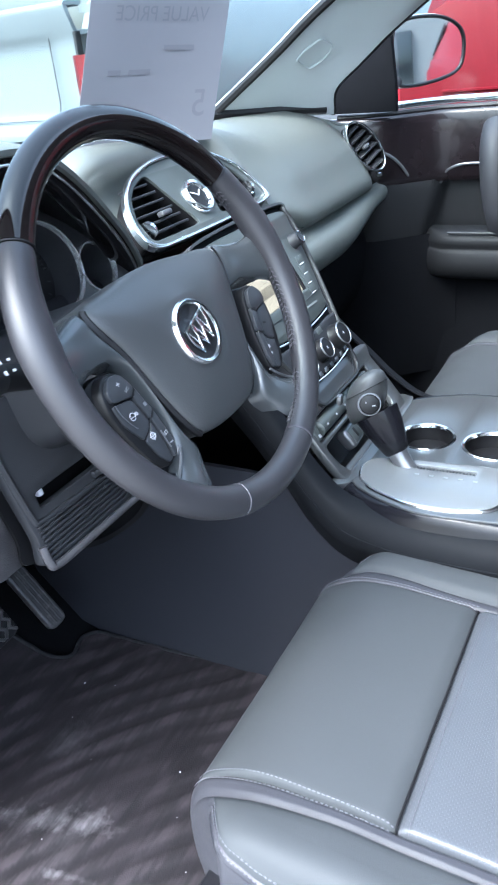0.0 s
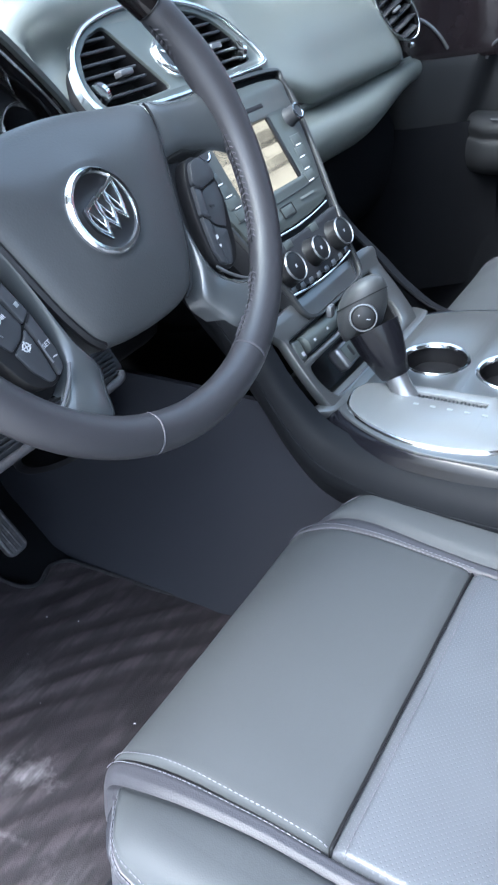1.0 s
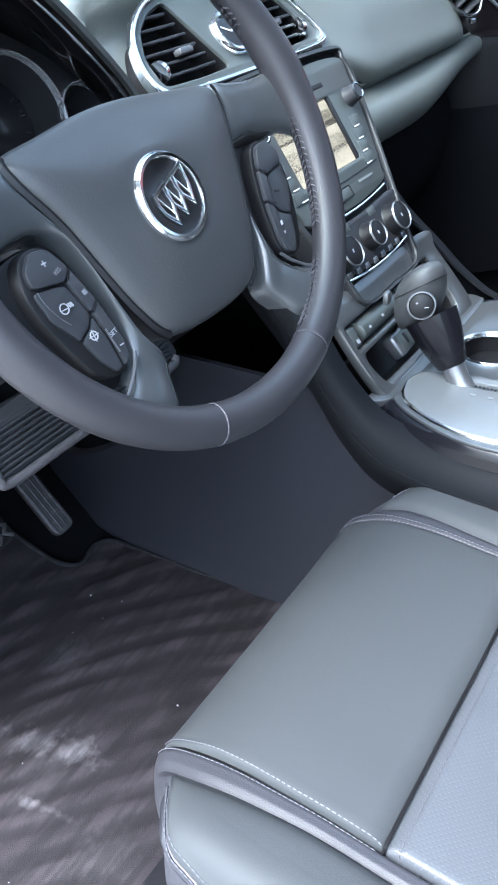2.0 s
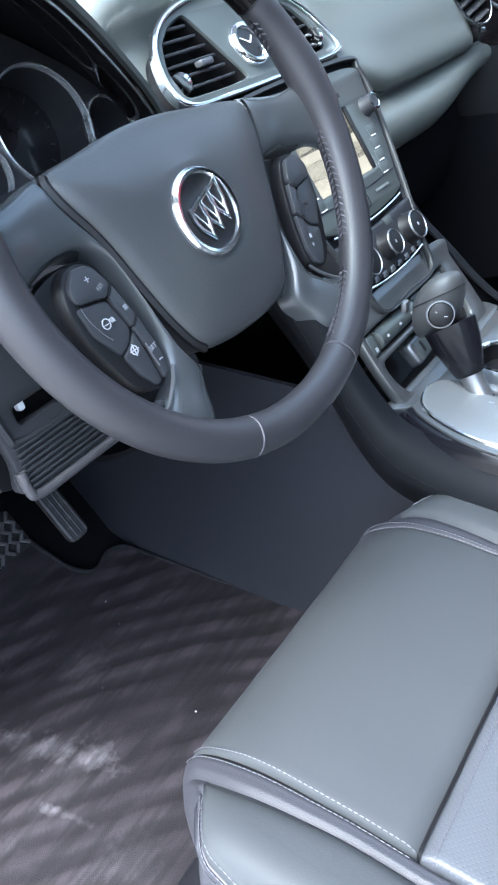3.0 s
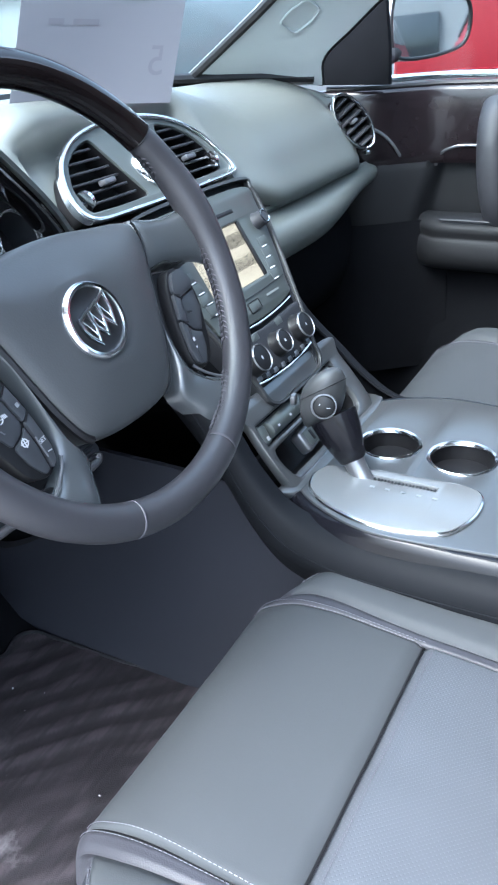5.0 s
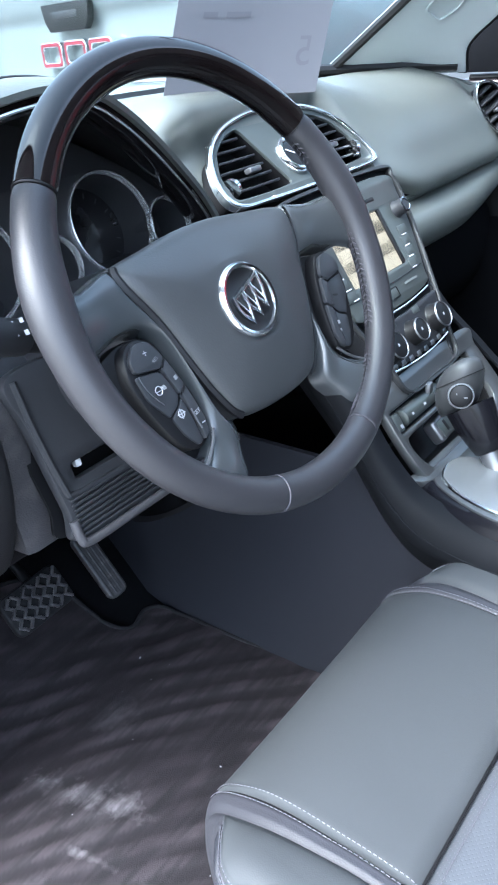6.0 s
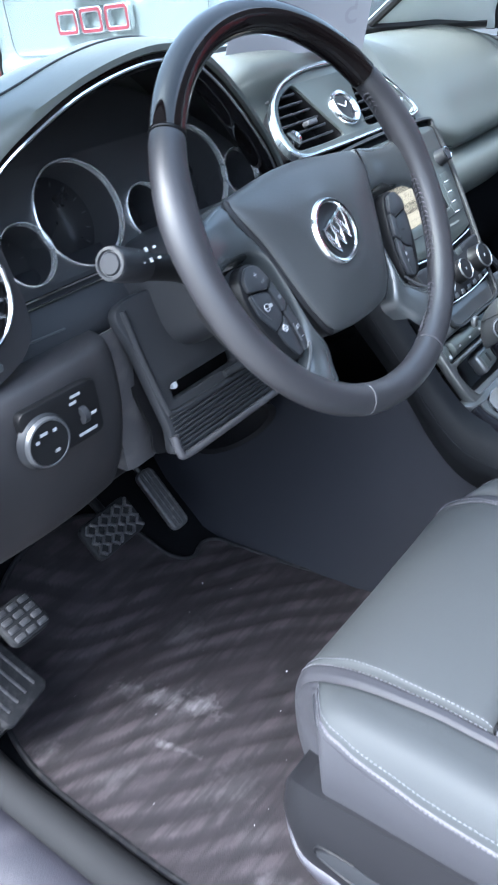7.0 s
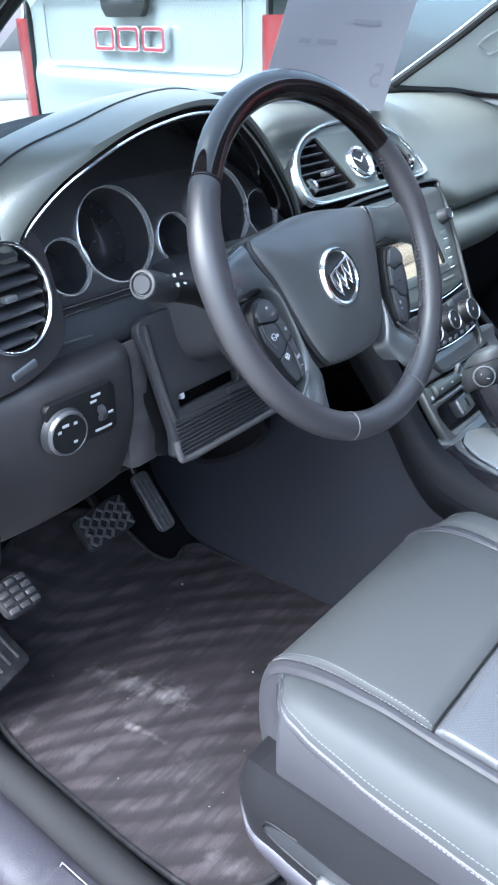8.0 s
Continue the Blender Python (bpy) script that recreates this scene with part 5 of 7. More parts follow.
EMx = facing(b, ax)
part("stalk_button", lathe([(0.0, 0.0018), (0.0085, 0.0018), (0.0098, 0.0)], EMx, 28), STALK_GREY, stalk, "grey end button")
part("stalk_ring", lathe([(0.0102, -0.001), (0.0112, 0.002), (0.0135, 0.0016), (0.0145, -0.002)], EMx, 28), DARK_PLASTIC, stalk, "dark end ring")
SP = facing(a.lerp(b, 0.72), (-0.25, -0.75, 0.6), up=ax)
for i in range(5):
    for j in (-1, 1):
        part("stalk_print", box((0.0022 if (i + j) % 2 else 0.004, 0.003, 0.0004), SP @ pose(0.005 * j, -0.018 + i * 0.008, 0.0146 - 0.0006 * (i < 2)), 0), PALE_MARK, stalk, "pale sign")


# ---- seats ----
HALF = [(0.0, 0.0), (0.075, 0.001), (0.135, 0.003), (0.155, 0.0), (0.178, 0.006), (0.200, 0.013), (0.219, 0.012), (0.232, 0.000), (0.240, -0.020), (0.2425, -0.055), (0.236, -0.114)]
ALONG = [(-0.034, 0.585), (-0.026, 0.640), (-0.028, 0.687), (-0.045, 0.723), (-0.079, 0.743), (-0.122, 0.751), (-0.173, 0.750), (-0.237, 0.745), (-0.31, 0.741), (-0.40, 0.734), (-0.54, 0.724)]
KA, KB = 8, 8     # steps between two knots
HS, AS = spline(HALF, 10 * KA + 1), spline(ALONG, 10 * KB + 1)


def bolster_edge(b):
    """Where the sewn edge of the bolster's top lies, in knots across."""
    return float(np.interp(b, (3.7, 3.85, 4.1, 4.6, 5.4, 6.6, 8.0, 10.0), (4.6, 5.6, 6.4, 7.0, 7.5, 7.9, 8.1, 8.1)))


def seat_point(a, b, lift=0.0):
    """A point of the cushion: a counts across (signed), b along, in knots; x is measured from the seat's middle."""
    s = -1 if a < 0 else 1
    ia, ib = abs(a) * KA, b * KB
    i, j = min(int(ia), 10 * KA - 1), min(int(ib), 10 * KB - 1)
    hx, hz = HS[i] + (HS[i + 1] - HS[i]) * (ia - i)
    ay, az = AS[j] + (AS[j + 1] - AS[j]) * (ib - j)
    front = step(4.6, 2.0, b)
    rise = hz * (1 - 0.75 * front) if hz > 0 else hz
    back = 0.0
    if hx > 0.16:
        e = (hx - 0.16) / 0.08
        hx -= 0.022 * e * front
        back = 0.070 * e * e * front + 0.02 * e * step(6, 4, b)
        rise -= 0.03 * e * e * front
    if 0.15 < hx < 0.195 and b > 4:
        hx -= 0.012 * step(4, 7, b) * (1 - abs(hx - 0.185) / 0.035 if abs(hx - 0.185) < 0.035 else 0)
    groove = 0.0
    for ka, w, d in ((3, 0.10, 0.0042), (4, 0.22, 0.0055), (bolster_edge(b) if b > 3.6 else 99, 0.12, 0.0035)):
        groove += d * math.exp(-((abs(a) - ka) / w) ** 2)
    for ka in (3, bolster_edge(b) if b > 3.6 else 99):
        groove -= 0.0016 * (math.exp(-((abs(a) - ka - 0.26) / 0.16) ** 2) + math.exp(-((abs(a) - ka + 0.26) / 0.16) ** 2))
    if abs(a) < 3.0:
        groove += 0.007 * math.exp(-((b - 7) / 0.07) ** 2)
        groove -= 0.003 * math.exp(-((abs(a) - 2.55) / 0.35) ** 2) * step(3.5, 4.5, b)
    crown = 0.006 * (1 - (abs(a) / 3) ** 2) * step(3, 5, b) if abs(a) < 3 else 0.0
    wob = 0.0012 * noise.noise(V((s * hx * 18, ay * 18, 3.1)))
    return V((s * hx, ay - back, az + rise - groove + crown + wob + lift))


def seat_patch(a0, a1, b0, b1):
    na, nb = int(round(abs(a1 - a0) * KA)) + 1, int(round((b1 - b0) * KB)) + 1
    return skin([[seat_point(a, b) for a in np.linspace(a0, a1, na)] for b in np.linspace(b0, b1, nb)], 0.005)


INSERT = material("perforated_leather", (0.050, 0.053, 0.060), 0.44, vary=0.05, scale=5, rough_vary=0.05, spec=0.6)
def perforate(m):
    n, k = m.node_tree.nodes, m.node_tree.links
    co, mp, vo = n.new("ShaderNodeTexCoord"), n.new("ShaderNodeMapping"), n.new("ShaderNodeTexVoronoi")
    vo.voronoi_dimensions = "2D"
    vo.inputs["Scale"].default_value, vo.inputs["Randomness"].default_value = 300.0, 0.0
    mp.inputs["Rotation"].default_value = (0, 0, radians(45))
    k.new(co.outputs["Object"], mp.inputs["Vector"])
    k.new(mp.outputs["Vector"], vo.inputs["Vector"])
    r = n.new("ShaderNodeMapRange")
    r.inputs["From Min"].default_value, r.inputs["From Max"].default_value = 0.10, 0.24
    k.new(vo.outputs["Distance"], r.inputs["Value"])
    b = n["Principled BSDF"]
    src = b.inputs["Base Color"].links[0].from_socket
    mx = n.new("ShaderNodeMix")
    mx.data_type = "RGBA"
    mx.inputs["A"].default_value = (0.062, 0.064, 0.072, 1)
    k.new(r.outputs["Result"], mx.inputs["Factor"])
    k.new(src, mx.inputs["B"])
    k.new(mx.outputs["Result"], b.inputs["Base Color"])
    bp = n.new("ShaderNodeBump")
    bp.inputs["Strength"].default_value, bp.inputs["Distance"].default_value = 0.35, 0.0006
    k.new(r.outputs["Result"], bp.inputs["Height"])
    k.new(bp.outputs["Normal"], b.inputs["Normal"])
perforate(INSERT)

seat = empty("car_seat", "grey-black leather driver's seat with white double stitching", "car seat", (0, 0, 0))
part("front_panel", seat_patch(-3, 3, 0, 7), LEATHER, seat, "smooth leather thigh panel", 70)
part("seat_insert", seat_patch(-3, 3, 7, 10), INSERT, seat, "perforated leather centre panel", 70)
for s in (-1, 1):
    part("seam_band", seat_patch(s * 3, s * 4, 0, 10), LEATHER_SIDE, seat, "leather band beside the seam", 70)
    rows = [[seat_point(s * a, b) for a in np.linspace(4, bolster_edge(b), 26)] for b in np.linspace(3.7, 10, 60)]
    part("side_bolster", skin(rows, 0.005), LEATHER, seat, "raised leather side bolster", 70)
    rows = [[seat_point(s * a, b) for a in np.linspace(4 if b < 3.7 else bolster_edge(b), 10, 44)] for b in np.linspace(0, 10, 120)]
    part("side_panel", skin(rows, 0.005), LEATHER_SIDE, seat, "leather side panel", 70)
    part("seam_crease", tube([seat_point(s * 3, b, 0.0012) for b in np.linspace(2.4, 7.0, 80)], 0.0012, 6), BLACK, seat, "dark sewn crease")
    part("seam_crease", tube([seat_point(s * bolster_edge(b), b, 0.0010) for b in np.linspace(3.72, 10.0, 110)], 0.0010, 6), DARK_THREAD, seat, "dark sewn crease")
    for off in (-0.26, 0.24):
        part("stitching", stitches([seat_point(s * (3 + off), b, 0.0012) for b in np.linspace(2.6, 7.0, 60)]), THREAD, seat, "white stitching")
    for off in (-0.24, 0.24):
        part("stitching", stitches([seat_point(s * (bolster_edge(b) + off * min(1.0, 0.4 + (b - 3.7))), b - (0.05 if off > 0 else -0.03) * max(0.0, 1 - (b - 3.7) * 2), 0.0006) for b in np.linspace(3.72, 10.0, 110)], r=0.00036), THREAD, seat, "white stitching")
part("cross_seam", tube([seat_point(a, 7.0, 0.0035) for a in np.linspace(-2.98, 2.98, 60)], 0.0014, 6), BLACK, seat, "dark sewn crease")
part("stitching", stitches([seat_point(a, 7.16, 0.0006) for a in np.linspace(-2.9, 2.9, 80)]), DARK_THREAD, seat, "fine cross stitching")
# base, side trim and adjusters
part("seat_base", box((0.44, 0.44, 0.15), pose(0, -0.315, 0.59), 0.03), BLACK, seat, "black seat base")
STRIP = material("pale_satin_strip", (0.055, 0.053, 0.065), 0.4, metal=0.2, vary=0.04)
def trim_point(s, y, f, lift=0.0):
    """The side trim's skin: f runs from its lower edge to its top."""
    top = float(np.interp(-y, (0.046, 0.052, 0.066, 0.090, 0.13, 0.22, 0.56), (0.590, 0.626, 0.654, 0.668, 0.668, 0.668, 0.670)))
    bot = float(np.interp(-y, (0.046, 0.055, 0.075, 0.133, 0.20, 0.56), (0.570, 0.558, 0.540, 0.515, 0.500, 0.500)))
    wrap = max(0.0, (y + 0.105) / 0.06)
    x = 0.243 + 0.012 * math.sin(math.pi * min(1.0, f * 0.85 + 0.1)) - 0.030 * wrap ** 2.2 + lift
    return V((s * x, y, bot + (top - bot) * f))


ty = list(np.linspace(-0.046, -0.12, 20)) + list(np.linspace(-0.13, -0.56, 20))
for s in (-1, 1):
    rows = [[trim_point(s, y, f) for f in np.linspace(0, 1, 18)] + [trim_point(s, y, 1.0, -0.010), trim_point(s, y, 1.0, -0.012 - 0.03 * min(1.0, (-y - 0.046) / 0.02))] for y in ty]
    tr = part("side_trim", thicken(loft(rows), 0.0015), TRIM_PLASTIC, seat, "smooth dark plastic side trim", 60)
    if s < 0:
        rows = []
        for y in np.linspace(-0.048, -0.40, 40):
            w = 0.06 + 0.20 * step(-0.046, -0.13, y)
            rows.append([trim_point(s, y, 0.03 + w * k, o) for k, o in ((0, 0.0005), (0.08, 0.004), (0.5, 0.0055), (0.92, 0.004), (1, 0.0005))])
        part("trim_strip", thicken(loft(rows), 0.002), STRIP, tr, "pale satin accent strip", 60)
        lip = [trim_point(s, y, f, 0.001) for y, f in spline([(-0.185, 0.42), (-0.150, 0.42), (-0.118, 0.43), (-0.106, 0.47), (-0.110, 0.56), (-0.126, 0.60), (-0.150, 0.62)], 40)]
        part("switch_recess", tube(lip, 0.0012, 6), TRIM_PLASTIC, tr, "bright edge of the switch recess")
        inn = [[trim_point(s, y, f, 0.0008) for f in np.linspace(0.43, 0.43 + 0.17 * math.sqrt(max(0.0, min(1.0, (-y - 0.104) / 0.03))) + 0.001, 6)] for y in np.linspace(-0.106, -0.30, 24)]
        part("recess_floor", thicken(loft(inn), 0.0006), DARK_PLASTIC, tr, "dark recess floor", 60)
        part("seat_switch", box((0.016, 0.070, 0.022), Matrix.Translation(trim_point(s, -0.215, 0.44, 0.004)) @ pose(0, 0, 0, 4), 0.007, 3), SATIN, tr, "satin seat switch")
# backrest and headrest
def back_patch(dx, w, y0, thick, z0, z1, lean):
    rows = []
    for f in np.linspace(0, 1, 16):
        z = z0 + (z1 - z0) * f
        y = y0 - lean * f
        k = (1 - 0.12 * f ** 3) * math.sqrt(max(0.02, 1 - max(0, (f - 0.9) / 0.1) ** 2 * 0.6))
        rows.append([(dx + w * k * math.copysign(abs(math.cos(t)) ** 0.5, math.cos(t)), y + thick * math.copysign(abs(math.sin(t)) ** 0.7, math.sin(t)) + 0.03 * abs(math.cos(t)) ** 3, z) for t in np.linspace(0, 2 * math.pi, 33)[:-1]])
    return loft(rows, True, False, True)
part("backrest", back_patch(0, 0.255, -0.60, 0.075, 0.70, 1.32, 0.18), LEATHER, seat, "leather backrest", 60)
part("headrest", back_patch(0, 0.13, -0.79, 0.05, 1.36, 1.54, 0.03), LEATHER, seat, "leather headrest", 60)
for s in (-1, 1):
    part("headrest_post", tube([(s * 0.06, -0.78, 1.28), (s * 0.06, -0.79, 1.40)], 0.006, 10), CHROME, seat, "chrome post")
seat2 = copy_thing(seat, pose(0.818, 0.05, -0.002))
tagged(seat2, "grey-black leather passenger seat with rounded cushion front")


# ---- centre console, shifter ----
CZ = 0.810
con = empty("centre_console", "centre console with silver top plate, cup holders and storage tray", "centre console", (XC, -0.15, 0.75))
left = [(0.292, -0.028), (0.268, -0.048), (0.247, -0.084), (0.233, -0.122), (0.2285, -0.158), (0.232, -0.205), (0.245, -0.30), (0.255, -0.40)]
right = [(2 * XC - x, y) for x, y in reversed(left)]
outer = [tuple(p) for p in spline(left, 30)] + [tuple(p) for p in spline(right, 30)]
C1, C2 = (0.428, -0.097, 0.040), (0.427, -0.194, 0.042)
gate_o = smooth_loop([(0.300, -0.043), (0.278, -0.052), (0.258, -0.079), (0.243, -0.117), (0.2385, -0.152), (0.243, -0.190), (0.258, -0.226), (0.300, -0.243), (0.342, -0.240), (0.355, -0.215), (0.352, -0.155), (0.348, -0.098), (0.337, -0.054), (0.320, -0.042)], 90)
M0 = pose(0, 0, CZ)
top = part("top_plate", plate(outer, [ellipse(x, y, r, r) for x, y, r in (C1, C2)], 0.003, 0.002, M0), SILVER, con, "silver-painted top plate")
for x, y, r in (C1, C2):
    c = part("cup_holder", lathe([(r * 1.0, 0.002), (r * 0.96, -0.03), (r * 0.90, -0.07), (0.0, -0.072)], pose(x, y, CZ), 40), BLACK, con, "black cup holder well")
    part("cup_ring", lathe([(r * 0.93, 0.001), (r * 0.96, 0.0055), (r * 1.03, 0.0065), (r * 1.10, 0.004), (r * 1.12, 0.001)], pose(x, y, CZ), 48), CHROME, c, "chrome ring")
    part("cup_tab", box((0.012, 0.006, 0.02), pose(x + r * 0.86, y, CZ - 0.03, 0, 0, 0), 0.003), RUBBER, c, "rubber tab")
# shift gate: clear plate with bright edge and toothed slot
slot = [(0.3245, -0.092), (0.3355, -0.092), (0.3375, -0.14), (0.3385, -0.190), (0.3285, -0.190), (0.3265, -0.14)]
gp = part("shift_plate", plate(gate_o, [slot], 0.0025, 0.002, pose(0, 0, CZ + 0.006)), CLEAR, con, "frosted clear gear plate")
part("plate_rim", tube([(x, y, CZ + 0.0065) for x, y in gate_o], 0.0028, 8, True), CHROME, gp, "chrome rim")
part("slot_brush", box((0.014, 0.11, 0.004), pose(0.3315, -0.14, CZ + 0.002, 0, 0, 2), 0.001), BLACK, gp, "black slot cover")
for i in range(22):
    f = i / 21
    part("slot_tooth", box((0.008, 0.0022, 0.003), pose(0.3305 + 0.003 * f, -0.095 - 0.092 * f, CZ + 0.0062, 0, 0, 2), 0.0004), DARK_PLASTIC, gp)
for i in range(5):
    part("gear_mark", box((0.004, 0.006, 0.0004), pose(0.309 + 0.003 * i / 4, -0.118 - 0.019 * i, CZ + 0.0108), 0), DIM_MARK, gp, "pale gear mark bar")
# gloss bezel round the plate
rows = []
for p, q in zip(spline(left, 40), spline([(0.280, -0.016), (0.253, -0.036), (0.233, -0.076), (0.2215, -0.122), (0.2175, -0.160), (0.220, -0.210), (0.228, -0.30), (0.234, -0.40)], 40)):
    rows.append([(p[0] + 0.002, p[1], CZ + 0.001), (p[0] - 0.004, p[1], CZ + 0.004), ((p[0] + q[0]) / 2, (p[1] + q[1]) / 2, CZ + 0.002), (q[0] + 0.003, q[1], CZ - 0.006), (q[0], q[1], CZ - 0.014)])
part("gloss_bezel", thicken(loft(rows), 0.002), PIANO, con, "black gloss bezel", 60)
rows = [[(2 * XC - x, y, z) for x, y, z in r] for r in rows]
part("gloss_bezel", thicken(loft(rows), 0.002), PIANO, con, "black gloss bezel", 60)
# side walls sweeping from the stack down along the console
E = spline([(0.250, 0.19, 1.09), (0.258, 0.13, 1.00), (0.262, 0.085, 0.94), (0.250, 0.035, 0.885), (0.240, 0.0, 0.845), (0.231, -0.045, 0.810), (0.224, -0.10, 0.798), (0.220, -0.16, 0.796), (0.220, -0.25, 0.796), (0.228, -0.42, 0.796)], 48)
for s in (1, -1):
    rows = []
    for i, p in enumerate(E):
        f = i / 47
        sec = [(p[0] + 0.016, p[1] + 0.004, p[2] + 0.006), (p[0], p[1], p[2]), (p[0] - 0.012, p[1] - 0.002, p[2] - 0.012), (p[0] - 0.017, p[1] + 0.004, p[2] - 0.034), (p[0] - 0.010, p[1] + 0.012, p[2] - 0.052), (p[0] + 0.006, p[1] + 0.02, p[2] - 0.072), (p[0] + 0.035, p[1] + 0.03, p[2] - 0.11)]
        rows.append([(XC + s * (x - XC), y, z) for x, y, z in spline(sec, 16)])
    part("side_wall", thicken(loft(rows), 0.004), CONSOLE_SOFT, con, "dark soft side wall", 60)
    ln = [(XC + s * (p[0] - 0.0178 - XC), p[1] + 0.003, p[2] - 0.031) for p in E[8:]]
    part("side_seam", tube(ln, 0.0010, 6), CONSOLE_SOFT, con, "fine seam along the side wall")
part("rear_box", box((0.36, 0.36, 0.20), pose(XC, -0.62, 0.79), 0.03, 3), LEATHER, con, "padded armrest box")
part("core", box((0.27, 0.36, 0.26), pose(XC, -0.24, 0.66), 0.01), BLACK, con, "dark core of the console")
# sloping tray between stack and console
TM = basis((0.405, 0.040, 0.897), (1, 0, 0), V((0, 0.615, 0.788)), V((0, -0.788, 0.615)))
tl = smooth_loop([(-0.122, 0.010), (0.122, 0.010), (0.131, -0.02), (0.134, -0.07), (0.130, -0.105), (0.108, -0.116), (0.0, -0.119), (-0.108, -0.116), (-0.130, -0.105), (-0.134, -0.07), (-0.131, -0.02)], 80)
binh = smooth_loop([(-0.120, -0.062), (-0.090, -0.056), (0.05, -0.056), (0.095, -0.060), (0.095, -0.095), (0.05, -0.103), (-0.085, -0.105), (-0.112, -0.098)], 50)
btnh = rrect(-0.012, -0.034, 0.222, 0.030, 0.004)
tray = part("tray_plate", plate(tl, [binh, btnh], 0.004, 0.003, TM), SILVER, con, "silver-painted tray surround")
part("tray_bin", plate(binh, (), 0.001, 0, TM @ pose(0, 0, -0.045)), BLACK, tray, "black storage bin floor")
rows = [[TM @ V((x, y, z)) for x, y in binh] for z in (-0.002, -0.045)]
part("bin_wall", thicken(loft(rows, True), 0.002), BLACK, tray, "black bin wall")
part("button_floor", plate(btnh, (), 0.001, 0, TM @ pose(0, 0, -0.010)), BLACK, tray, "dark recess")
sk = part("trunk_key", box((0.016, 0.026, 0.012), TM @ pose(-0.1125, -0.035, -0.002, 0, 0, -12), 0.004, 3), STACK_PAINT, tray, "small grey key")
part("key_mark", box((0.005, 0.005, 0.0006), TM @ pose(-0.1125, -0.041, 0.0044), 0), PALE_MARK, sk, "pale key mark")
part("seat_heat_keys", tube([TM @ V((x, -0.034, -0.003)) for x in (-0.100, -0.098, -0.006, -0.004)], [0.008, 0.0118, 0.0118, 0.008], 20), STACK_PAINT, tray, "grey rounded key bar")
for i in range(3):
    part("key_mark", box((0.004, 0.003, 0.0006), TM @ pose(-0.085 + i * 0.032, -0.037, 0.0086), 0), PALE_MARK, tray, "pale key mark")
for i in range(3):
    part("tray_key", box((0.028, 0.022, 0.012), TM @ pose(0.015 + i * 0.032, -0.034, -0.002), 0.003), STACK_PAINT, tray)
usb = part("usb_port", box((0.042, 0.032, 0.020), TM @ pose(-0.026, -0.078, -0.013, 0, 0, 4), 0.006, 3), SATIN, tray, "grey port block")
part("port_slot", box((0.006, 0.015, 0.002), TM @ pose(-0.026, -0.078, -0.0020, 0, 0, 4), 0.001), BLACK, usb, "dark port slot")
part("port_frame", box((0.030, 0.023, 0.003), TM @ pose(-0.026, -0.078, -0.0033, 0, 0, 4), 0.001), STACK_PAINT, usb, "paler port frame")
part("plate_toe", plate(smooth_loop([(0.262, -0.012), (0.300, -0.016), (0.42, -0.018), (0.52, -0.016), (0.558, -0.012), (0.560, -0.03), (0.54, -0.042), (0.41, -0.044), (0.30, -0.042), (0.268, -0.034)], 60), (), 0.003, 0.002, pose(0, 0, CZ + 0.001)), SILVER, con, "silver front edge of the top plate")

# gear shifter
sh = empty("gear_shifter", "black leather gear shifter with chrome neck and round thumb button", "gear shifter", (0.329, -0.08, CZ))
s0, s1 = V((0.331, -0.096, CZ + 0.006)), V((0.350, -0.036, 0.911))
def sh_ring(p, rx, ry, seg=28):
    axz = (s1 - s0).normalized()
    ey = V((0, -1, 0)) - axz * axz.dot(V((0, -1, 0)))
    ey.normalize()
    ex = ey.cross(axz)
    return [p + ex * rx * math.cos(2 * math.pi * j / seg) + ey * ry * math.sin(2 * math.pi * j / seg) for j in range(seg)]
part("shift_neck", loft([sh_ring(s0.lerp(s1, t), r, r * 1.15) for t, r in ((-0.05, 0.013), (0.05, 0.0115), (0.15, 0.0115), (0.30, 0.0125))], True, False, True), SATIN, sh, "polished neck", 60)
part("shift_grip", loft([sh_ring(s0.lerp(s1, t), rx, ry) for t, rx, ry in ((0.20, 0.0115, 0.0140), (0.22, 0.0140, 0.0175), (0.36, 0.0178, 0.0225), (0.56, 0.0228, 0.0285), (0.74, 0.0252, 0.0310))], True, False, True), PIANO, sh, "glossy black grip", 60)
part("shift_head", loft([sh_ring(s1 + V((0, 0.0, h)), rx * 0.95, ry * 0.95) for h, rx, ry in ((-0.037, 0.0195, 0.0235), (-0.031, 0.0235, 0.0280), (-0.018, 0.0275, 0.0330), (-0.004, 0.0288, 0.0345), (0.009, 0.0276, 0.0332), (0.019, 0.0238, 0.0290), (0.026, 0.0180, 0.0220), (0.030, 0.0100, 0.0125), (0.0312, 0.002, 0.0025))], True, False, True), PAD_PLASTIC, sh, "rounded leather head", 60)
part("head_seam", tube(sh_ring(s1 + V((0, 0, 0.006)), 0.0268, 0.0322), 0.0007, 6, True), BLACK, sh, "fine seam round the head")
bn = V((-0.86, -0.42, 0.28)).normalized()
BM = facing(s1 + V((-0.0234, -0.0121, -0.004)) + bn * 0.001, bn) @ Matrix.Scale(1.10, 4)
bt = part("thumb_button", lathe([(0.0, 0.003), (0.0105, 0.003), (0.012, 0.002), (0.0125, -0.008)], BM, 32), BLACK, sh, "round black thumb button")
part("button_ring", lathe([(0.0124, 0.001), (0.0128, 0.0035), (0.0138, 0.0034), (0.0144, 0.0), (0.0146, -0.008)], BM, 36), SATIN, bt, "chrome ring")
part("button_print", text_mesh("+", 0.005, BM @ pose(-0.0045, 0.002, 0.0032)), PALE_MARK, bt, "printed plus")
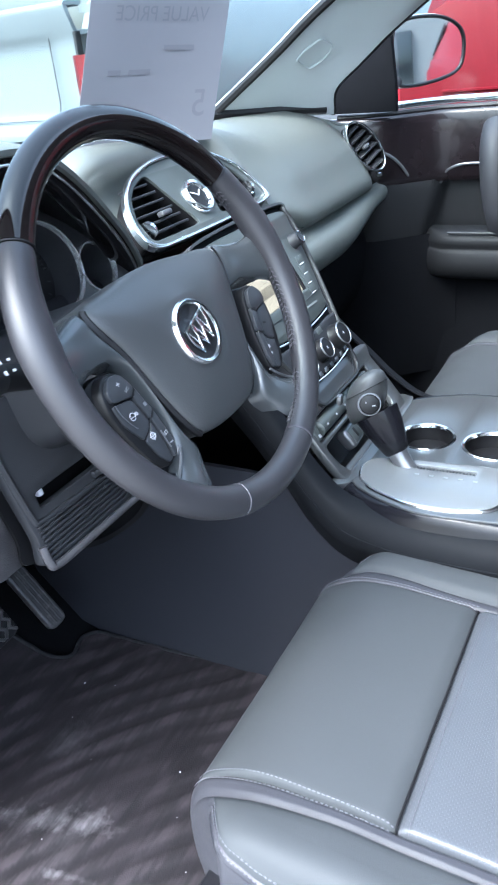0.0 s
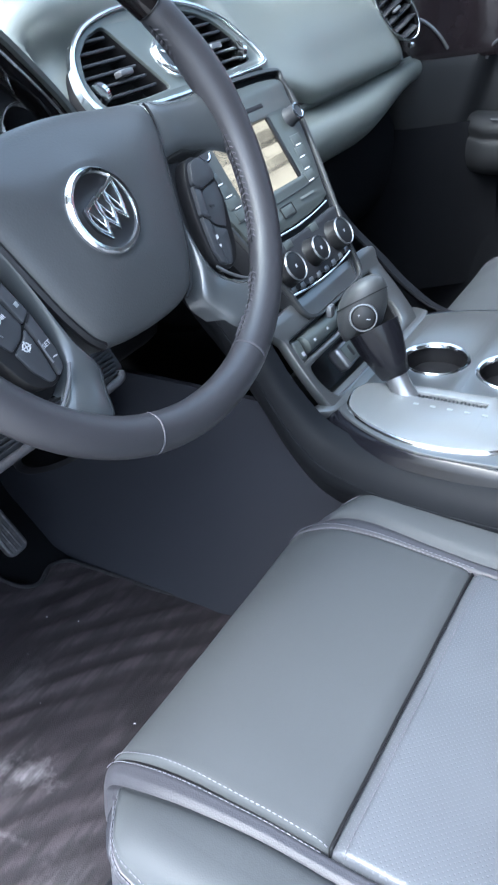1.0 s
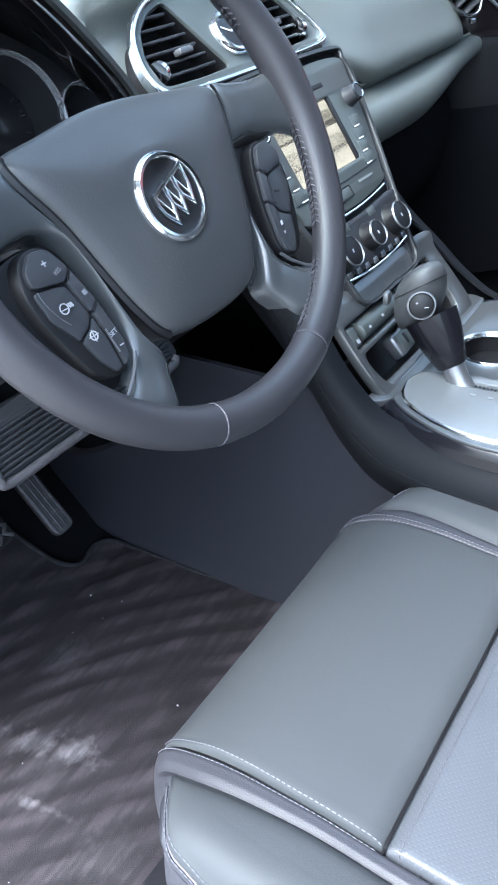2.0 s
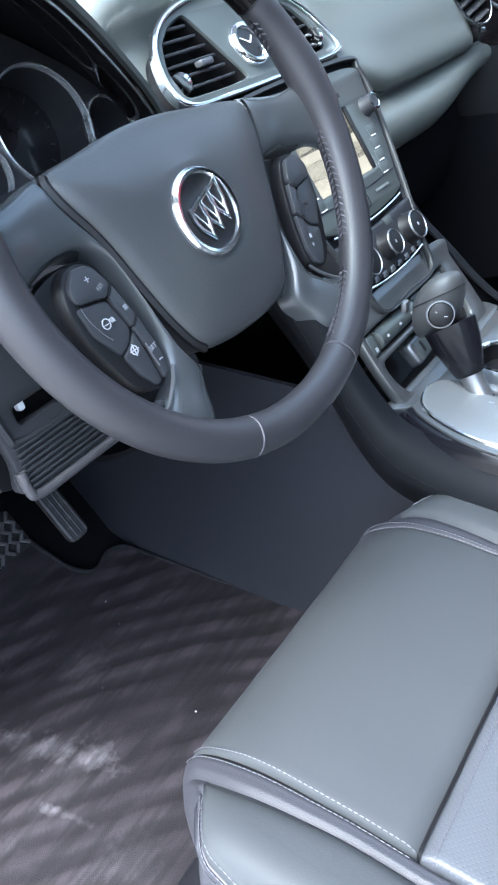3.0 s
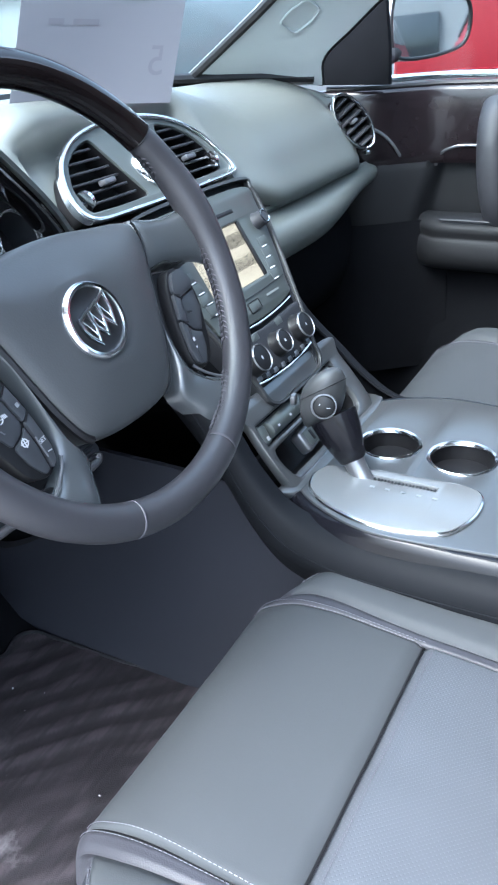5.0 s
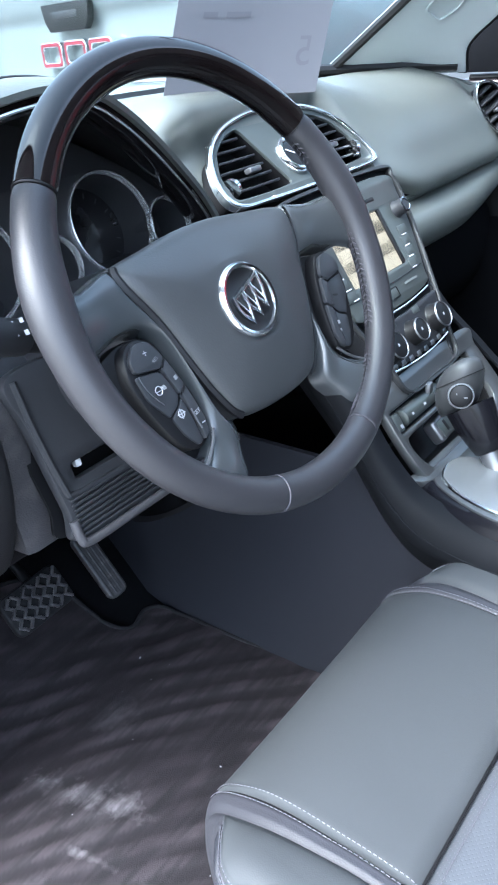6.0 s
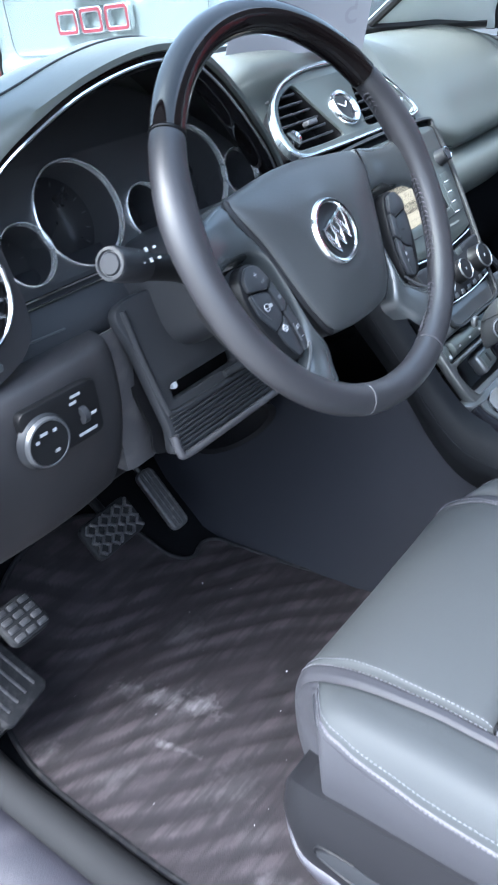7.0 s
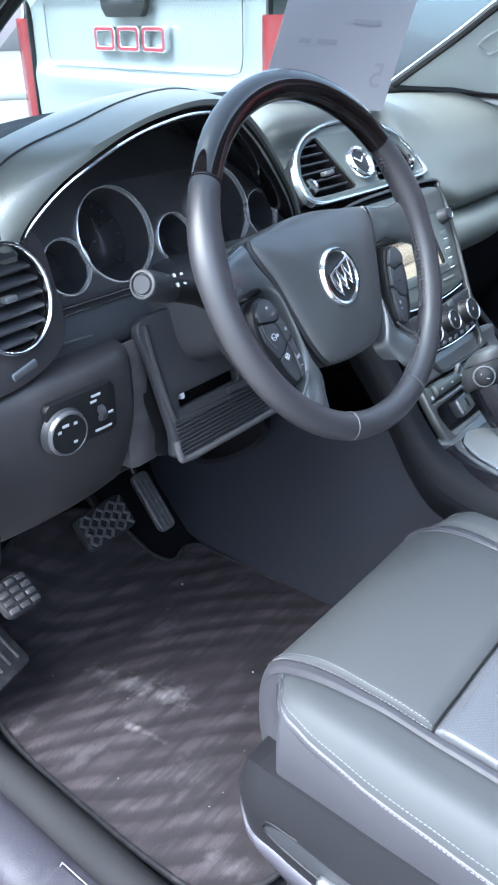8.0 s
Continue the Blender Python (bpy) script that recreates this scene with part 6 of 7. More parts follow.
part("button_print", box((0.004, 0.001, 0.0004), BM @ pose(0.005, -0.002, 0.0032), 0), PALE_MARK, bt, "printed minus")
part("release_key", box((0.012, 0.008, 0.016), pose(s1.x - 0.008, s1.y + 0.036, s1.z - 0.010), 0.004), SATIN, sh, "satin release key")


# ---- footwell: mat, pedals ----
def rib_height(x, y):
    """Ribs run across the mat on a slant and bend where the floor meets the toe board."""
    far = step(0.15, 0.45, y)
    g = x * (0.7071 - 0.20 * far) + y * (0.7071 + 0.08 * far) + 0.004 * math.sin(9 * (x - y))
    ph = ((g + 0.013 * noise.noise(V((x * 8, y * 8, 1.7))) + 0.002 * noise.noise(V((x * 40, y * 40, 5.7)))) / 0.038) % 1.0
    wear = 0.45 + 1.3 * noise.noise(V((x * 11, y * 16, 8.2)))
    r = step(0.0, 0.08, ph) * (1 - step(0.48, 0.60, ph))
    return 0.0018 * r * min(1.0, max(0.12, wear + 0.3))


edge = spline([(-0.262, -0.078), (-0.293, -0.045), (-0.303, 0.03), (-0.306, 0.16), (-0.300, 0.32), (-0.270, 0.43), (-0.22, 0.52), (-0.10, 0.575), (0.03, 0.575), (0.090, 0.545), (0.112, 0.49), (0.125, 0.445), (0.146, 0.427), (0.184, 0.436), (0.212, 0.415), (0.218, 0.36), (0.222, 0.256), (0.236, 0.14), (0.236, 0.0), (0.22, -0.10), (0.0, -0.13), (-0.20, -0.10)], 180, True)


def toe(y):
    """The mat climbs the toe board."""
    return float(np.interp(y, (0.40, 0.47, 0.56, 0.60), (0.0, 0.022, 0.098, 0.15)))


def inside(x, y):
    c = False
    for (x0, y0), (x1, y1) in zip(edge, np.roll(edge, -1, 0)):
        if (y0 > y) != (y1 > y) and x < (x1 - x0) * (y - y0) / (y1 - y0) + x0:
            c = not c
    return c


bm = tube([(x, y, 0.4545 + toe(y)) for x, y in edge], 0.0045, 8, True)
gx, gy = np.arange(-0.315, 0.24, 0.0042), np.arange(-0.13, 0.58, 0.0042)
ins = {(i, j): inside(x, y) for i, x in enumerate(gx) for j, y in enumerate(gy)}
top = bmesh.new()
vs = {}
for (i, j), ok in ins.items():
    if ok:
        x, y = gx[i], gy[j]
        vs[i, j] = top.verts.new((x, y, 0.4565 + toe(y) + rib_height(x, y) + 0.0015 * noise.noise(V((x * 9, y * 9, 0.3)))))
for (i, j) in vs:
    if (i + 1, j) in vs and (i, j + 1) in vs and (i + 1, j + 1) in vs:
        top.faces.new((vs[i, j], vs[i + 1, j], vs[i + 1, j + 1], vs[i, j + 1]))
fm = empty("floor_mat", "dusty black ribbed rubber floor mat with pale scuff marks", "floor mat", (0, 0, 0))
part("mat_edge", bm, RUBBER, fm, "rounded rubber edge")
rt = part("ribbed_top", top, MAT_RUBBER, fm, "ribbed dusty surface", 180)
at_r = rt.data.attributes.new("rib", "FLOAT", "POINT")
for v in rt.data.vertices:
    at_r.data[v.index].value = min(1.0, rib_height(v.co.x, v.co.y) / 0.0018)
lint = bmesh.new()
rnd = random.Random(4)
for x, y, z in [(0.013, 0.130, 0.463), (0.101, 0.367, 0.462), (0.237, 0.438, 0.466)] + [(rnd.uniform(-0.28, 0.15), rnd.uniform(-0.02, 0.4), 0.4625) for _ in range(14)]:
    r = 0.0011 if z != 0.4625 else rnd.uniform(0.0003, 0.0006)
    lint = join(lint, box((r * 2, r * 1.4, r), pose(x, y, z, 0, 0, rnd.uniform(0, 180)), r * 0.3))
thing("lint", lint, WHITE_MARK, "tiny white lint specks lying on the floor mat", "lint", "stuff")


def pad_plate(w, h, m, name, label, cat, style):
    p = empty(name, label, cat, m.translation)
    part("pedal_pad", plate(rrect(0, 0, w, h, 0.012), (), 0.004, 0.003, m, 2), RUBBER if style in ("zigzag", "none", "rows") else PEDAL, p, "worn rubber pad")
    if style == "ribs":
        n = int(w / 0.0085)
        for i in range(n):
            part("rib", box((0.0038, h * 0.9, 0.004), m @ pose(-w / 2 + (i + 0.5) * w / n, 0, 0.006), 0.0015), PEDAL, p)
    if style == "rows":
        for i in range(4):
            for j in range(3):
                part("tread", box((w * 0.26, h * 0.15, 0.005), m @ pose((j - 1) * w * 0.31, (i - 1.5) * h * 0.23, 0.006), 0.002), PEDAL, p)
    if style == "zigzag":
        for i in range(6):
            for j in range(7):
                part("tread", box((0.015, 0.0042, 0.006), m @ pose(-w / 2 + 0.010 + j * (w - 0.02) / 6, -h / 2 + 0.010 + i * (h - 0.02) / 5, 0.0085, 0, 0, 45 if (i + j) % 2 else -45), 0.0012), PEDAL, p)
    return p


bm_ = facing((-0.008, 0.430, 0.628), (0.05, -0.80, 0.60))
br = pad_plate(0.104, 0.062, bm_, "brake_pedal", "wide black brake pedal with zigzag tread", "pedal", "zigzag")
part("pedal_arm", tube([bm_ @ V((0.01, 0.01, -0.006)), V((0.01, 0.50, 0.66)), V((0.015, 0.55, 0.85))], 0.008, 10), BLACK, br, "black steel arm")
am = facing((0.131, 0.462, 0.587), (-0.05, -0.80, 0.60), spin=4)
ac = pad_plate(0.036, 0.118, am, "accelerator_pedal", "narrow black ribbed accelerator pedal", "pedal", "ribs")
part("pedal_arm", tube([am @ V((0, 0.04, -0.006)), V((0.13, 0.56, 0.70)), V((0.13, 0.60, 0.85))], 0.007, 10), BLACK, ac, "black steel arm")
pm = facing((-0.260, 0.305, 0.703), (0.10, -0.62, 0.78), spin=-6)
pb = pad_plate(0.056, 0.052, pm, "parking_brake_pedal", "small parking brake pedal with raised tread blocks", "pedal", "rows")
part("pedal_arm", tube([pm @ V((-0.01, 0.0, -0.008)), V((-0.285, 0.38, 0.70)), V((-0.30, 0.50, 0.82))], 0.008, 10), BLACK, pb, "black steel arm")
fr = pad_plate(0.085, 0.148, facing((-0.283, 0.396, 0.585), (0.22, -0.62, 0.75), spin=-4), "footrest", "dark plastic footrest with raised ribs", "footrest", "none")
fmx = facing((-0.283, 0.396, 0.585), (0.22, -0.62, 0.75), spin=-4)
for i in range(4):
    part("rib", box((0.005, 0.115, 0.004), fmx @ pose(-0.027 + i * 0.018, 0.0, 0.006), 0.0015), PEDAL, fr)
part("rest_body", box((0.08, 0.14, 0.05), fmx @ pose(0, 0.0, -0.030), 0.008), BLACK, fr, "black footrest body")


# ---- passenger door, mirror, paper ----
door = empty("passenger_door", "dark passenger door with gloss wood trim and padded armrest", "car door", (1.17, -0.2, 0.8))
def door_x(y):
    return 1.175 - 0.10 * step(0.06, 0.23, y)
rows = []
for y in np.linspace(-0.85, 0.30, 30):
    dx = door_x(y)
    rows.append(spline([(dx + 0.045, y, 1.184), (dx + 0.005, y, 1.188), (dx - 0.010, y, 1.178), (dx - 0.014, y, 1.12), (dx - 0.010, y, 1.06), (dx - 0.004, y, 1.045)], 16))
part("wood_trim", thicken(loft(rows), 0.006), DOOR_WOOD, door, "dark gloss wood upper trim", 60)
part("belt_strip", tube([(door_x(y) + 0.004, y, 1.190) for y in np.linspace(-0.85, 0.28, 24)], 0.006, 8), BLACK, door, "black window seal")
# skin below the wood: a flat flange ahead, a deep recess behind its slanting edge
def recess(y, z):
    e = 0.093 + (1.053 - z) * 0.26
    return 0.035 * step(e, e - 0.018, y)
rows = []
for y in list(np.linspace(-0.85, 0.05, 16)) + list(np.linspace(0.06, 0.30, 30)):
    dx = door_x(y) - 0.02
    rows.append([(dx + o + recess(y, z), y, z) for o, z in spline([(0.020, 1.047), (0.014, 1.03), (0.012, 0.98), (0.016, 0.93), (0.03, 0.90)], 14)])
part("door_skin", thicken(loft(rows), 0.006), DOOR_VINYL, door, "dark soft door skin with a deep pocket", 60)
part("skin_bead", tube([(door_x(0.095 + (1.053 - z) * 0.26) - 0.008, 0.095 + (1.053 - z) * 0.26, z) for z in np.linspace(1.05, 0.925, 12)], 0.003, 8), DOOR_VINYL, door, "rounded edge of the pocket")
rows = []
for y in np.linspace(-0.85, 0.15, 26):
    dx = 1.178
    e = step(0.15, 0.06, y)
    d = 0.06 * e
    rows.append(spline([(dx, y, 0.948), (dx - d * 0.7, y, 0.944), (dx - d, y, 0.934), (dx - d - 0.004, y, 0.922), (dx - d, y, 0.908), (dx - d - 0.006, y, 0.900), (dx - d - 0.008, y, 0.87), (dx - d * 0.8, y, 0.842), (dx, y, 0.835)], 30))
arm = part("armrest", thicken(loft(rows), 0.006), DOOR_VINYL, door, "padded door armrest", 60)
# lower skins in the same near-black, footwell shade set into the colour
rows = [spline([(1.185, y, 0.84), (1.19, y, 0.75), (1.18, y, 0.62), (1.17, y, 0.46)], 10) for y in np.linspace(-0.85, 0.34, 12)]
part("lower_skin", thicken(loft(rows), 0.006), CARPET, door, "lower door skin, near-black for the unlit footwell")
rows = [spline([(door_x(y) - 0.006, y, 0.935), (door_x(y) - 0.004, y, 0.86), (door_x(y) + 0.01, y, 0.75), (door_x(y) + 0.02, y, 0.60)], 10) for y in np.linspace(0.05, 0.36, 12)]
part("front_skin", thicken(loft(rows), 0.006), CARPET, door, "lower front corner of the door, near-black for the unlit footwell")
part("grab_bar", tube(spline([(1.165, -0.060, 0.915), (1.125, -0.050, 0.97), (1.112, -0.040, 1.03), (1.116, -0.034, 1.09), (1.135, -0.030, 1.13), (1.165, -0.028, 1.152)], 24), 0.027, 16, flat=0.8), DARK_PLASTIC, door, "curved padded grab handle")
part("armrest_piping", tube([(1.120, y, 0.944) for y in np.linspace(-0.60, 0.055, 24)], 0.0026, 8), DARK_PLASTIC, arm, "raised piping")
part("corner_bead", tube(spline([(1.062, 0.190, 1.125), (1.078, 0.168, 1.112), (1.095, 0.150, 1.090), (1.108, 0.138, 1.066)], 20), 0.003, 8), SATIN, door, "bright curved trim edge")
part("belt_moulding", tube([(door_x(y) + 0.062, y, 1.200) for y in np.linspace(-0.85, 0.24, 20)], 0.008, 10), CHROME, door, "bright outer belt moulding")
part("handle_bezel", tube(spline([(1.168, 0.085, 1.040), (1.162, 0.070, 1.066), (1.160, 0.040, 1.078), (1.160, 0.0, 1.080)], 20), 0.0028, 8), SATIN, door, "bright edge of the handle recess")
rows = [[(door_x(y) + 0.016 - 0.30 * f ** 1.4 * 0.6, y - 0.02 * f, 1.186 + 0.40 * f) for f in np.linspace(0, 1, 8)] for y in np.linspace(-0.85, 0.16, 12)]
g = part("door_glass", thicken(loft(rows), 0.004), GLASS, door, "clear side window")
g.visible_shadow = False
# black corner sail behind the mirror
sail = [(0.300, 1.200), (0.283, 1.254), (0.255, 1.277), (0.224, 1.302), (0.178, 1.340), (0.158, 1.340), (0.150, 1.26), (0.148, 1.198)]
part("corner_sail", plate(sail, (), 0.006, 0.003, basis((1.072, 0, 0), (0, 1, 0), (0, 0, 1), (1, 0, 0)) @ pose(0, 0, 0.0)), CARPET, door, "black triangular window corner")

mir = empty("door_mirror", "pale door mirror housing with oval mirror glass", "side mirror", (1.38, 0.14, 1.28))
MMn = V((-0.585, -0.81, 0.035)).normalized()
MM = facing((1.392, 0.178, 1.288), MMn) @ Matrix.Diagonal((1.0, 0.92, 1.0, 1.0))
mo = smooth_loop([(-0.100, 0.045), (-0.085, 0.073), (-0.03, 0.083), (0.045, 0.076), (0.095, 0.045), (0.104, -0.005), (0.085, -0.048), (0.02, -0.066), (-0.06, -0.070), (-0.095, -0.055), (-0.104, 0.0)], 60)
rows = [[MM @ V((x * k, y * k, z)) for x, y in mo] for k, z in ((0.95, 0.0), (1.02, 0.004), (1.06, -0.006), (1.05, -0.04), (0.9, -0.09), (0.5, -0.12), (0.05, -0.125))]
part("mirror_housing", loft(rows, True), material("pale_grey_paint", (0.5, 0.52, 0.54), 0.3, coat=0.5, vary=0.04), mir, "pale painted housing", 60)
part("mirror_glass", plate([(x * 0.96, y * 0.96) for x, y in mo], (), 0.001, 0, MM @ pose(0, 0, 0.001)), MIRROR, mir, "oval mirror glass")
part("mirror_rim", tube([MM @ V((x * 0.985, y * 0.985, 0.003)) for x, y in mo], 0.004, 8, True), BLACK, mir, "black rim")
part("mirror_foot", tube([V((1.16, 0.235, 1.222)), V((1.24, 0.235, 1.225)), MM @ V((-0.03, -0.045, -0.05))], [0.016, 0.014, 0.018], 14), RUBBER, mir, "dark mirror foot")

# sheet hanging from the inside mirror
BR_, BL_ = V((0.497, 0.250, 1.229)), V((0.296, 0.345, 1.245))
ex = (BL_ - BR_).normalized()
ez = (V((0.0, -0.10, 1.0)) - ex * 0.25).normalized()
nrm = ex.cross(ez).normalized()
near = nrm if nrm.y < 0 else -nrm
sheet = empty("paper_sign", "white paper price sheet hanging by the windshield, print showing through", "paper sign", BR_.lerp(BL_, 0.5))


def sheet_pt(u, v):
    """A point of the curled sheet, u and v in metres from its lower inner corner."""
    return BR_ + ex * u + ez * v + nrm * (0.006 * math.sin(13.5 * u + 7 * v) + 0.05 * v * v)


part("sheet", thicken(loft([[sheet_pt(u, v) for u in np.linspace(0, 0.222, 16)] for v in np.linspace(0, 0.285, 20)]), 0.0004), PAPER, sheet, "slightly curled sheet", 80)


def show_through(bm, u0, v0, label):
    """Print seen through the sheet from behind."""
    for v in bm.verts:
        v.co = sheet_pt(u0 + v.co.x, v0 + v.co.y) + near * (0.0008 + 0.0001 * (v.co.z > 0))
    part("printed_mark", bm, PAPER_INK, sheet, label)


show_through(text_mesh("VALUE PRICE", 0.026, Matrix.Identity(4)), 0.108, 0.166, "mirrored words showing through")
show_through(text_mesh("5", 0.052, Matrix.Identity(4)), 0.030, 0.050, "mirrored figure showing through")
for u0, w in ((0.075, 0.05), (0.135, 0.035), (0.175, 0.02)):
    show_through(box((w, 0.007, 0.0002), None, 0), u0, 0.125 - 0.03 * (u0 > 0.1), "faint printed bar")
# inside mirror that holds it
im = empty("inside_mirror", "dark inside rear-view mirror on the windshield", "mirror", (XC, 0.18, 1.56))
IM = facing((0.40, 0.24, 1.565), (-0.30, -0.94, -0.10))
io = smooth_loop([(-0.12, 0.0), (-0.105, 0.033), (0.0, 0.038), (0.105, 0.033), (0.12, 0.0), (0.105, -0.033), (0.0, -0.038), (-0.105, -0.033)], 50)
part("mirror_shell", loft([[IM @ V((x * k, y * k, z)) for x, y in io] for k, z in ((0.97, 0.002), (1.0, -0.004), (0.95, -0.025), (0.4, -0.04))], True, False, True), BLACK, im, "black shell", 60)
part("mirror_glass", plate([(x * 0.94, y * 0.92) for x, y in io], (), 0.001, 0, IM @ pose(0, 0, 0.003)), MIRROR, im, "mirror glass")
part("mirror_stem", tube([IM @ V((0, 0.0, -0.035)), V((0.41, 0.30, 1.60)), V((0.41, 0.14, 1.60))], 0.01, 10), BLACK, im, "black stem")


# ---- the lot outside ----
thing("ground", thicken(loft([[(x, y, 0.0) for x in (-400, -40, -10, 0, 10, 40, 400)] for y in (-400, -40, -10, 0, 10, 40, 400)]), 0.05), ASPHALT, "sun-bleached grey asphalt lot", "ground", "structure", smooth=180)


def wheel_at(parent, m, r=0.38, w=0.26):
    t = part("wheel", lathe([(r * 0.66, -w / 2), (r * 0.93, -w / 2), (r, -w * 0.36), (r, w * 0.36), (r * 0.93, w / 2), (r * 0.66, w / 2)], m, 36), TYRE, parent, "black tyre")
    part("rim", lathe([(0.0, w * 0.36), (r * 0.2, w * 0.38), (r * 0.3, w * 0.30), (r * 0.58, w * 0.34), (r * 0.67, w * 0.46)], m, 36), SILVER, t, "alloy rim")
    return t


def pickup(m):
    """A pickup truck whose tailgate looks along local -y, its middle at x = 0."""
    w = 1.0
    T = empty("pickup_truck", "white pickup truck with closed tailgate, red lamps and red badge", "pickup truck", m.translation)
    def body(y):
        k = 1 - 0.03 * max(0, -y + 0.1)
        return [(-0.90, 0.62), (-0.985, 0.74), (-1.0, 0.95), (-0.99, 1.15), (-0.965, 1.36), (-0.94, 1.43), (-0.86, 1.435)]
    rows = []
    for y in (0.02, 0.05, 0.3, 1.0, 1.9):
        half = body(y)
        rows.append([m @ V((x, y, z)) for x, z in half])
    part("bed_side", thicken(loft(rows), 0.03), WHITE_PAINT, T, "white bed side")
    rows = [[m @ V((-x, y, z)) for x, z in body(y)] for y in (0.02, 0.05, 0.3, 1.0, 1.9)]
    part("bed_side", thicken(loft(rows), 0.03), WHITE_PAINT, T, "white bed side")
    part("bed_floor", box((1.8, 1.9, 0.06), m @ pose(0, 0.98, 0.80), 0.01), BLACK, T, "dark bed floor")
    # tailgate with a raised spoiler edge and a stamped centre field
    rows = []
    for x in np.linspace(-0.845, 0.845, 34):
        f = step(0.845, 0.76, abs(x))
        c = step(0.76, 0.69, abs(x))
        rows.append([m @ V((x, y, z)) for y, z in spline([(0.06, 0.74), (0.0, 0.745), (-0.01, 0.80), (-0.012, 0.90), (-0.014 - 0.02 * c, 1.00), (0.0 + 0.012 * c, 1.055), (0.004 + 0.012 * c, 1.15), (0.004 + 0.010 * c, 1.30), (-0.014, 1.355), (-0.035, 1.41), (-0.04, 1.445), (0.0, 1.455), (0.05, 1.45)], 44)])
    tg = part("tailgate", thicken(loft(rows), 0.02), WHITE_PAINT, T, "white stamped tailgate", 60)
    hp = [(-0.17, 0.055), (0.17, 0.055), (0.155, -0.02), (0.125, -0.055), (-0.125, -0.055), (-0.155, -0.02)]
    HM = m @ basis((0.0, -0.030, 1.325), (1, 0, 0), (0, 0, 1), (0, -1, 0))
    h = part("tailgate_handle", plate(hp, (), 0.012, 0.006, HM), BLACK, tg, "black handle plate")
    part("handle_grip", box((0.18, 0.03, 0.014), HM @ pose(0, 0.01, 0.014), 0.006), DARK_PLASTIC, h, "handle grip")
    part("tailgate_crease", tube([m @ V((x, -0.003, z)) for x, z in spline([(-0.705, 1.40), (-0.705, 1.2), (-0.70, 1.09), (-0.66, 1.055), (-0.5, 1.05), (0.0, 1.05), (0.5, 1.05), (0.66, 1.055), (0.70, 1.09), (0.705, 1.2), (0.705, 1.40)], 70)], 0.0035, 6), SATIN, tg, "thin crease shadow line")
    # red badge as plain blocks
    BMx = m @ basis((0.0, -0.012, 1.180), (1, 0, 0), (0, 0, 1), (0, -1, 0))
    for x0 in (-0.18, 0.0, 0.18):
        o = rrect(x0, 0, 0.160, 0.108, 0.02)
        i = rrect(x0, 0, 0.115, 0.062, 0.012)
        b = part("badge_block", plate(o, [i], 0.010, 0.004, BMx), CHROME, tg, "chrome-edged plain block")
        part("badge_face", plate(rrect(x0, 0, 0.150, 0.098, 0.018), [rrect(x0, 0, 0.125, 0.070, 0.012)], 0.003, 0.0, BMx @ pose(0, 0, 0.0125)), RED_BADGE, b, "red face")
    part("model_bar", box((0.36, 0.008, 0.035), m @ pose(0.0, -0.012, 0.845), 0.003), SATIN, tg, "small grey badge bar")
    for s in (-1, 1):
        rows = [[m @ V((s * x, y, z)) for x, y in ((0.862, -0.02), (0.89, -0.035), (0.95, -0.030), (0.985, 0.02), (0.995, 0.12))] for z in np.linspace(0.77, 1.27, 10)]
        L = part("tail_lamp", thicken(loft(rows), 0.03), RED_LAMP, T, "tall red tail lamp", 60)
        part("lamp_border", box((0.014, 0.03, 0.62), m @ pose(s * 0.854, -0.008, 1.04), 0.004), BLACK, L, "black lamp border")
    b = part("rear_bumper", box((1.96, 0.22, 0.24), m @ pose(0, -0.06, 0.60), 0.04, 3), WHITE_PAINT, T, "white rear bumper")
    part("bumper_step", box((1.2, 0.10, 0.03), m @ pose(0, -0.14, 0.725), 0.01), BLACK, b, "black step pad")
    part("plate_recess", box((0.34, 0.02, 0.16), m @ pose(0, -0.168, 0.60), 0.01), BLACK, b, "dark plate recess")
    # cab
    rows = []
    for y, h, wd in ((1.9, 1.42, 0.96), (1.95, 1.62, 0.90), (2.1, 1.88, 0.76), (2.6, 1.93, 0.74), (3.4, 1.90, 0.75), (4.1, 1.45, 0.92), (4.3, 1.28, 0.97), (5.3, 1.20, 0.95), (5.6, 0.95, 0.9)):
        rows.append([m @ V((x, y, z)) for x, z in ((-0.98, 0.62), (-1.0, 0.95), (-0.97, min(h, 1.38)), (-wd, h - 0.03), (-wd + 0.08, h), (wd - 0.08, h), (wd, h - 0.03), (0.97, min(h, 1.38)), (1.0, 0.95), (0.98, 0.62))])
    part("cab", loft(rows, False, False, False), WHITE_PAINT, T, "white cab and bonnet", 40)
    part("rear_window", plate(rrect(0, 0, 1.35, 0.36, 0.06), (), 0.01, 0.004, m @ facing((0, 1.955, 1.66), (0, -1, 0.42))), TINTED, T, "tinted rear window")
    for s in (-1, 1):
        for y0, ln in ((2.75, 0.9), (3.55, 0.7)):
            part("side_window", plate(rrect(0, 0, ln, 0.40, 0.06), (), 0.01, 0.004, m @ facing((s * 0.885, y0, 1.62), (s * 1.0, 0, 0.42))), TINTED, T, "tinted side window")
        for y0 in (0.95, 4.6):
            wheel_at(T, m @ facing((s * 0.87, y0, 0.40), (s, 0, 0)), 0.40, 0.27)
    return T


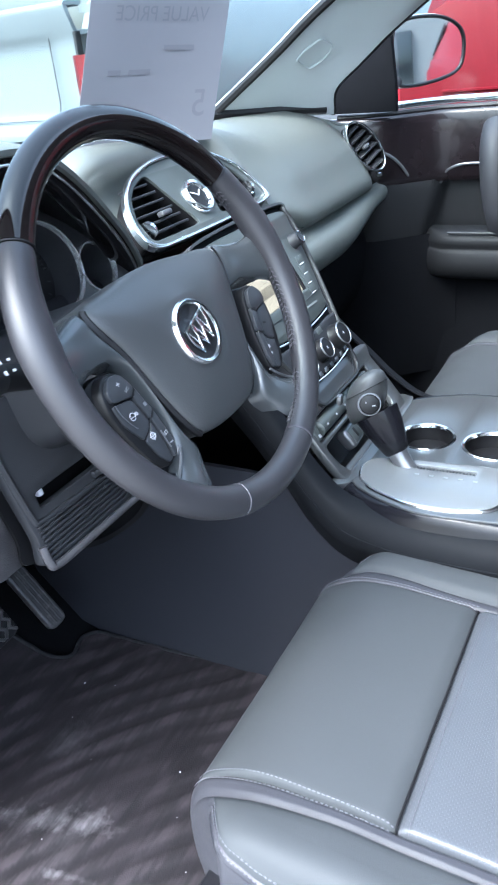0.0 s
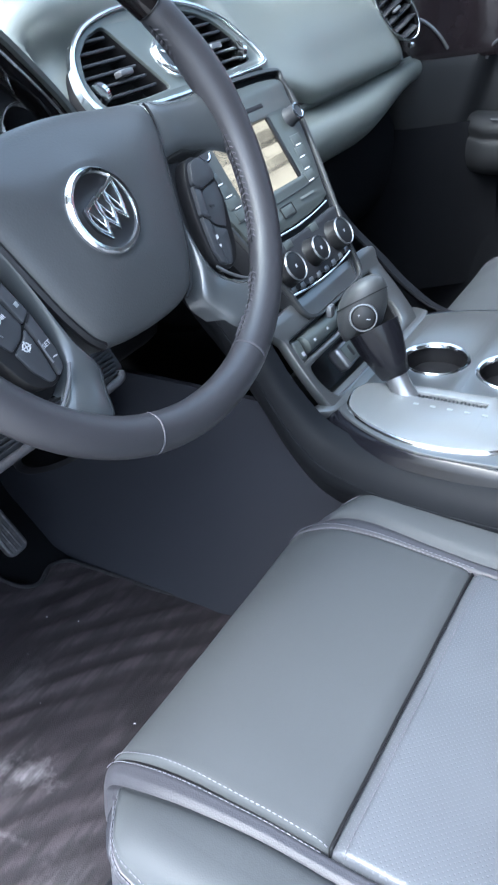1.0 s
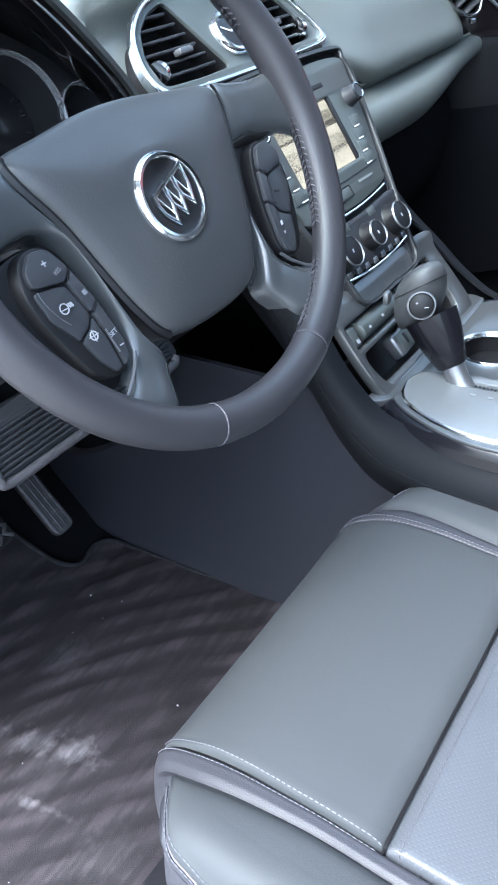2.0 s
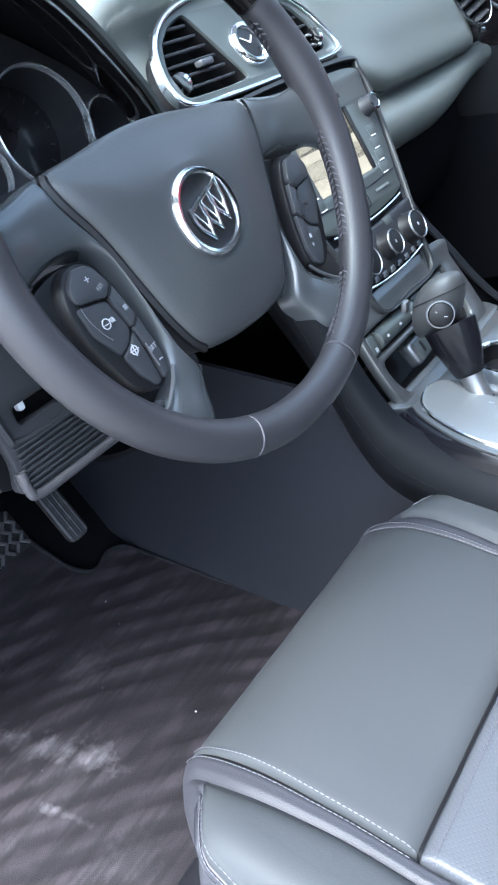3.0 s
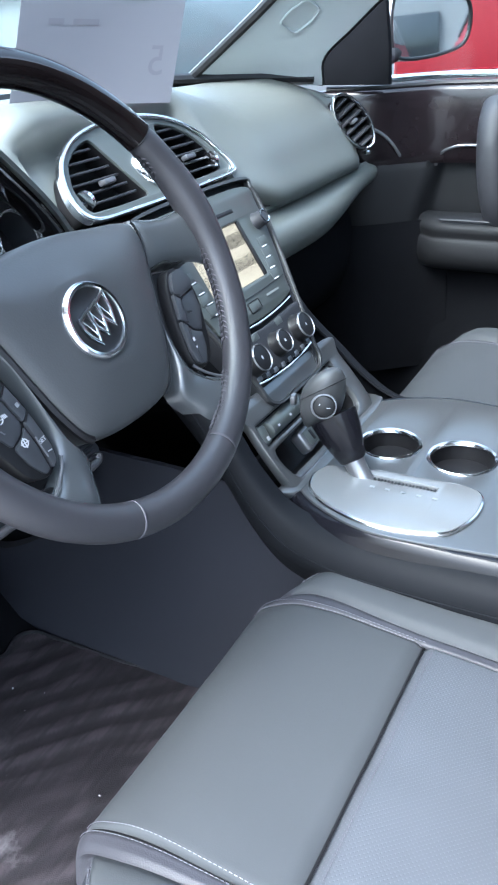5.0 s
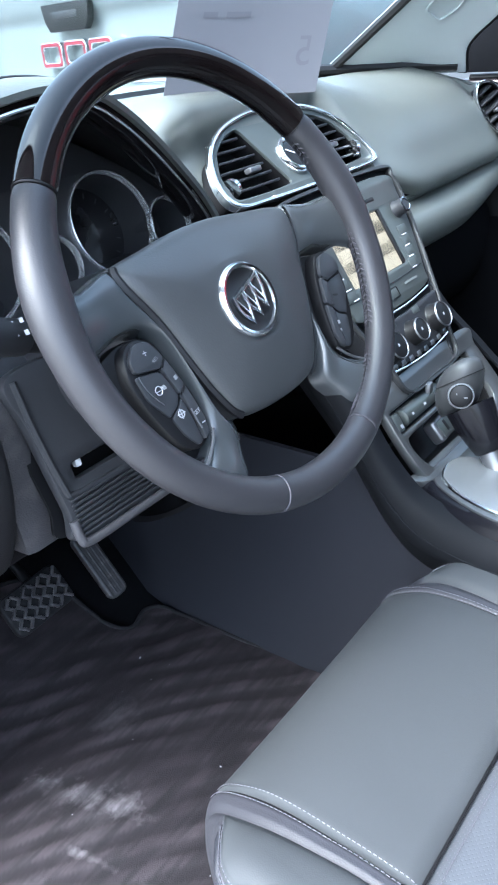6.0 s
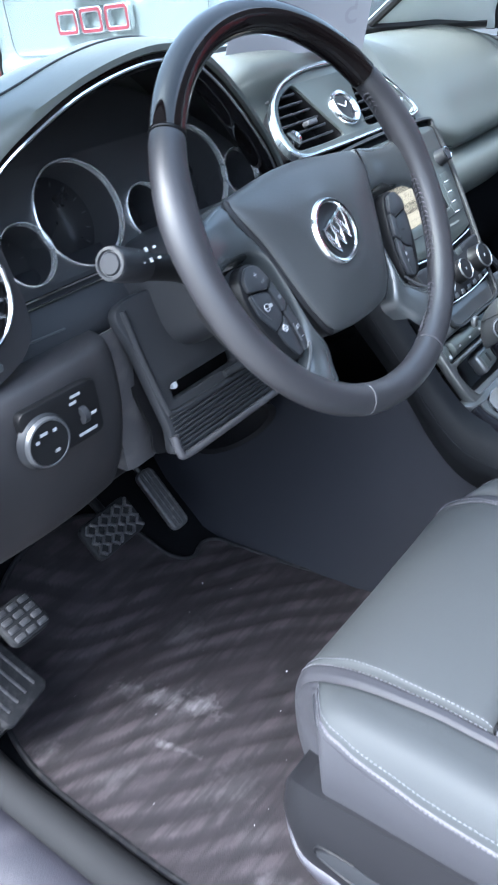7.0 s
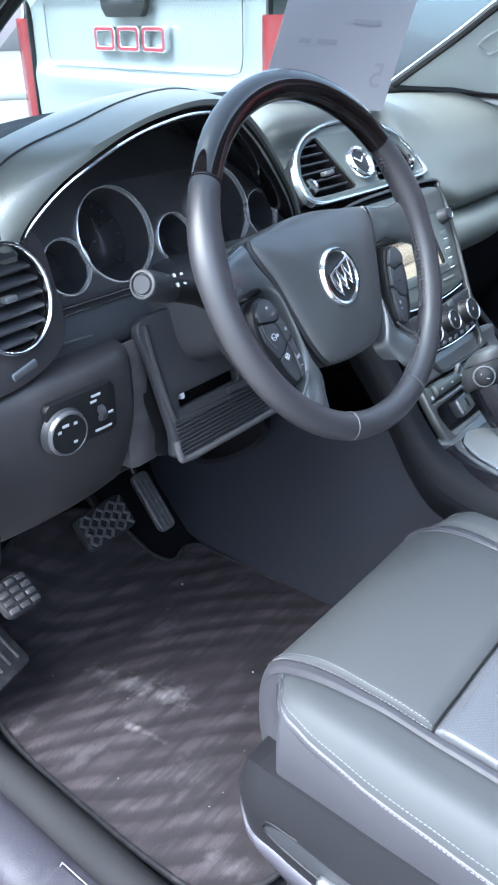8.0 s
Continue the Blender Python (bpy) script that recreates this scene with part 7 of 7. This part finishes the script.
def suv(name, label, m, paint, long=4.7):
    """A parked sport utility car, its tail towards local -y."""
    T = empty(name, label, "car", m.translation)
    st = [(0.0, 0.95, 0.45), (0.03, 1.02, 0.43), (0.25, 1.62, 0.36), (0.6, 1.70, 0.35), (2.2, 1.72, 0.35), (3.0, 1.62, 0.36), (3.55, 1.14, 0.37), (4.35, 1.02, 0.38), (4.65, 0.85, 0.42), (4.7, 0.62, 0.46)]
    rows = []
    for y, h, lo in st:
        y *= long / 4.7
        h = h * 1.14 if h > 1.3 else h * 1.3
        belt = min(h, 1.43)
        top = 0.62 if h > 1.3 else 0.80
        rows.append([m @ V((x, y, z)) for x, z in ((-0.84, lo), (-0.93, lo + 0.12), (-0.95, 0.72), (-0.95, 1.10), (-0.93, min(belt, 1.30)), (-0.90, belt), (-top - 0.05, h - 0.04), (-top + 0.05, h), (0, h + 0.015),
                                                   (top - 0.05, h), (top + 0.05, h - 0.04), (0.90, belt), (0.93, min(belt, 1.30)), (0.95, 1.10), (0.95, 0.72), (0.93, lo + 0.12), (0.84, lo))])
    part("body", loft(rows), paint, T, "painted body", 35)
    for s in (-1, 1):
        for y0, ln in ((0.75, 0.62), (1.55, 0.82), (2.45, 0.86)):
            y0 *= long / 4.7
            part("side_window", plate([(-ln / 2, -0.20), (ln / 2, -0.20), (ln / 2 - 0.08, 0.24), (-ln / 2 + 0.05, 0.24)] if s > 0 else [(-ln / 2, -0.20), (ln / 2, -0.20), (ln / 2 - 0.05, 0.24), (-ln / 2 + 0.08, 0.24)], (), 0.008, 0.004,
                                      m @ facing((s * 0.80, y0, 1.68), (s * 1.0, 0, 0.45))), TINTED, T, "dark tinted window")
        for y0 in (0.95, 2.0):
            hnd = part("door_handle", box((0.03, 0.20, 0.035), m @ pose(s * 0.955, y0 + 0.35, 1.24), 0.012), paint, T, "painted door handle")
        part("crease", tube([m @ V((s * 0.951, y, 1.13)) for y in np.linspace(0.2, 4.0, 12)], 0.006, 6), paint, T, "pressed body crease")
        part("tail_lamp", box((0.16, 0.14, 0.36), m @ pose(s * 0.86, 0.05, 1.15), 0.03), RED_LAMP, T, "red tail lamp")
        part("lower_cladding", box((0.04, long * 0.8, 0.16), m @ pose(s * 0.93, long / 2, 0.44), 0.01), DARK_PLASTIC, T, "dark sill cladding")
        for y0 in (0.95, 3.75):
            wheel_at(T, m @ facing((s * 0.82, y0 * long / 4.7, 0.36), (s, 0, 0)), 0.36, 0.24)
    part("rear_window", plate(rrect(0, 0, 1.2, 0.44, 0.08), (), 0.008, 0.004, m @ facing((0, 0.14, 1.62), (0, -1, 0.30))), TINTED, T, "dark rear window")
    part("rear_bumper", box((1.80, 0.16, 0.22), m @ pose(0, 0.0, 0.52), 0.05, 3), paint, T, "rear bumper")
    return T


# the truck stands ahead and to the right, tail towards the car
pickup(pose(2.37, 2.83, 0, 0, 0, -97.4) @ Matrix.Diagonal((1.17, 1.1, 1.08, 1)))
suv("parked_car", "bright red parked car beside the passenger door", pose(3.32, 0.62, 0, 0, 0, 181), RED_PAINT)
for i, (x, y, r, p) in enumerate(((3.0, -13.5, 4, RED_PAINT), (6.2, -13.8, 2, WHITE_PAINT), (9.2, -13.6, -3, RED_PAINT), (0.3, -13.4, 3, RED_PAINT))):
    suv("parked_car", ("red" if p is RED_PAINT else "white") + " parked car in the row behind", pose(x, y, 0, 0, 0, r), p)
# low kerb and far wall
thing("kerb", box((60, 0.16, 0.14), pose(0, 17, 0.07, 0, 0, -20), 0.03), CONCRETE, "pale concrete kerb at the lot's edge", "kerb", "structure")
fb = empty("far_building", "long low brownish building beyond the lot", "building", (2, 42, 0))
part("wall", box((60, 8, 5.0), pose(6, 46, 2.5, 0, 0, -12), 0.05), FAR_WALL, fb, "brownish rendered wall")
part("roof", box((61, 9, 0.4), pose(6, 46, 5.2, 0, 0, -12), 0.05), CONCRETE, fb, "flat pale roof edge")
for i in range(9):
    part("window", box((3.2, 0.2, 1.8), pose(6, 46, 0, 0, 0, -12) @ pose(-24 + i * 6, -4.05, 2.0), 0.03), TINTED, fb, "dark shop window")

rb = empty("shop_building", "pale grey low shop building behind the parked cars", "building", (5, -26, 0))
part("wall", box((50, 6, 4.2), pose(8, -28, 2.1, 0, 0, 6), 0.05), SHOP_WALL, rb, "pale grey wall")
part("roof", box((51, 7, 0.5), pose(8, -28, 4.4, 0, 0, 6), 0.05), FAR_WALL, rb, "dark roof edge")
for i in range(10):
    part("window", box((2.6, 0.2, 2.0), pose(8, -28, 0, 0, 0, 6) @ pose(-22 + i * 5, 3.05, 1.6), 0.03), TINTED, rb, "dark shop window")

# plain underbody and wheels that carry the cabin
ub = empty("car_underbody", "plain dark underbody on four black tyres below the cabin", "underbody", (XC, -0.3, 0.3), kind="structure")
part("floor_pan", box((1.64, 3.3, 0.16), pose(XC, -0.62, 0.34), 0.04, 3), DARK_PLASTIC, ub, "dark floor pan")
part("front_bay", box((1.60, 1.25, 0.60), pose(XC, 1.42, 0.62), 0.12, 4), material("plum_car_paint", (0.05, 0.045, 0.062), 0.3, coat=0.6, vary=0.05), ub, "dark painted front body")
for sx in (-1, 1):
    for y in (1.35, -1.75):
        wheel_at(ub, facing((XC + sx * 0.80, y, 0.37), (sx, 0, 0)), 0.37, 0.25)
